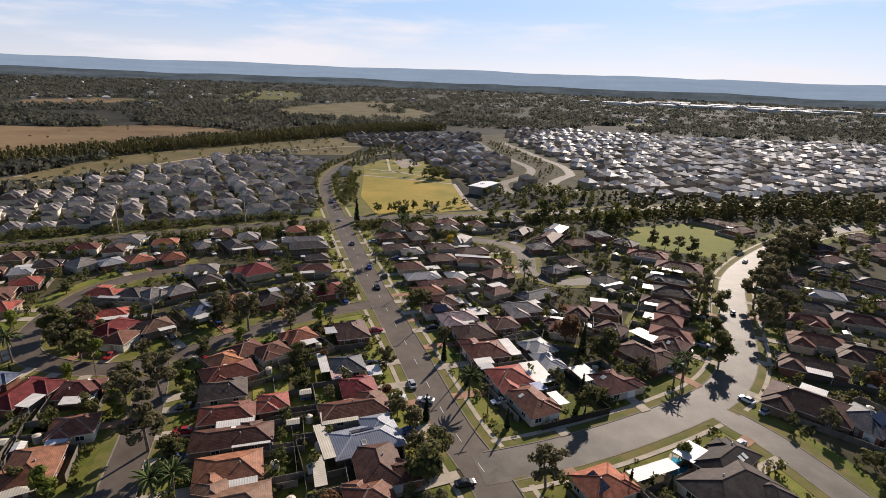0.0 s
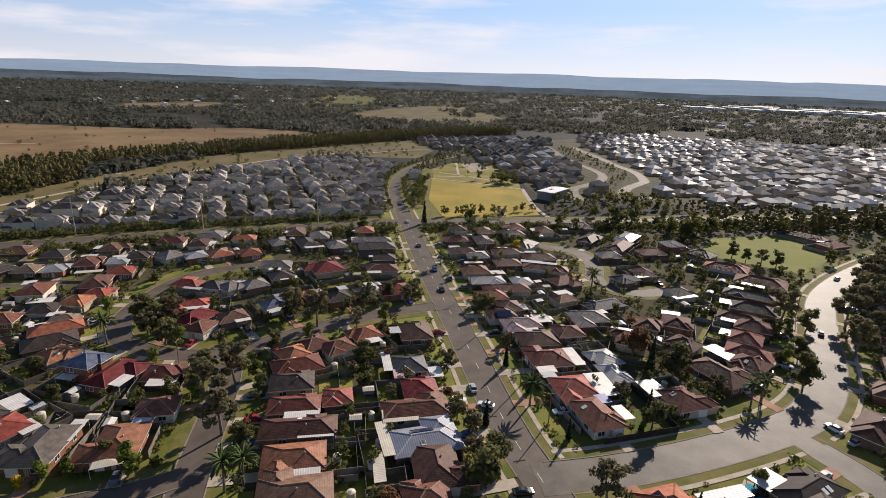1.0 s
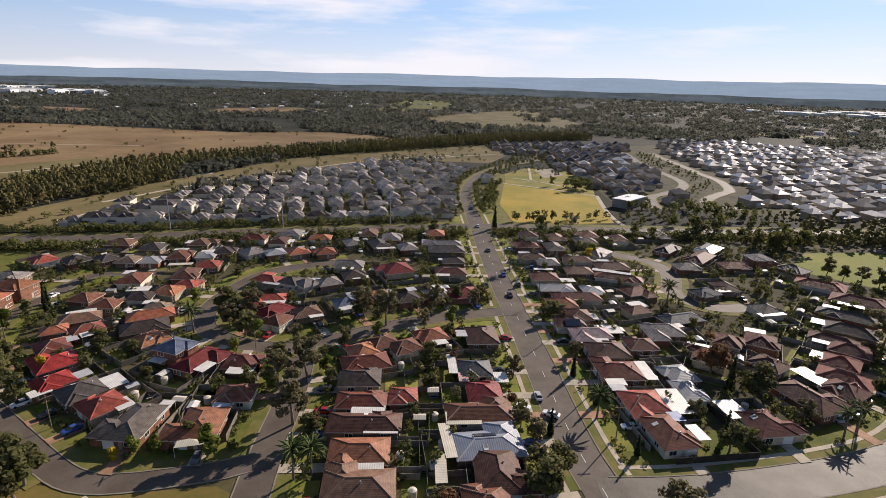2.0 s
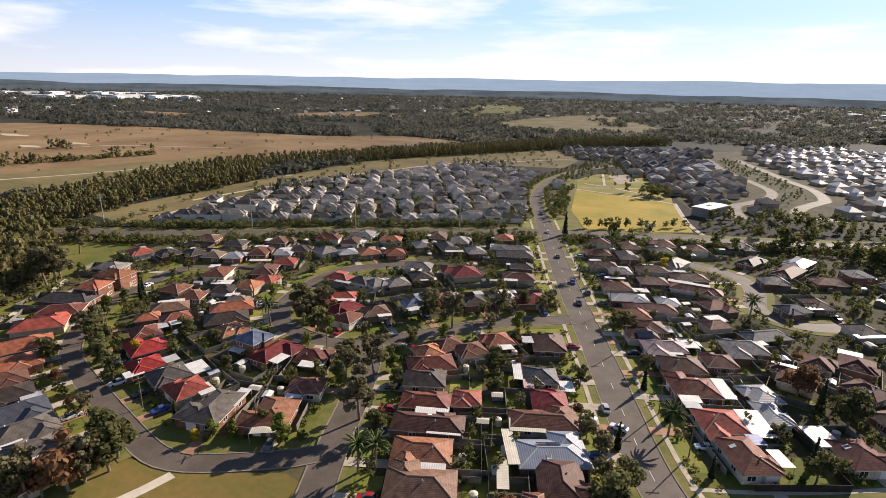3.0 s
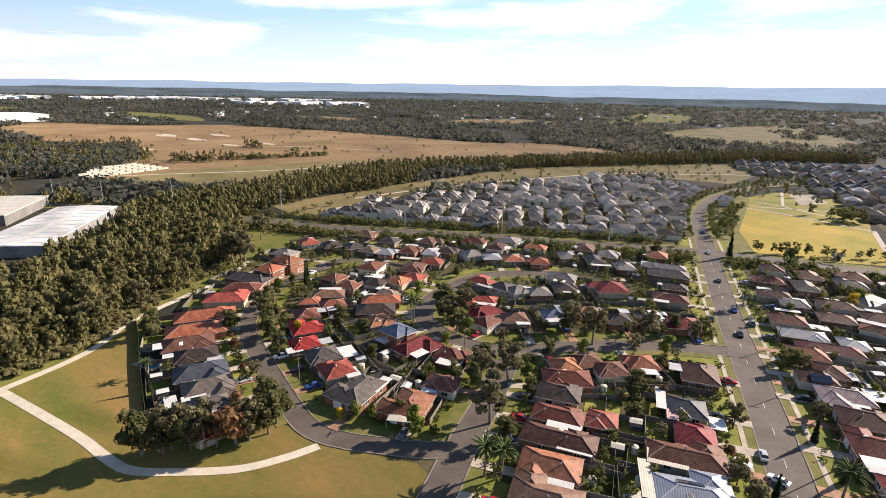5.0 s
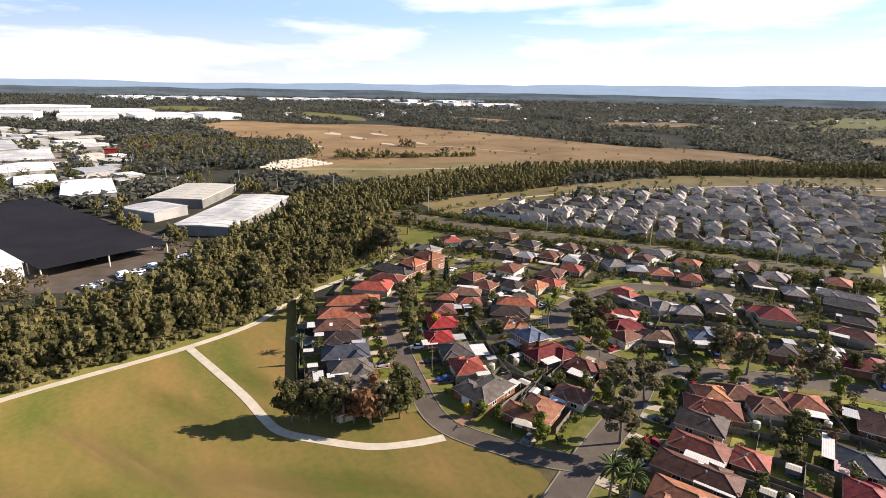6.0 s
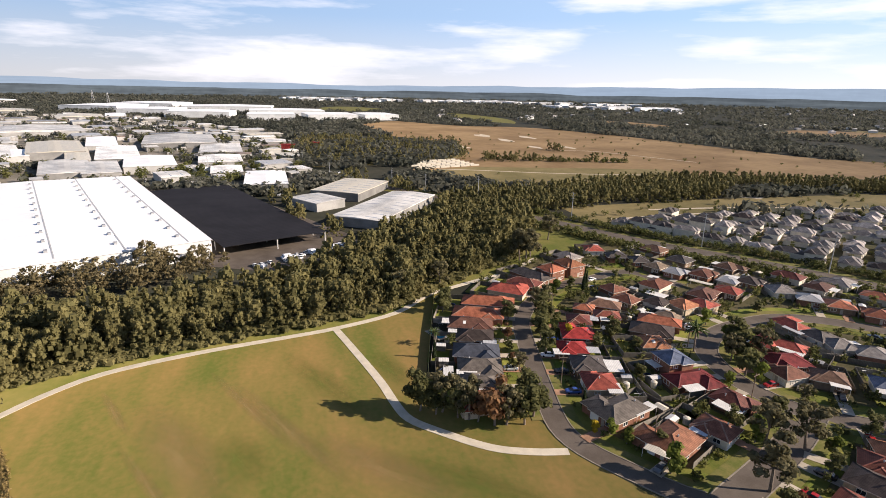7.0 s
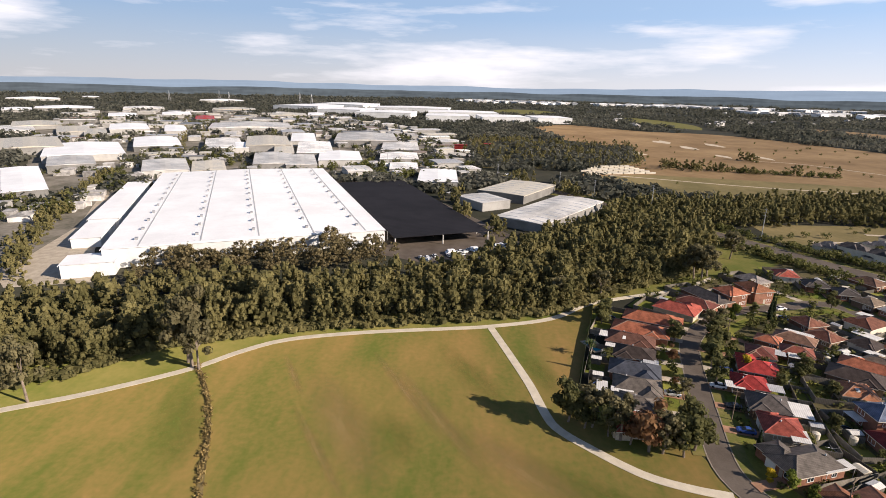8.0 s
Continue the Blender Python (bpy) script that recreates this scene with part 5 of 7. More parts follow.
field("yard", [(-240, -10), (-256, -40), (-300, -70), (-470, -130), (-490, -60), (-300, 32), (-262, 40)], 0.05, ASPHALT, "dark asphalt factory yard", False, "yard")
field("yard", [(-196, -180), (-215, -200), (-240, -202), (-294, -216), (-430, -282), (-440, -262), (-300, -200), (-250, -178), (-205, -150)], 0.05, CONCRETE, "pale concrete service road beside the warehouse", False, "yard")
factory(-349, 65, 144, 91, 33, 5.6, FACTORYROOF, "long grey sheet-roofed factory", 0.05)
factory(-421, 50, 148, 60, 38, 6.4, SHEET["cream"], "cream boxy factory with a pale roof", 0.03)
factory(-377, 21, 33, 30, 24, 6, FACTORYROOF, "small blue-grey metal factory shed", 0.04)
taken = []
factory(-400, -330, LONG-342, 130, 25, 8, WHITEROOF, "", 0.05, 0)
taken.append((-400, -330, 65))
factory(-523, -378, LONG-346, 115, 37, 7, FACTORYROOF, "", 0.05, 0)
taken.append((-523, -378, 57))
factory(-638, -506, LONG-343, 130, 59, 8, SHEET["cream"], "", 0.05, 0)
taken.append((-638, -506, 65))
factory(-598, -415, LONG-347, 130, 73, 7, WHITEROOF, "", 0.05, 3)
taken.append((-598, -415, 65))
factory(-904, -543, LONG-350, 130, 55, 8, WHITEROOF, "", 0.05, 3)
taken.append((-904, -543, 65))
factory(-830, -552, LONG-348, 112, 29, 5, SHEET["cream"], "", 0.05, 0)
taken.append((-830, -552, 56))
factory(-703, -389, LONG-352, 130, 52, 6, WHITEROOF, "", 0.05, 3)
taken.append((-703, -389, 65))
factory(-915, -471, LONG-354, 130, 32, 6, WHITEROOF, "", 0.05, 0)
taken.append((-915, -471, 65))
factory(-492, -268, LONG-353, 79, 37, 7, FACTORYROOF, "", 0.05, 0)
taken.append((-492, -268, 40))
factory(-500, -231, LONG-357, 66, 28, 6, SHEET["cream"], "", 0.05, 0)
taken.append((-500, -231, 33))
factory(-990, -370, LONG-361, 130, 136, 8, FACTORYROOF, "", 0.05, 0)
taken.append((-990, -370, 68))
factory(-702, -301, LONG-358, 126, 43, 6, FACTORYROOF, "", 0.05, 0)
taken.append((-702, -301, 63))
factory(-680, -273, LONG-360, 69, 23, 6, WHITEROOF, "", 0.05, 0)
taken.append((-680, -273, 35))
factory(-726, -251, LONG-362, 130, 53, 8, SHEET["cream"], "", 0.05, 0)
taken.append((-726, -251, 65))
factory(-799, -223, LONG-366, 129, 33, 7, WHITEROOF, "", 0.05, 0)
taken.append((-799, -223, 64))
factory(-663, -210, LONG-364, 130, 21, 7, SHEET["cream"], "", 0.05, 0)
taken.append((-663, -210, 65))
factory(-671, -174, LONG-367, 130, 40, 7, FACTORYROOF, "", 0.05, 0)
taken.append((-671, -174, 65))
factory(-559, -189, LONG-363, 94, 38, 7, FACTORYROOF, "", 0.05, 0)
taken.append((-559, -189, 47))
factory(-550, -158, LONG-365, 81, 29, 7, FACTORYROOF, "", 0.05, 0)
taken.append((-550, -158, 40))
factory(-590, -126, LONG-369, 81, 44, 7, WHITEROOF, "", 0.05, 3)
taken.append((-590, -126, 40))
factory(-826, -135, LONG-372, 130, 88, 7, FACTORYROOF, "", 0.05, 0)
taken.append((-826, -135, 65))
factory(-724, -73, LONG-376, 100, 47, 5, FACTORYROOF, "", 0.05, 0)
taken.append((-724, -73, 50))
factory(-618, -64, LONG-375, 63, 42, 5, FACTORYROOF, "", 0.05, 0)
taken.append((-618, -64, 32))
factory(-475, -15, LONG-380, 71, 33, 6, WHITEROOF, "", 0.05, 0)
taken.append((-475, -15, 35))
factory(-536, -51, LONG-376, 48, 27, 5, FACTORYROOF, "", 0.05, 0)
taken.append((-536, -51, 24))
factory(-2157, -1657, LONG-344, 130, 170, 8, WHITEROOF, "", 0.05, 3)
taken.append((-2157, -1657, 85))
factory(-1392, -1118, LONG-343, 130, 61, 7, WHITEROOF, "", 0.05, 3)
taken.append((-1392, -1118, 65))
factory(-1499, -1069, LONG-346, 130, 134, 8, WHITEROOF, "", 0.05, 3)
taken.append((-1499, -1069, 67))
factory(-2500, -1653, LONG-348, 130, 63, 9, WHITEROOF, "", 0.05, 3)
taken.append((-2500, -1653, 65))
factory(-1599, -907, LONG-352, 130, 104, 7, FACTORYROOF, "", 0.05, 0)
taken.append((-1599, -907, 65))
factory(-1262, -768, LONG-350, 130, 57, 6, WHITEROOF, "", 0.05, 3)
taken.append((-1262, -768, 65))
factory(-1361, -692, LONG-354, 130, 63, 6, WHITEROOF, "", 0.05, 3)
taken.append((-1361, -692, 65))
factory(-2392, -1010, LONG-358, 130, 174, 9, WHITEROOF, "", 0.05, 3)
taken.append((-2392, -1010, 87))
factory(-1647, -661, LONG-360, 130, 119, 7, SHEET["cream"], "", 0.05, 0)
taken.append((-1647, -661, 65))
factory(-1225, -560, LONG-357, 130, 38, 6, ROOF["brightred"], "", 0.05, 0)
taken.append((-1225, -560, 65))
factory(-1427, -437, LONG-364, 130, 97, 6, SHEET["cream"], "", 0.05, 0)
taken.append((-1427, -437, 65))
factory(-946, -731, LONG-344, 130, 69, 6, SHEET["cream"], "", 0.05, 0)
taken.append((-946, -731, 65))
factory(-856, -695, LONG-342, 127, 43, 5, FACTORYROOF, "", 0.05, 0)
taken.append((-856, -695, 64))
factory(-863, -609, LONG-346, 130, 44, 5, SHEET["cream"], "", 0.05, 0)
taken.append((-863, -609, 65))
factory(-1486, -375, LONG-367, 130, 42, 6, WHITEROOF, "", 0.05, 3)
taken.append((-1486, -375, 65))
for x, y, lx in ((-741, 8, 17), (-766, 46, 11)):
    factory(x, y, 82, lx, 8, 7, ROOF["brightred"], "small red-clad shed at the edge of the wood", 0.05, 0, ROOF["brightred"])
    taken.append((x, y, 9))
INDUSTRY = [(-480, -130), (-470, 0), (-560, 20), (-700, 20), (-900, 0), (-1150, -120), (-1600, -380), (-1500, -1000), (-900, -700), (-520, -420), (-300, -330), (-220, -200)]
ind = random.Random(9)
taken += [(-350, -137, 130), (-355, -37, 70), (-349, 65, 48), (-421, 48, 40), (-377, 21, 22)]
for i in range(2600):
    w = radians(ind.uniform(158, 232))
    r = 420 * (4.2 ** ind.random())
    x, y = r * math.cos(w), r * math.sin(w)
    lx, ly = (ind.uniform(22, 62), ind.uniform(16, 38)) if i < 700 else (ind.uniform(10, 26), ind.uniform(8, 16))
    if not inside(INDUSTRY, x, y) or any((x - a) ** 2 + (y - b) ** 2 < (c_ + lx * 0.62) ** 2 for a, b, c_ in taken):
        continue
    taken.append((x, y, lx * 0.62))
    factory(x, y, LONG + ind.choice([0, 90]), lx, ly, ind.uniform(4, 7), ind.choice([FACTORYROOF, FACTORYROOF, FACTORYROOF, SHEET["white"], SHEET["cream"], SHEET["silver"], SHEET["brown"], SHEET["dark"]]), "", 0.05, ind.choice([0, 0, 3]))
field("industrial_ground", INDUSTRY, 0.03, surf("worn_yard", (0.09, 0.085, 0.06), (0.27, 0.24, 0.2), scale=0.03, fine=0.4, rough=0.9), "worn grey yards and streets among factories", False, "yard")
for x, y, lx, ly in ((-1440, 240, 110, 90), (-1430, 120, 120, 120), (-1425, -20, 110, 110), (-1540, -190, 130, 150), (-1680, -330, 150, 130), (-1900, -500, 200, 160), (-1640, 20, 130, 200), (-1900, -150, 160, 260), (-2150, -420, 200, 200)):
    factory(x, y, 170 + (y + 400) * 0.03, lx, ly, 14, WHITEROOF, "vast white distribution warehouse far off", 0.02, 0, WHITEWALL)
    taken.append((x, y, ly * 0.6))
far = random.Random(21)
FAR_SPOTS = [(-3300, 700, 700, 160, 70), (-3000, 1500, 500, 120, 35), (1500, 2600, 700, 120, 40), (900, 2500, 500, 90, 25), (-2300, 1500, 300, 120, 25), (2300, 2300, 400, 120, 25)]
sheds = Geo()
for fx, fy, sa, sb, n in FAR_SPOTS:
    for i in range(n):
        w = math.atan2(fy, fx)
        u, v = far.uniform(-sa, sa), far.uniform(-sb, sb)
        m = pose(fx - u * math.sin(w) + v * math.cos(w), fy + u * math.cos(w) + v * math.sin(w), 0, 0, 0, far.uniform(0, 180))
        lx, ly, h = far.uniform(40, 130), far.uniform(25, 50), far.uniform(8, 14)
        sub = Geo().box(-lx / 2, -ly / 2, 0, lx / 2, ly / 2, h)
        sub.poly((-lx / 2 - 1, -ly / 2 - 1, h + 0.1), (lx / 2 + 1, -ly / 2 - 1, h + 0.1), (lx / 2 + 1, 0, h + 2), (-lx / 2 - 1, 0, h + 2))
        sub.poly((lx / 2 + 1, ly / 2 + 1, h + 0.1), (-lx / 2 - 1, ly / 2 + 1, h + 0.1), (-lx / 2 - 1, 0, h + 2), (lx / 2 + 1, 0, h + 2))
        k = len(sheds.v)
        sheds.v += [tuple(m @ Vector(p)) for p in sub.v]
        sheds.f += [tuple(k + q for q in f) for f in sub.f]
tagged(new("far_factories", sheds.mesh("far_factories", surf("far_white_shed", (0.5, 0.5, 0.5), (0.82, 0.82, 0.8), scale=0.004, fine=0.05, island=0.3))), "white far-off factory sheds on the plain", "factories", kind="stuff")

# ---- trees ----
def leaves(rng, blobs, n, size, slim=0.7, toss=0.34):
    """Small leaf cards gathered in clumps: blobs of (x, y, z, r, rz)."""
    b = np.array(blobs, float)
    vol = b[:, 3] ** 2
    k = rng.choice(len(b), n, p=vol / vol.sum())
    d = rng.normal(size=(n, 3))
    d /= np.linalg.norm(d, axis=1)[:, None]
    d *= (rng.random(n) ** 0.35)[:, None]
    c = b[k, :3] + d * np.stack([b[k, 3], b[k, 3], b[k, 4]], 1)
    face = d / (np.linalg.norm(d, axis=1)[:, None] + 1e-6) + rng.normal(size=(n, 3)) * toss + (0, 0, 0.2)
    u = np.cross(face, rng.normal(size=(n, 3)))
    u /= np.linalg.norm(u, axis=1)[:, None] + 1e-9
    t = np.cross(face, u)
    t /= np.linalg.norm(t, axis=1)[:, None] + 1e-9
    sz = size * rng.uniform(0.6, 1.35, n)[:, None]
    v = np.stack([c - u * sz, c + t * sz * slim, c + u * sz, c - t * sz * slim], 1).reshape(-1, 3)
    return v, np.arange(4 * n).reshape(n, 4)


def cores(rng, blobs, k=0.72, div=2):
    """A lumpy closed body inside each clump, so that no light falls straight through the crown."""
    vs, fs, n = [], [], 0
    lin = np.linspace(-1, 1, div + 1)
    gu, gv = [a.ravel() for a in np.meshgrid(lin, lin, indexing="ij")]
    one = np.ones_like(gu)
    cell = np.array([(i * (div + 1) + j, (i + 1) * (div + 1) + j, (i + 1) * (div + 1) + j + 1, i * (div + 1) + j + 1) for i in range(div) for j in range(div)])
    for x, y, z, r, rz in blobs:
        spin = rng.uniform(0, 6.28)
        c, s_ = math.cos(spin), math.sin(spin)
        for ax in range(3):
            for sg in (-1, 1):
                p = np.roll(np.stack([gu * sg, gv, one * sg], 1), ax, axis=1)
                p = p / np.linalg.norm(p, axis=1)[:, None]
                wob = 1 + 0.22 * np.sin(p[:, 0] * 5 + spin) * np.cos(p[:, 1] * 4 + p[:, 2] * 3 + spin)
                p = p * wob[:, None] * (r * k, r * k, rz * k)
                vs.append(np.stack([p[:, 0] * c - p[:, 1] * s_ + x, p[:, 0] * s_ + p[:, 1] * c + y, p[:, 2] + z], 1))
                fs.append(cell + n)
                n += len(p)
    return np.concatenate(vs), np.concatenate(fs)


def crown(rng, blobs, n, size, slim=0.7, k=0.72, div=2):
    """Leaf cards round the cores of the same clumps."""
    v, f = leaves(rng, blobs, n, size, slim)
    w, q = cores(rng, blobs, k, div)
    return np.concatenate([v, w]), np.concatenate([f, q + len(v)])


def crown_blobs(rng, kind, h):
    out = []
    if kind == "cypress":
        for i in range(7):
            f = i / 6
            out.append((0, 0, h * (0.12 + 0.8 * f), h * 0.13 * (1 - 0.75 * f), h * 0.12))
    else:
        n, base, spread, rb = {"gum": (24, 0.36, 0.36, 0.1), "round": (20, 0.26, 0.28, 0.16), "lime": (12, 0.28, 0.24, 0.18), "rust": (14, 0.25, 0.3, 0.18), "yellow": (8, 0.2, 0.22, 0.2), "woods": (34, 0.05, 0.29, 0.1)}[kind]
        for i in range(n):
            w, q = rng.uniform(0, 6.28), rng.random() ** 0.6
            f = rng.random()
            rad = spread * h * q * ((1 - 0.6 * f) if kind == "woods" else (1 - 0.55 * abs(f - 0.4)))
            out.append((rad * math.cos(w), rad * math.sin(w), h * (base + (0.94 - base) * f), rb * h * rng.uniform(0.7, 1.2), rb * h * (rng.uniform(0.8, 1.3) if kind == "woods" else rng.uniform(0.55, 0.9))))
    return out


TREE_WORDS = {"gum": ("grey-green gum tree with an open crown", "tree"), "round": ("dense dark green garden tree", "tree"), "lime": ("bright yellow-green small tree", "tree"), "rust": ("rust tinted leafy tree", "tree"),
              "yellow": ("bushy shrub in yellow flower", "shrub"), "palm": ("palm with arching feathered fronds", "palm"), "cypress": ("narrow dark green cypress tree", "tree")}


def make_tree(kind, seed, h=8.0, n=1100, leaf=0.36):
    rng = np.random.default_rng(seed)
    ob = thing("palm" if kind == "palm" else "tree", pose(0, 0, 0), *TREE_WORDS[kind], "trees")
    g = Geo()
    if kind == "palm":
        g.tube((0, 0, 0), (0.2, 0, h * 0.75), 0.22, 0.16, 8)
        v, f = [], []
        for i in range(36):
            w, up = rng.uniform(0, 6.28), rng.uniform(0.1, 1.2)
            p = np.array([0.2, 0, h * 0.75])
            d = np.array([math.cos(w) * math.cos(up), math.sin(w) * math.cos(up), math.sin(up)])
            sd = np.array([-math.sin(w), math.cos(w), 0])
            for k in range(7):
                q = p + d * 0.42
                wd = 0.27 * math.sin(math.pi * (k + 1.2) / 8.4)
                m = len(v)
                v += [p, q, q + sd * wd - (0, 0, 0.22 * wd), p + sd * wd - (0, 0, 0.22 * wd), q - sd * wd - (0, 0, 0.22 * wd), p - sd * wd - (0, 0, 0.22 * wd)]
                f += [(m, m + 1, m + 2, m + 3), (m, m + 1, m + 4, m + 5)]
                p, d = q, d - np.array([0, 0, 0.2])
                d /= np.linalg.norm(d)
        V, F = np.array(v), np.array(f)
    else:
        blobs = crown_blobs(rng, kind, h)
        th = h * (0.5 if kind != "cypress" else 0.2)
        lean = rng.uniform(-0.4, 0.4, 2)
        g.tube((0, 0, 0), (*lean, th), 0.028 * h, 0.017 * h, 8)
        if kind != "cypress":
            for b in blobs[:6]:
                g.tube((lean[0] * 0.8, lean[1] * 0.8, th * 0.8), b[:3], 0.012 * h, 0.004 * h, 5)
        V, F = crown(rng, blobs, n, leaf, 0.7, 0.42 if kind == "gum" else 0.6)
    part("trunk", g, BARK, ob)
    part("crown", big_mesh("crown", V, F, LEAF[kind]), LEAF[kind], ob)
    return ob


POOL = {"gum": [make_tree("gum", s, 8, 1500, 0.27) for s in (1, 2, 3)], "round": [make_tree("round", s, 6, 1250, 0.26) for s in (4, 5, 6)], "lime": [make_tree("lime", 7, 4, 600, 0.24)],
        "rust": [make_tree("rust", 8, 6, 1000, 0.28)], "yellow": [make_tree("yellow", 9, 3, 500, 0.2)], "palm": [make_tree("palm", 10, 7)], "cypress": [make_tree("cypress", 11, 6, 700, 0.24)]}
SIZE = {"gum": 8, "round": 6, "lime": 4, "rust": 6, "yellow": 3, "palm": 7, "cypress": 6}
tr = random.Random(17)
placed_first = set()


def tree(kind, x, y, h, wide=1.0):
    ob = tr.choice(POOL[kind])
    k = h / SIZE[kind]
    m = pose(x, y, 0, 0, 0, tr.uniform(0, 360)) @ Matrix.Diagonal((k * wide, k * wide, k, 1))
    if id(ob) in placed_first:
        copy_thing(ob, m)
    else:
        placed_first.add(id(ob))
        ob.matrix_basis = m


# street and park trees
for kind, x, y, h in (("gum", 17, 93, 11), ("round", -6, 100, 8.5), ("round", -8, 91, 8), ("palm", 0, 124, 9), ("cypress", -10, 113, 7.5), ("round", 81, 171, 8), ("round", 92, 194, 7), ("gum", 86, 200, 11), ("round", 76, 154, 8),
                      ("round", 92, 281, 6.5), ("round", 97, 276, 7), ("gum", 103, 273, 6.5), ("round", 109, 271, 6.5), ("gum", 108, 202, 12), ("gum", 100, 178, 11), ("gum", 113, 192, 12), ("gum", 119, 212, 12),
                      ("gum", 124, 224, 11), ("gum", 134, 245, 12), ("gum", 141, 252, 11), ("gum", 150, 262, 12), ("gum", 146, 258, 10), ("gum", 160, 272, 12), ("gum", 168, 281, 11), ("gum", 177, 289, 12), ("gum", 186, 298, 11), ("round", 128, 238, 7), ("round", 139, 246, 7), ("round", 155, 266, 8), ("round", 173, 284, 8), ("gum", -82, 106, 9), ("gum", -78, 114, 10)):
    tree(kind, x, y, h)
for kind, x, y, h in (("gum", -69, 94, 9.5), ("palm", -58, 78, 7.5), ("palm", -55, 80, 7), ("lime", -95, 72, 4.5), ("yellow", -97, 69, 3.2), ("lime", -91, 74, 4), ("round", -117, 29.5, 8.5), ("round", -114.5, 33, 7), ("gum", -115, 35, 9), ("round", -111.5, 38, 7.5), ("gum", -110, 40.5, 8.5), ("rust", -108.5, 42.5, 8.5), ("rust", -106, 46, 9), ("gum", -105.5, 49, 8.5), ("round", -107.5, 50.5, 7), ("round", -104.5, 53.5, 9.5), ("round", -107, 57, 9),
                      ("round", -152, 81, 6.5), ("round", -148, 79.5, 7), ("round", -138, 76, 6.5), ("round", -160, 86, 8), ("gum", -168, 88.5, 8), ("round", -164, 74, 6), ("palm", -153, 43.2, 4.5), ("cypress", -144, 40.8, 5), ("round", -178, 53.5, 7), ("round", -183, 56, 6), ("round", -87, 80, 4.5), ("palm", -127, 124, 8), ("round", -127, 140, 8), ("gum", -116, 139, 8),
                      ("round", -110, 128, 7), ("round", -119, 133, 7), ("gum", -82, 156, 8), ("gum", -72, 153, 9), ("gum", -61, 169, 8)):
    tree(kind, x, y, h)
for kind, x, y, h in (("round", -56, 182, 6), ("round", -48, 186, 5.5), ("gum", -229, 108, 12), ("gum", -234, 116, 11), ("cypress", -186, 118, 6), ("cypress", -189, 121, 6), ("cypress", -192, 122, 6.5), ("yellow", -145, 88, 5), ("cypress", -70, 296, 11), ("round", -98, 270, 6),
                      ("palm", -40, 275, 9), ("palm", 20, 212, 8), ("palm", -45, 225, 6), ("cypress", -8, 143, 6), ("cypress", 30, 128, 6), ("rust", 30, 160, 9), ("round", 40, 150, 8), ("cypress", 34, 152, 9), ("palm", 58, 140, 6), ("palm", 62, 144, 6),
                      ("round", 30, 122, 6), ("lime", -12, 262, 7), ("yellow", -14, 256, 6)):
    tree(kind, x, y, h)
# small trees on the verges of the back streets
for k in ("loop", "tee", "second"):
    line, w = LINES[k]
    sd = sideways(line)
    for i in range(3, len(line) - 2, 4):
        for side in (-1, 1):
            x, y = line[i] + sd[i] * side * (w + 2.2)
            if tr.random() < 0.36 and road_gap(x, y) > 1.2 and clear_of(x, y, -0.3) and not inside(MEADOW_POLY, x, y):
                tree(tr.choice(["round", "lime", "gum", "round"]), x, y, tr.uniform(3.5, 7))
# garden trees: those near the camera singly, the rest together
far_trees = []
count = 0
for i in range(9000):
    x, y = tr.uniform(-235, 400), tr.uniform(40, 400)
    east = x > 115
    if not inside(SUBURB, x, y) or inside(GREEN_POLY, x, y) or any(inside(MEADOW_POLY, x + a, y + b) for a in (-4, 4) for b in (-4, 4)) or inside(PARK_NW, x, y) or not clear_of(x, y, 0.2) or road_gap(x, y) < (4.6 if x > -10 else 3.0):
        continue
    if tr.random() > (0.11 if east else 0.5):
        continue
    h = tr.uniform(2.0, 5.5) if not east else tr.uniform(4.5, 9)
    if x * x + y * y > 185 ** 2 or count >= 140:
        far_trees.append((x, y, h))
        continue
    kind = tr.choice(["round", "round", "gum", "gum", "lime", "gum", "round", "rust", "cypress"])
    tree(kind, x, y, h)
    count += 1

# ---- woods ----
WOOD_T = []
wr = np.random.default_rng(5)
for s in range(6):
    WOOD_T.append(crown(wr, crown_blobs(np.random.default_rng(40 + s), "woods", 12.0)[:34], 760, 0.3, 0.45, 0.7, 1))
WOOD_C = [crown(wr, crown_blobs(np.random.default_rng(40 + s), "woods", 12.0)[:12], 100, 0.6, 0.5, 0.95, 1) for s in range(6)]
WOOD_D = [crown(wr, crown_blobs(np.random.default_rng(40 + s), "woods", 12.0)[:20], 200, 0.5, 0.45, 0.8, 1) for s in range(6)]
GUM_T = [leaves(wr, crown_blobs(np.random.default_rng(60 + s), "gum", 12.0), 420, 0.5) for s in range(4)]


def scatter(name, places, heights, templates, h0, material, label):
    vs, fs, k = [], [], 0
    for i, ((x, y), h) in enumerate(zip(places, heights)):
        v, f = templates[i % len(templates)]
        w = wr.uniform(0, 6.28)
        c, s_ = math.cos(w), math.sin(w)
        q = v * (h / h0)
        vs.append(np.stack([q[:, 0] * c - q[:, 1] * s_ + x, q[:, 0] * s_ + q[:, 1] * c + y, q[:, 2]], 1))
        fs.append(f + k)
        k += len(v)
    ob = new(name, big_mesh(name, np.concatenate(vs), np.concatenate(fs), material))
    return tagged(ob, label, "trees", kind="stuff")


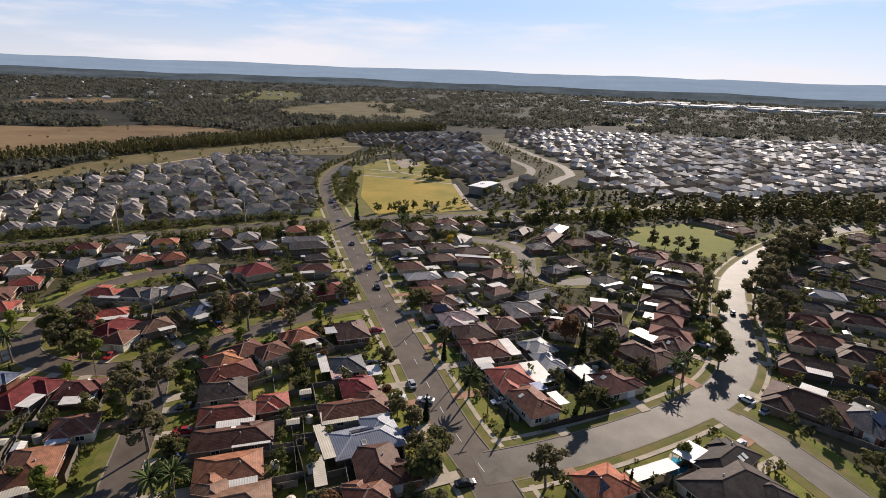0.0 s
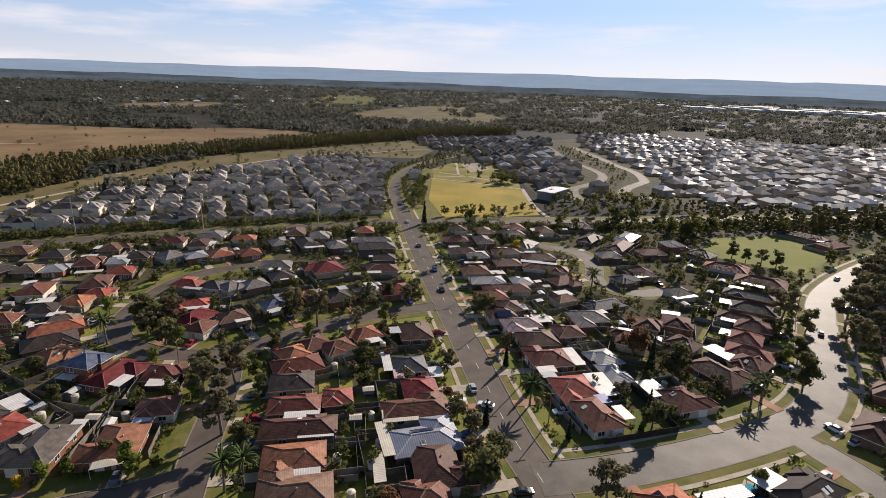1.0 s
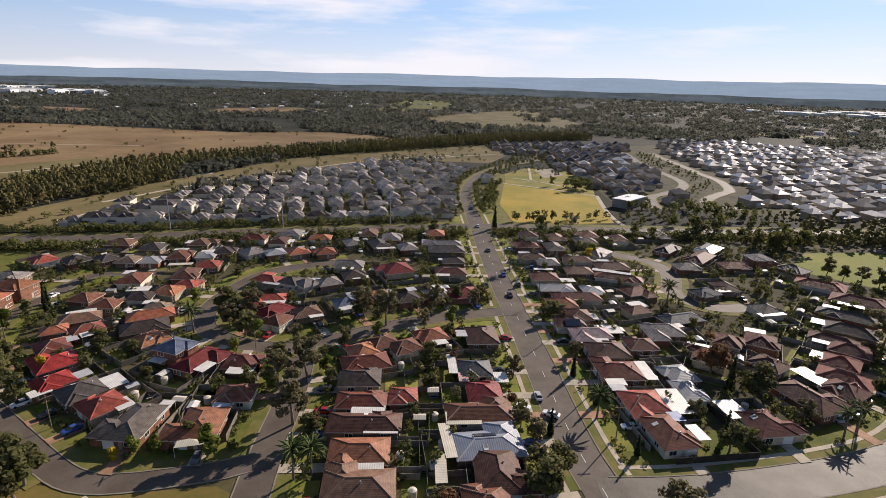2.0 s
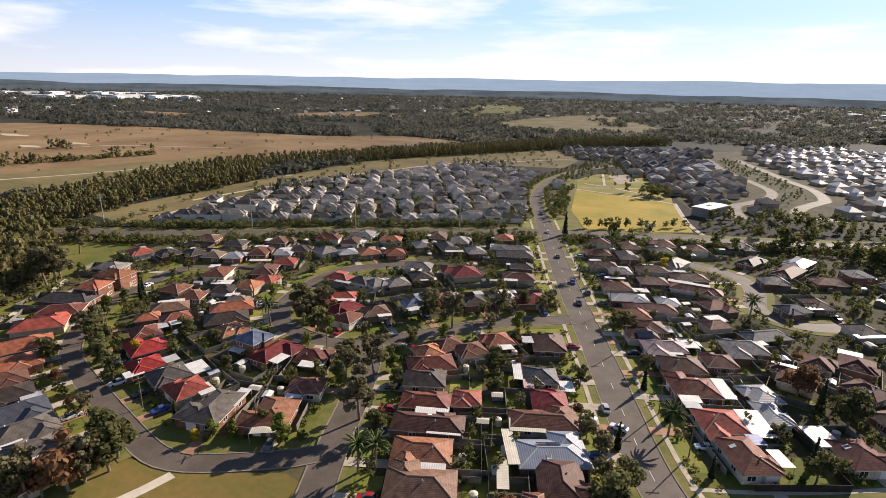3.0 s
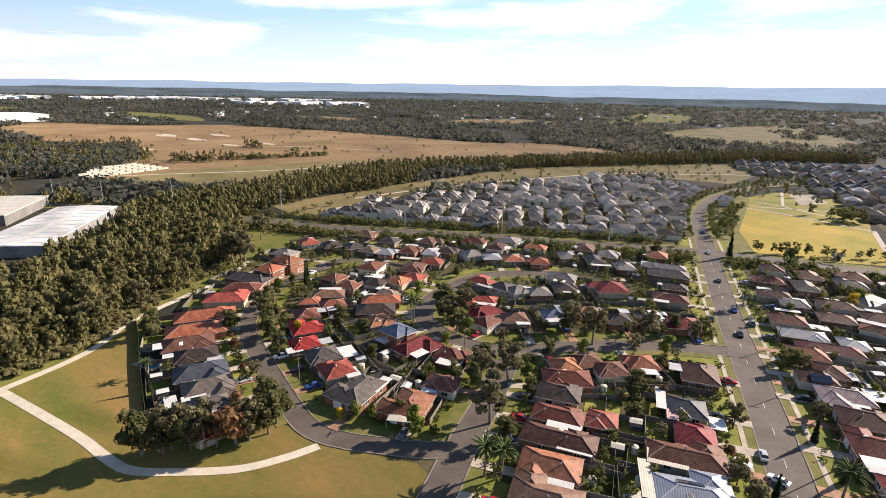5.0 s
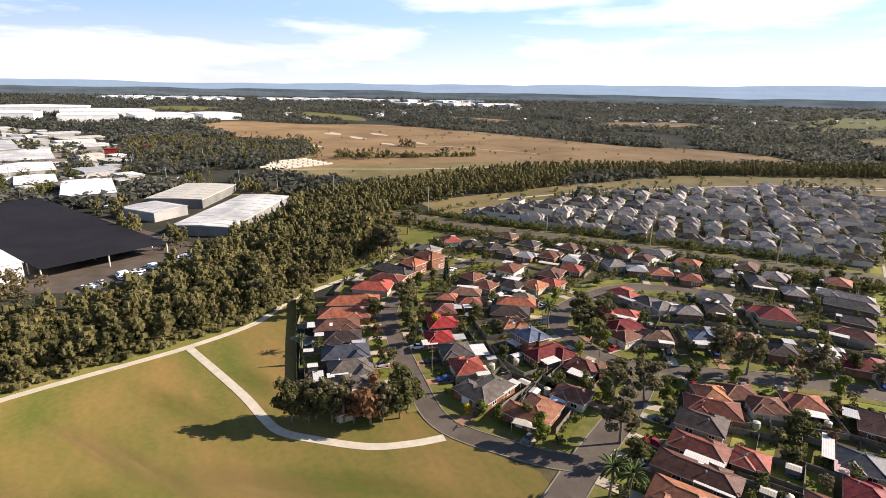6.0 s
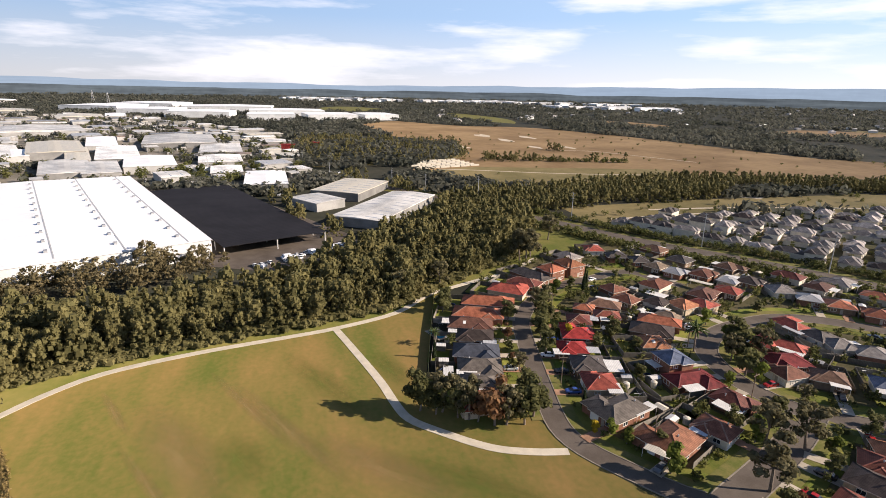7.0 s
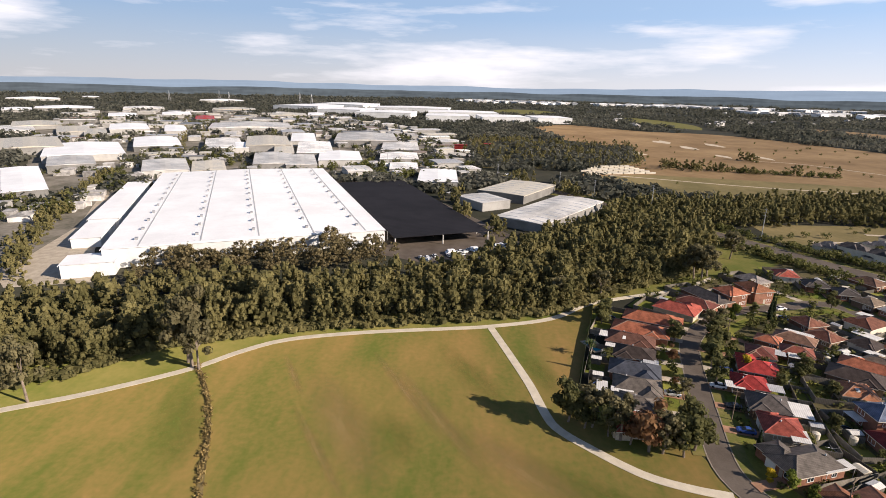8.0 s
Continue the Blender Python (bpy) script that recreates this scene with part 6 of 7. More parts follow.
FOREST = [(-96, -170), (-120, -130), (-134, -107), (-150, -93), (-158, -72), (-166, -50), (-172, -20), (-179, 10), (-187, 36), (-207, 64), (-225, 90), (-238, 110), (-266, 132), (-294, 147), (-318, 150), (-322, 128), (-324, 90), (-306, 66), (-283, 43), (-248, 20), (-224, 0), (-214, -36), (-205, -60), (-203, -82), (-198, -105), (-192, -122), (-184, -140), (-176, -162), (-130, -230)]
pts, hs = [], []
fr_ = random.Random(4)
grid = 4.7
for i in range(-75, 0):
    for j in range(-55, 35):
        x, y = i * grid + fr_.uniform(-2.2, 2.2), j * grid + fr_.uniform(-2.2, 2.2)
        if inside(FOREST, x, y):
            pts.append((x, y))
            hs.append(fr_.uniform(8, 13) if fr_.random() < 0.93 else fr_.uniform(14, 18))
PATH_FRONT = PATH_A
near_wood = [min(((PATH_FRONT - p) ** 2).sum(1)) < 38 ** 2 for p in pts]
scatter("woodland", [p for p, k in zip(pts, near_wood) if k], [h for h, k in zip(hs, near_wood) if k], WOOD_T, 12.0, WOODS, "dense olive green casuarina wood beside the path")
scatter("woodland", [p for p, k in zip(pts, near_wood) if not k], [h for h, k in zip(hs, near_wood) if not k], WOOD_D, 12.0, WOODS, "deeper part of the casuarina wood")
GT = [leaves(wr, crown_blobs(np.random.default_rng(70 + s), "round" if s % 2 else "gum", 6.0), 115, 0.5) for s in range(6)]
scatter("garden_trees", [(x, y) for x, y, h in far_trees], [h for x, y, h in far_trees], GT, 6.0, HEDGE, "mixed green garden trees between far houses")
# low shrubs in the gardens
pts, hs = [], []
for i in range(9000):
    x, y = fr_.uniform(-235, 180), fr_.uniform(40, 330)
    if inside(SUBURB, x, y) and not inside(GREEN_POLY, x, y) and not inside(MEADOW_POLY, x, y) and clear_of(x, y, -0.6) and road_gap(x, y) > 3.2 and fr_.random() < 0.6:
        pts.append((x, y))
        hs.append(fr_.uniform(0.7, 2.4))
ST = [leaves(wr, [(0, 0, 0.5, 0.9, 0.55), (0.7, 0.2, 0.45, 0.6, 0.4)], 24, 0.27) for _ in range(4)]
scatter("garden_shrubs", pts, hs, ST, 1.2, HEDGE, "low mixed shrubs in the gardens")
pts = []
edge_w = smooth_line(FOREST[1:13], 1.3)
side_w = sideways(edge_w)
for p, d in zip(edge_w, side_w):
    for k in range(2):
        pts.append(tuple(p - d * fr_.uniform(-3.5, 2.0)))
scatter("wood_edge_bushes", pts, [fr_.uniform(1.2, 3.6) for _ in pts], [crown(wr, [(0, 0, 0.5, 0.9, 0.6), (0.6, 0.2, 0.45, 0.7, 0.5), (-0.5, 0.4, 0.7, 0.6, 0.5)], 60, 0.16, 0.5, 0.75, 1) for _ in range(4)], 1.2, WOODS, "low bushes along the foot of the wood")
# taller thin gums before the warehouse
pts = [(fr_.uniform(-16, 16) - 218 - 30 * f, fr_.uniform(-6, 6) - 134 + 100 * f) for f in np.linspace(0, 1, 95)]
scatter("gum_stand", pts, [fr_.uniform(7, 11) if fr_.random() < 0.85 else fr_.uniform(13, 16) for _ in pts], GUM_T, 12.0, surf("brown_gum_leaves", (0.13, 0.105, 0.05), (0.22, 0.18, 0.095), scale=0.1, fine=1, bump=0, island=0.3, thin=0.4), "thin brownish gums before the warehouse")
# the belt of trees behind the pasture and along the reserve
BELT = [(-322, 150), (-326, 182), (-331, 208), (-349, 241), (-336, 271), (-343, 331), (-375, 385), (-352, 455), (-314, 530), (-270, 598), (-213, 705), (-150, 800), (-60, 900),
        (-90, 950), (-190, 860), (-250, 770), (-305, 650), (-343, 570), (-408, 450), (-428, 380), (-426, 290), (-400, 200), (-398, 142), (-370, 110), (-330, 90)]
pts, hs = [], []
for i in range(-83, 0):
    for j in range(16, 180):
        x, y = i * 5.3 + fr_.uniform(-2.4, 2.4), j * 5.3 + fr_.uniform(-2.4, 2.4)
        if inside(BELT, x, y):
            pts.append((x, y))
            hs.append(fr_.uniform(8, 12.5))
scatter("tree_belt", pts, hs, WOOD_C, 12.0, WOODS, "dark belt of trees beside the reserve")
# hedges along the arterial road
HT = [leaves(wr, [(0, 0, 1.4, 1.9, 1.5), (1.2, 0.4, 2.4, 1.3, 1.1), (-1, 0.5, 1.9, 1.4, 1.3)], 70, 0.46) for _ in range(4)]
art, aw_ = LINES["arterial"]
sd_ = sideways(art)
pts, hs = [], []
for i in range(len(art)):
    x, y = art[i]
    if -340 < x < 300:
        for off, pr in ((-13, 0.95), (-16, 0.95), (-20, 0.9), (12, 0.9), (15, 0.9)):
            if off > 0 and x > -100:
                continue
            q = art[i] + sd_[i] * (off + fr_.uniform(-2, 2))
            if fr_.random() < pr and road_gap(*q) > 3 and clear_of(q[0], q[1], 0.5):
                pts.append(tuple(q))
                hs.append(fr_.uniform(2.2, 5.5))
scatter("road_hedge", pts, hs, HT, 3.6, HEDGE, "dark hedge and shrubs along the main road")
# wooded east: thick trees beyond the green field
pts, hs = [], []
for i in range(2600):
    x, y = fr_.uniform(90, 420), fr_.uniform(330, 430)
    if road_gap(x, y) > 2 and 340 + (x - 90) * 0.1 < y < 385 + (x - 90) * 0.2 and len(pts) < 330:
        pts.append((x, y))
        hs.append(fr_.uniform(8, 14))
scatter("tree_belt", pts, hs, WOOD_C, 12.0, WOODS, "dark belt of trees behind the green field")


# far woods, coarser with distance
def lump(rng, n):
    v, f = leaves(rng, [(0, 0, 3.5, 7.5, 3.5), (4, 3, 4, 4.5, 3), (-4, -2, 3, 5, 3)], n, 2.1)
    return v, f


FAR_T = [lump(wr, 22) for _ in range(8)]
pts, hs = [], []
open_land = [BROWN_POLY, BELT, STRAW_POLY, EST_L, EST_M, EST_R, OVAL_POLY, GREEN_POLY, SUBURB, MEADOW_POLY, FOREST, [(-160, 300), (420, 440), (800, 900), (600, 1000), (-60, 980), (-210, 760)]]
for i in range(60000):
    w = radians(fr_.uniform(45, 235))
    r = 330 * (13.0 ** fr_.random())
    x, y = r * math.cos(w), r * math.sin(w)
    if r < 420 and y < 330:
        continue
    if any(inside(p, x, y) for p in open_land) or any(((x - a) / ra) ** 2 + ((y - b) / rb) ** 2 < 1.1 for a, b, ra, rb in FAR_FIELDS):
        continue
    if (x < -250 and any((x - a) ** 2 + (y - b) ** 2 < (c_ * 0.85 + 4) ** 2 for a, b, c_ in taken)) or (inside(INDUSTRY, x, y) and fr_.random() < 0.66):
        continue
    if (inside(BROWN_B, x, y) or inside(GREEN_B, x, y)) and noise.noise(Vector((x / 90, y / 140, 5.0))) < 0.22:
        continue
    if noise.noise(Vector((x / 160, y / 160, 2.0))) < -0.28 or road_gap(x, y) < 7:
        continue
    pts.append((x, y))
    hs.append(fr_.uniform(6, 10) * (1 + r / 5000))
    if len(pts) >= 15000:
        break
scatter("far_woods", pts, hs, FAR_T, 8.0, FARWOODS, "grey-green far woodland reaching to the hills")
# scattered bushes on the dry pasture and reserve
pts, hs = [], []
for i in range(3000):
    x, y = fr_.uniform(-1000, -150), fr_.uniform(170, 760)
    if (inside(BROWN_POLY, x, y) and fr_.random() < 0.05) or (inside(STRAW_POLY, x, y) and not inside(EST_L, x, y) and not (-378 < x < -330 and 350 < y < 430) and fr_.random() < 0.45):
        pts.append((x, y))
        hs.append(fr_.uniform(2, 4.5))
for i in range(70):
    f = fr_.random()
    pts.append((-620 + 62 * f ** 0.6 + fr_.gauss(0, 3), 236 + 160 * f + fr_.gauss(0, 3)))
    hs.append(fr_.uniform(2.5, 7))
scatter("scattered_bushes", pts, hs, HT, 3.6, HEDGE, "scattered dark bushes on dry grass")

# ---- cars ----
def paint(name, c):
    return surf(name, c, var=0.06, rough=0.25, spec=0.6, bump=0, scale=0.6)


CAR_COLOURS = {"white": (0.75, 0.75, 0.74), "black": (0.015, 0.015, 0.018), "silver": (0.4, 0.41, 0.42), "red": (0.35, 0.02, 0.02), "blue": (0.03, 0.07, 0.25), "grey": (0.12, 0.125, 0.13)}


def loft(sections):
    """Skin over cross sections, each (x, half width, z low, z high, half width high)."""
    g = Geo()
    for x, w, z0, z1, w1 in sections:
        g.v += [(x, -w, z0), (x, -w * 1.03, (z0 + z1) / 2), (x, -w1, z1), (x, w1, z1), (x, w * 1.03, (z0 + z1) / 2), (x, w, z0)]
    n = 6
    for i in range(len(sections) - 1):
        for k in range(n):
            a, b = i * n, (i + 1) * n
            g.f.append((a + k, a + (k + 1) % n, b + (k + 1) % n, b + k))
    g.f.append(tuple(range(n))[::-1])
    g.f.append(tuple(len(g.v) - n + k for k in range(n)))
    return g


WHEEL = Geo().tube((0, -0.11, 0), (0, 0.11, 0), 0.32, 0.32, 14).mesh("wheel", TYRE)


def make_car(colour, van=False):
    ob = thing("van" if van else "car", pose(0, 0, 0), ("%s delivery van parked at the kerb" if van else "%s sedan standing on the street") % colour, "van" if van else "car", "cars")
    mt = paint(colour + "_car_paint", CAR_COLOURS[colour])
    if van:
        part("body", loft([(-2.4, 0.8, 0.4, 1.9, 0.75), (-2.2, 0.9, 0.28, 2.1, 0.8), (1.2, 0.9, 0.28, 2.1, 0.8), (1.9, 0.9, 0.28, 1.2, 0.8), (2.4, 0.8, 0.35, 0.95, 0.75)]), mt, ob)
        part("windscreen", loft([(1.24, 0.7, 1.3, 2.0, 0.66), (1.86, 0.76, 1.22, 1.3, 0.74)]), GLASS, ob)
    else:
        part("body", loft([(-2.25, 0.72, 0.42, 0.86, 0.68), (-2.05, 0.86, 0.25, 0.96, 0.8), (-1.2, 0.9, 0.22, 0.98, 0.82), (0.8, 0.9, 0.22, 0.96, 0.82), (1.8, 0.87, 0.24, 0.84, 0.76), (2.2, 0.72, 0.35, 0.7, 0.66)]), mt, ob)
        part("window_band", loft([(-1.75, 0.72, 0.94, 1.0, 0.68), (-1.1, 0.76, 0.94, 1.38, 0.6), (0.25, 0.76, 0.94, 1.4, 0.6), (1.0, 0.74, 0.93, 0.98, 0.7)]), GLASS, ob)
        part("roof", loft([(-1.08, 0.58, 1.36, 1.42, 0.54), (-0.5, 0.6, 1.37, 1.46, 0.55), (0.22, 0.58, 1.38, 1.43, 0.54)]), mt, ob)
    for wx in (-1.35, 1.35):
        for wy in (-0.8, 0.8):
            part("wheel", WHEEL, TYRE, ob, m=pose(wx, wy, 0.32))
    return ob


CARS = {c: make_car(c) for c in CAR_COLOURS}
CARS["van"] = make_car("white", True)
parked = set()
pk = random.Random(8)


def car(colour, x, y, ang, z=0.1):
    m = pose(x, y, z, 0, 0, ang)
    if colour in parked:
        copy_thing(CARS[colour], m)
    else:
        parked.add(colour)
        CARS[colour].matrix_basis = m


def along(x, y):
    """The heading of the nearest street."""
    best, ang = 1e9, 0
    for line, w in LINES.values():
        d = ((line - (x, y)) ** 2).sum(1)
        i = int(d.argmin())
        if d[i] < best:
            best = d[i]
            a, b = line[max(i - 1, 0)], line[min(i + 1, len(line) - 1)]
            ang = math.degrees(math.atan2(b[1] - a[1], b[0] - a[0]))
    return ang


for colour, x, y, turn in (("silver", -15.5, 128, 0), ("van", -18.5, 120, 60), ("white", -11, 121, 60), ("black", 0.4, 92, 0), ("black", -38.5, 196.5, 180), ("blue", -46.5, 219, 180), ("black", 97, 194, 0), ("white", 131, 261, 0),
                           ("silver", 77.5, 128, 90), ("white", 75, 133, 80), ("white", 8, 123, 90), ("silver", 58, 147, 70), ("white", 61, 150, 70), ("black", -50, 203, 180), ("grey", -62, 252, 0), ("white", -80, 296, 0), ("blue", -97, 340, 180),
                           ("white", 63, 152, 70), ("red", 68, 160, 90), ("grey", -38, 210, 0), ("white", -196, 128, 0), ("white", -112, 360, 0)):
    car(colour, x, y, along(x, y) + turn)
n = 0
for hx, hy, a, b, ang in LOTS:
    if pk.random() < 0.42 and n < 55:
        c, s_ = math.cos(radians(ang)), math.sin(radians(ang))
        u, v = a + 2.6, b * 0.1 + 1.5
        x, y = hx + u * c - v * s_, hy + u * s_ + v * c
        if clear_of(x, y, 1.0) and 1.5 < road_gap(x, y) < 12:
            car(pk.choice(["white", "white", "silver", "black", "grey", "red", "blue"]), x, y, ang, 0.24)
            n += 1
# cars in the factory yards
for i in range(54):
    u, v = pk.uniform(0, 1), pk.uniform(0, 1)
    x, y = (-246 - 34 * u + 4 * v, -22 + 50 * u + 6 * v) if i < 36 else (pk.uniform(-560, -420), pk.uniform(-30, 60))
    if all((x - a) ** 2 + (y - b) ** 2 > (c_ * 0.9) ** 2 for a, b, c_ in taken[2:]):
        car(pk.choice(["white", "white", "van", "silver", "white", "grey"]), x, y, LONG + pk.choice([0, 90]))

# ---- poles ----
def power_pole(x, y, h, ang, steel=False):
    ob = thing("power_pole", pose(x, y, 0, 0, 0, ang), "tall steel transmission pole" if steel else "timber power pole with a crossarm", "pole", "power poles")
    part("pole", Geo().tube((0, 0, 0), (0, 0, h), 0.3 if steel else 0.16, 0.16 if steel else 0.11, 8), STEEL if steel else TIMBER, ob)
    for k, z in enumerate((h - 0.6, h - 2.4, h - 4.2)[:3 if steel else 1]):
        part("crossarm", Geo().box(-1.4, -0.07, -0.07, 1.4, 0.07, 0.07), STEEL if steel else TIMBER, ob, m=pose(0, 0.2 if not steel else 0, z))


for x, y in ((-300, 176), (-230, 217), (-179, 246), (-127, 276), (-372, 138)):
    power_pole(x, y, 19, 30, True)
for x, y in ((-3, 133), (-17, 166), (-52, 244), (-68, 283), (5, 118), (-27, 195), (30, 122), (60, 140), (95, 210), (-63, 150), (-98, 118), (-130, 124), (-88, 79), (-120, 72), (-165, 92)):
    power_pole(x, y, 9, along(x, y) + 90)
for x, y in ((-560, -70), (-600, 20), (-500, 40), (-640, 90), (-420, 110), (-700, -150), (-460, 90)):
    power_pole(x, y, 14, 20, True)


def pylon(x, y, h):
    ob = thing("transmission_tower", pose(x, y, 0, 0, 0, 25), "lattice steel transmission tower far off", "tower", "transmission towers")
    g = Geo()
    for a, b in ((-1, -1), (1, -1), (1, 1), (-1, 1)):
        g.tube((a * h * 0.11, b * h * 0.11, 0), (a * 0.8, b * 0.8, h), 0.5, 0.3, 4)
    for i in range(6):
        z0, z1 = h * i / 6, h * (i + 1) / 6
        w0, w1 = h * 0.11 * (1 - i / 6) + 0.8 * i / 6, h * 0.11 * (1 - (i + 1) / 6) + 0.8 * (i + 1) / 6
        for sgn in (-1, 1):
            g.tube((-w0, sgn * w0, z0), (w1, sgn * w1, z1), 0.25, 0.25, 4)
            g.tube((sgn * w0, w0, z0), (sgn * w1, -w1, z1), 0.25, 0.25, 4)
    part("lattice", g, STEEL, ob)
    for z in (0.97, 0.85, 0.73):
        part("crossarm", Geo().box(-h * 0.14, -0.4, -0.3, h * 0.14, 0.4, 0.3), STEEL, ob, m=pose(0, 0, h * z))


for x, y in ((-2160, -560), (-2300, -940), (-2240, -1160), (-2500, -700), (-2700, -1150)):
    pylon(x, y, 46)

# ---- meadow: sedge ditch, worn marks, big gums ----
DITCH = smooth_line([(-140, -76), (-124, -66), (-109, -59), (-87, -51), (-60, -40), (-40, -32)], 0.7)
ribbon("ditch", DITCH, -0.7, 0.7, 0, 0.11, surf("wet_mud", (0.08, 0.065, 0.03), (0.24, 0.18, 0.08), scale=0.4, fine=3), label="narrow muddy ditch across the meadow", category="ditch")
pts = [(p[0] + fr_.uniform(-0.8, 0.8), p[1] + fr_.uniform(-0.8, 0.8)) for p in DITCH for _ in range(2)]
scatter("sedge", pts, [fr_.uniform(0.4, 1.0) for _ in pts], ST, 1.2, surf("brown_sedge", (0.2, 0.15, 0.055), (0.36, 0.26, 0.11), scale=0.5, fine=3, bump=0, island=0.3, thin=0.3), "brown sedge tufts along the ditch")
tree("gum", -139, -77, 17, 0.75)
tree("gum", -141, -79, 14, 0.8)
tree("gum", -137, -74, 12, 0.8)
tree("gum", -118, -110, 14, 0.7)
tree("gum", -116, -116, 11, 0.8)
for x, y, h in ((-196, 41, 9), (-204, 60, 8), (-226, 110, 12), (-262, 140, 10)):
    tree("gum", x, y, h)
# fence between the park and the last houses, its face's shade painted dark
DARKFENCE = surf("shaded_park_fence", (0.05, 0.055, 0.03), var=0.3, rough=0.6, rib=("X", 0.4, 0.2))
edge = [(-196, 55), (-179, 50), (-162, 44.5), (-147, 40), (-125, 33.5)]
ob = thing("park_fence", pose(-196, 55, 0), "steel fence at the park edge, shade painted into its dark colour", "fence")
for (x0, y0), (x1, y1) in zip(edge, edge[1:]):
    run = math.hypot(x1 - x0, y1 - y0)
    k = math.ceil(run / 5.9)
    for i in range(k):
        part("fence_panel", shared("park_panel", Geo().box(0, -0.06, 0, 5.95, 0.06, 1.7), DARKFENCE), DARKFENCE, ob, m=pose(x0 + 196 + (x1 - x0) * i / k, y0 - 55 + (y1 - y0) * i / k, 0, 0, 0, math.degrees(math.atan2(y1 - y0, x1 - x0))))

# dark paling fence round the corner lot
ob = thing("paling_fence", pose(18, 112.5, 0), "dark timber paling fence round a corner garden", "fence")
for (x0, y0), (x1, y1) in (((18, 112.5), (27, 117.2)), ((27, 117.2), (36.2, 122)), ((36.2, 122), (31, 132)), ((31, 132), (26, 142))):
    part("fence_panel", Geo().box(0, -0.05, 0, math.hypot(x1 - x0, y1 - y0), 0.05, 1.9), PALING, ob, m=pose(x0 - 18, y0 - 112.5, 0, 0, 0, math.degrees(math.atan2(y1 - y0, x1 - x0))))
tagged(new("lawn", Geo().poly(*[(x, y, 0.16) for x, y in ((22, 115.6), (35, 122.3), (30, 131), (20, 126))]).mesh("lawn", LAWN)), "lush green lawn in the fenced corner garden", "lawn", kind="structure")

# ---- pools ----
for x, y, ang, lx, ly in ((-160, 46.5, 20, 7, 3.6), (47, 103, 60, 7, 3.5), (-171, 115, 40, 5, 3)):
    ob = thing("swimming_pool", pose(x, y, 0, 0, 0, ang), "small blue backyard swimming pool", "pool", "pools")
    part("coping", Geo().box(-lx / 2 - 0.8, -ly / 2 - 0.8, 0, lx / 2 + 0.8, ly / 2 + 0.8, 0.14), CONCRETE, ob)
    part("water", Geo().box(-lx / 2, -ly / 2, 0.05, lx / 2, ly / 2, 0.15), WATER, ob)

# ---- pasture: nursery rows, spoil heaps, stands of trees ----
ob = thing("timber_yard", pose(-575, 166, 0, 0, 0, 104), "rows of low stacked pale timber", "timber yard")
for i in range(6):
    for j in range(6):
        part("timber_pack", shared("timber_pack", Geo().box(-5.5, -1.2, 0, 5.5, 1.2, 1.6), SHEET["cream"]), SHEET["cream"], ob, m=pose(-32 + j * 12.5, -25 + i * 10, 0))
pts, hs = [], []
for cx, cy, n, sp in ((-692, 372, 16, 8), (-604, 240, 16, 8), (-594, 262, 14, 7), (-588, 285, 12, 7), (-575, 312, 5, 5), (-574, 360, 4, 3), (-574, 402, 2, 3), (-302, 22, 12, 7), (-345, 5, 14, 8), (-395, 0, 12, 9), (-440, 92, 16, 10), (-480, 60, 20, 14)):
    for i in range(n):
        pts.append((cx + fr_.gauss(0, sp), cy + fr_.gauss(0, sp * 0.5)))
        hs.append(fr_.uniform(6, 12))
for (x0, y0), (x1, y1) in (((-440, -292), (-292, -230)), ((-292, -230), (-200, -206))):
    for i in range(12):
        f = fr_.random()
        pts.append((x0 + (x1 - x0) * f + fr_.uniform(-4, 4), y0 + (y1 - y0) * f + fr_.uniform(-4, 4)))
        hs.append(fr_.uniform(5, 9))
WOODLOT = [(-570, 30), (-581, 118), (-606, 215), (-844, 273), (-865, 173), (-926, 14), (-700, 24)]
field("woodlot_ground", WOODLOT, 0.045, STRAW, "dry grass under thin trees", False)
for i in range(620):
    x, y = fr_.uniform(-926, -570), fr_.uniform(10, 270)
    if inside(WOODLOT, x, y):
        pts.append((x, y))
        hs.append(fr_.uniform(7, 12))
# trees along the service road, and between the factories
for (x0, y0), (x1, y1), n in (((-202, -182), (-257, -217), 40), ((-257, -217), (-350, -263), 60), ((-350, -263), (-483, -312), 50), ((-549, -285), (-1176, -575), 60), ((-549, -255), (-1176, -535), 50)):
    for i in range(n):
        f = fr_.random()
        x, y = x0 + (x1 - x0) * f + fr_.uniform(-5, 5), y0 + (y1 - y0) * f + fr_.uniform(-5, 5)
        if all((x - a) ** 2 + (y - b) ** 2 > (c_ * 0.45) ** 2 for a, b, c_ in taken):
            pts.append((x, y))
            hs.append(fr_.uniform(6, 9))
scatter("field_trees", pts, hs, WOOD_C, 12.0, WOODS, "stands of dark trees in the pasture")
# trees round the dry oval and estate road
pts, hs = [], []
for i in range(40):
    f = i / 39
    if i % 2:
        pts.append((-66 + 62 * f + fr_.uniform(-3, 3), 316 + 38 * f + fr_.uniform(-2, 2)))
        hs.append(fr_.uniform(3.5, 7))
for i in range(46):
    f = fr_.random()
    pts.append((-84 - 20 * f + fr_.uniform(-5, 5), 325 + 110 * f + fr_.uniform(-5, 5)))
    hs.append(fr_.uniform(4, 8))
for i in range(16):
    pts.append((-40 + fr_.gauss(0, 6), 452 + fr_.gauss(0, 9)))
    hs.append(fr_.uniform(7, 10))
for i in range(130):
    pts.append((fr_.uniform(0, 90), fr_.uniform(335, 425)))
    hs.append(fr_.uniform(3.5, 8))
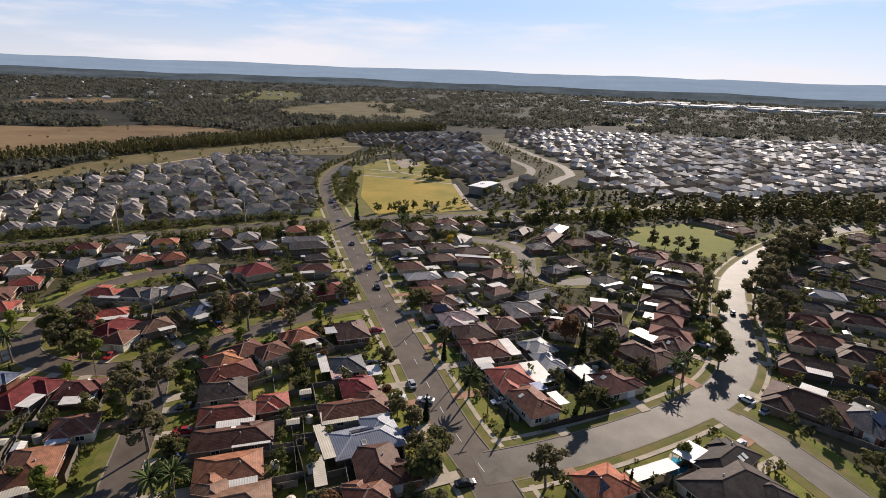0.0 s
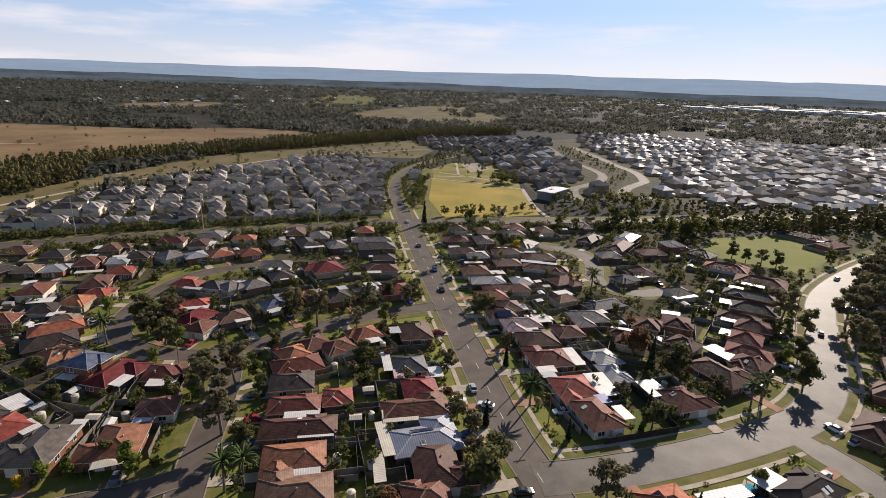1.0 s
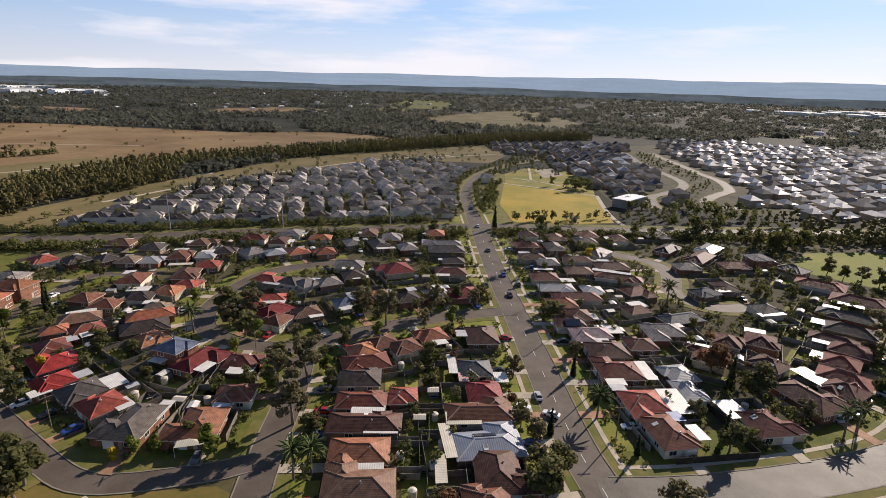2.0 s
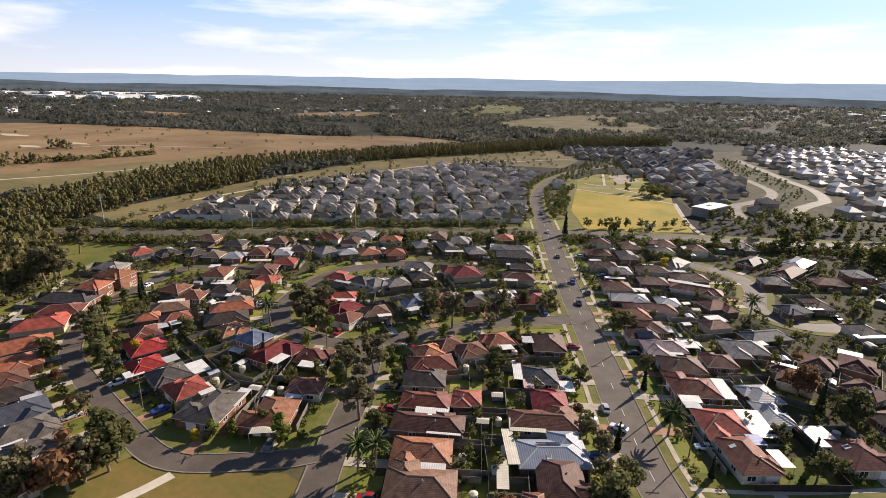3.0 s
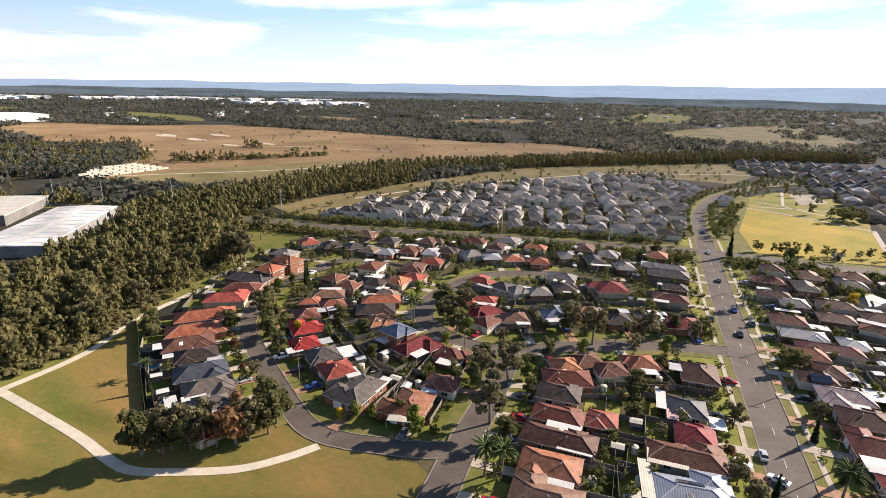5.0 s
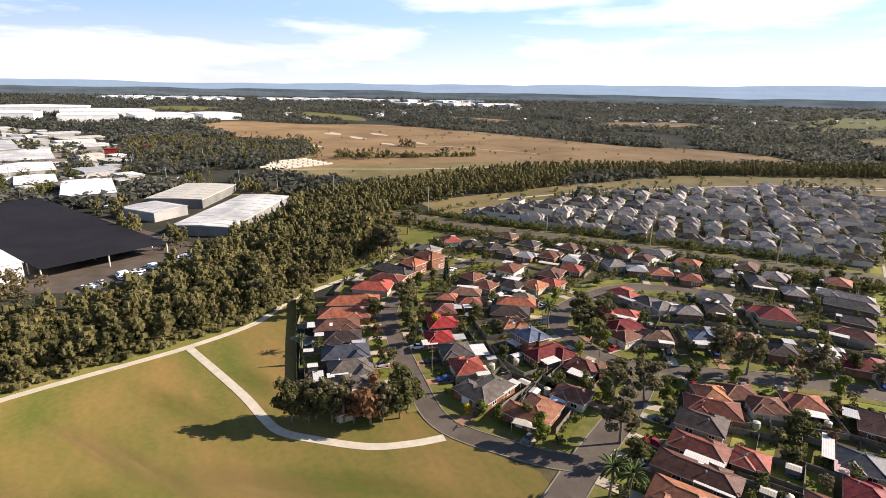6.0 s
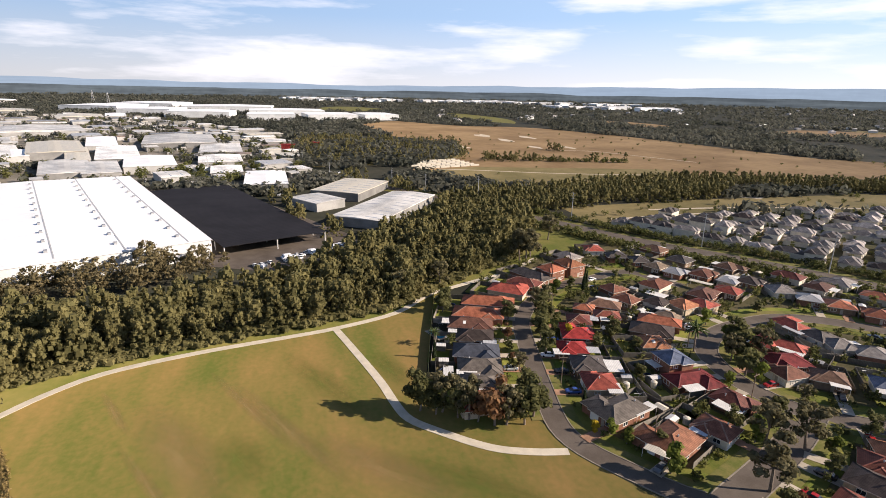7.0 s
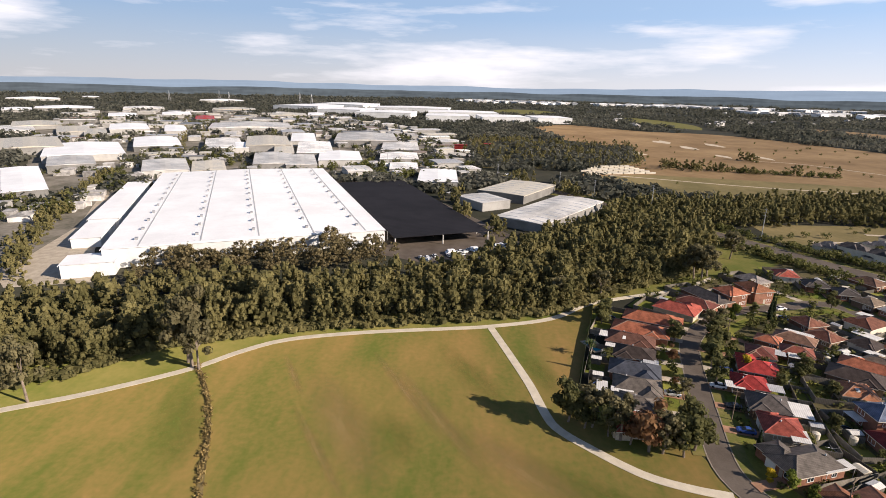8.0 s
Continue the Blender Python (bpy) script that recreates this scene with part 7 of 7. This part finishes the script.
for x, y in ((11, 311), (21, 313), (30, 336), (75, 312), (89, 322), (69, 324), (56, 390), (-30, 312), (-41, 299), (80, 316), (16, 306), (84, 326), (40, 330), (52, 336)):
    for j in range(3):
        pts.append((x + fr_.gauss(0, 3), y + fr_.gauss(0, 2.5)))
        hs.append(fr_.uniform(8, 13))
av, avw = LINES["avenue"]
avs = sideways(av)
for i in range(0, len(av), 2):
    for side in (-1, 1):
        pts.append(tuple(av[i] + avs[i] * side * (avw + fr_.uniform(2, 5))))
        hs.append(fr_.uniform(3.5, 6.5))
for i in range(60):
    pts.append((fr_.uniform(-125, -60), fr_.uniform(470, 640)))
    hs.append(fr_.uniform(3, 7))
for i in range(520):
    x, y = fr_.uniform(0, 78), fr_.uniform(425, 757)
    if inside(DRAIN_POLY, x, y):
        pts.append((x, y))
        hs.append(fr_.uniform(1.5, 4.5))
for i in range(900):
    x, y = fr_.uniform(-300, -95), fr_.uniform(190, 520)
    if inside(EST_L, x, y):
        pts.append((x, y))
        hs.append(fr_.uniform(2.5, 5))
for i in range(60):
    pts.append((fr_.uniform(-290, -130), 0))
    x = pts[-1][0]
    pts[-1] = (x, 205 + (x + 283) * 0.62 + fr_.uniform(-3, 3))
    hs.append(fr_.uniform(3, 5))
for cx, cy, a in ((-752, 252, 16), (-840, 357, 20), (-894, 420, 16), (-735, 360, 12), (-723, 410, 12), (-931, 352, 22), (-729, 228, 14)):
    field("bare_earth", [(cx + 1.7 * a * math.cos(w) * fr_.uniform(0.5, 1.3), cy + 0.6 * a * math.sin(w) * fr_.uniform(0.5, 1.3)) for w in np.linspace(0, 6.28, 9)[:-1]], 0.11, SAND, "pale patch of bare earth")
ok = [i for i, p in enumerate(pts) if road_gap(*p) > 1.5 and clear_of(p[0], p[1], -1.5 if inside(EST_L, *p) else 0.5)]
scatter("park_trees", [pts[i] for i in ok], [hs[i] for i in ok], GT, 6.0, HEDGE, "small trees round the dry playing field")
factory(2, 402, 65, 26, 12, 6, WHITEROOF, "white-roofed community hall by the playing field", 0.05)
# pale houses and sheds scattered in the far woods
walls = Geo()
fh = random.Random(33)
for i in range(520):
    w = radians(fh.uniform(50, 165))
    r = 1350 * (2.8 ** fh.random())
    x, y = r * math.cos(w), r * math.sin(w)
    if any(inside(p, x, y) for p in (EST_R, EST_M, BROWN_POLY, BROWN_B)) or noise.noise(Vector((x / 300, y / 300, 7.0))) < 0.02:
        continue
    m = pose(x, y, 0, 0, 0, fh.uniform(0, 180))
    sub = Geo()
    lx, ly, h = fh.uniform(9, 18), fh.uniform(8, 12), fh.uniform(4, 6.5)
    sub.box(-lx / 2, -ly / 2, 0, lx / 2, ly / 2, h)
    hip(sub, 0, 0, lx, ly, h, 0.4)
    k = len(walls.v)
    walls.v += [tuple(m @ Vector(p)) for p in sub.v]
    walls.f += [tuple(k + q for q in f) for f in sub.f]
ob = new("far_houses", walls.mesh("far_houses", surf("far_pale_house", (0.3, 0.28, 0.25), (0.62, 0.6, 0.57), scale=0.01, fine=0.1, island=0.5)))
tagged(ob, "pale houses scattered among far woods", "houses", kind="stuff")

# ---- back garden clutter ----
TANK = Geo().tube((0, 0, 0), (0, 0, 1.9), 0.9, 0.9, 16).tube((0, 0, 1.9), (0, 0, 2.15), 0.9, 0.2, 16)
ck = random.Random(5)
TANKS, TRAMPS, HOISTS = [], [], []
for hx, hy, a, b, ang in LOTS:
    if hx * hx + hy * hy > 200 ** 2:
        continue
    c, s_ = math.cos(radians(ang)), math.sin(radians(ang))
    u, v = -a - ck.uniform(1.5, 4), ck.uniform(-b, b) * 0.8
    x, y = hx + u * c - v * s_, hy + u * s_ + v * c
    if not clear_of(x, y, 0.6) or road_gap(x, y) < 5 or inside(MEADOW_POLY, x, y - 1):
        continue
    kind = ck.random()
    if kind < 0.3:
        if TANKS:
            copy_thing(TANKS[0], pose(x, y, 0))
        else:
            ob = thing("water_tank", pose(x, y, 0), "round cream plastic rainwater tank", "tank", "water tanks")
            part("tank", TANK, SHEET["cream"], ob)
            TANKS.append(ob)
    elif kind < 0.5:
        if TRAMPS:
            copy_thing(TRAMPS[0], pose(x, y, 0))
        else:
            ob = thing("trampoline", pose(x, y, 0), "round black trampoline on the lawn", "trampoline", "trampolines")
            part("mat", Geo().tube((0, 0, 0.72), (0, 0, 0.78), 1.5, 1.5, 20), TYRE, ob)
            part("rim", Geo().tube((0, 0, 0.7), (0, 0, 0.76), 1.75, 1.75, 20), SHEET["bluemetal"], ob)
            for k in range(6):
                part("leg", Geo().tube((0, 0, 0), (0, 0, 0.7), 0.04, 0.04, 5), STEEL, ob, m=pose(1.6 * math.cos(k * 1.047), 1.6 * math.sin(k * 1.047), 0))
            TRAMPS.append(ob)
    elif kind < 0.75:
        if HOISTS:
            copy_thing(HOISTS[0], pose(x, y, 0, 0, 0, ck.uniform(0, 90)))
        else:
            ob = thing("clothes_hoist", pose(x, y, 0), "steel rotary clothes hoist in a garden", "clothes hoist", "clothes hoists")
            part("mast", Geo().tube((0, 0, 0), (0, 0, 2.1), 0.04, 0.04, 6), STEEL, ob)
            for k in range(4):
                part("arm", Geo().tube((0, 0, 1.9), (1.6 * math.cos(k * 1.571), 1.6 * math.sin(k * 1.571), 2.2), 0.03, 0.03, 5), STEEL, ob)
            HOISTS.append(ob)
# a cream shade sail over a drive
ob = thing("shade_sail", pose(-84, 77.5, 0, 0, 0, 25), "cream triangular shade sail over a driveway", "shade sail")
part("sail", Geo().poly((-3, -2, 2.5), (3.2, -1.6, 2.9), (3, 2, 2.5), (0, 2.4, 2.8), (-3, 2, 3.0)), SHEET["cream"], ob)
for u, v in ((-3, -2), (3.2, -1.6), (3, 2), (-3, 2)):
    part("post", SHORT_POST, POST, ob, m=pose(u, v, 0))

# ---- small sheds, containers and trees among the factories ----
lots = Geo()
ins = random.Random(15)
greens, gh = [], []
for i in range(5200):
    w = radians(ins.uniform(160, 230))
    r = 400 * (3.8 ** ins.random())
    x, y = r * math.cos(w), r * math.sin(w)
    lx, ly, h = ins.choice([(12, 2.5, 2.6), (6, 2.5, 2.6), (ins.uniform(8, 20), ins.uniform(6, 12), ins.uniform(3, 6))])
    if not inside(INDUSTRY, x, y) or any((x - a) ** 2 + (y - b) ** 2 < (c_ * 0.8 + lx * 0.5) ** 2 for a, b, c_ in taken):
        continue
    if ins.random() < 0.72:
        greens.append((x, y))
        gh.append(ins.uniform(4, 9.5))
        continue
    m = pose(x, y, 0, 0, 0, LONG + ins.choice([0, 90]))
    sub = Geo().box(-lx / 2, -ly / 2, 0, lx / 2, ly / 2, h)
    if ly > 5:
        hip(sub, 0, 0, lx, ly, h, 0.2, 0.3)
    k = len(lots.v)
    lots.v += [tuple(m @ Vector(p)) for p in sub.v]
    lots.f += [tuple(k + q for q in f) for f in sub.f]
tagged(new("yard_sheds", lots.mesh("yard_sheds", surf("yard_shed_paint", (0.2, 0.19, 0.18), (0.6, 0.58, 0.55), scale=0.05, fine=0.4, island=0.5))), "small sheds and shipping containers in the yards", "sheds", kind="stuff")
scatter("yard_trees", greens, gh, HT, 3.6, HEDGE, "small dark trees among the factories")
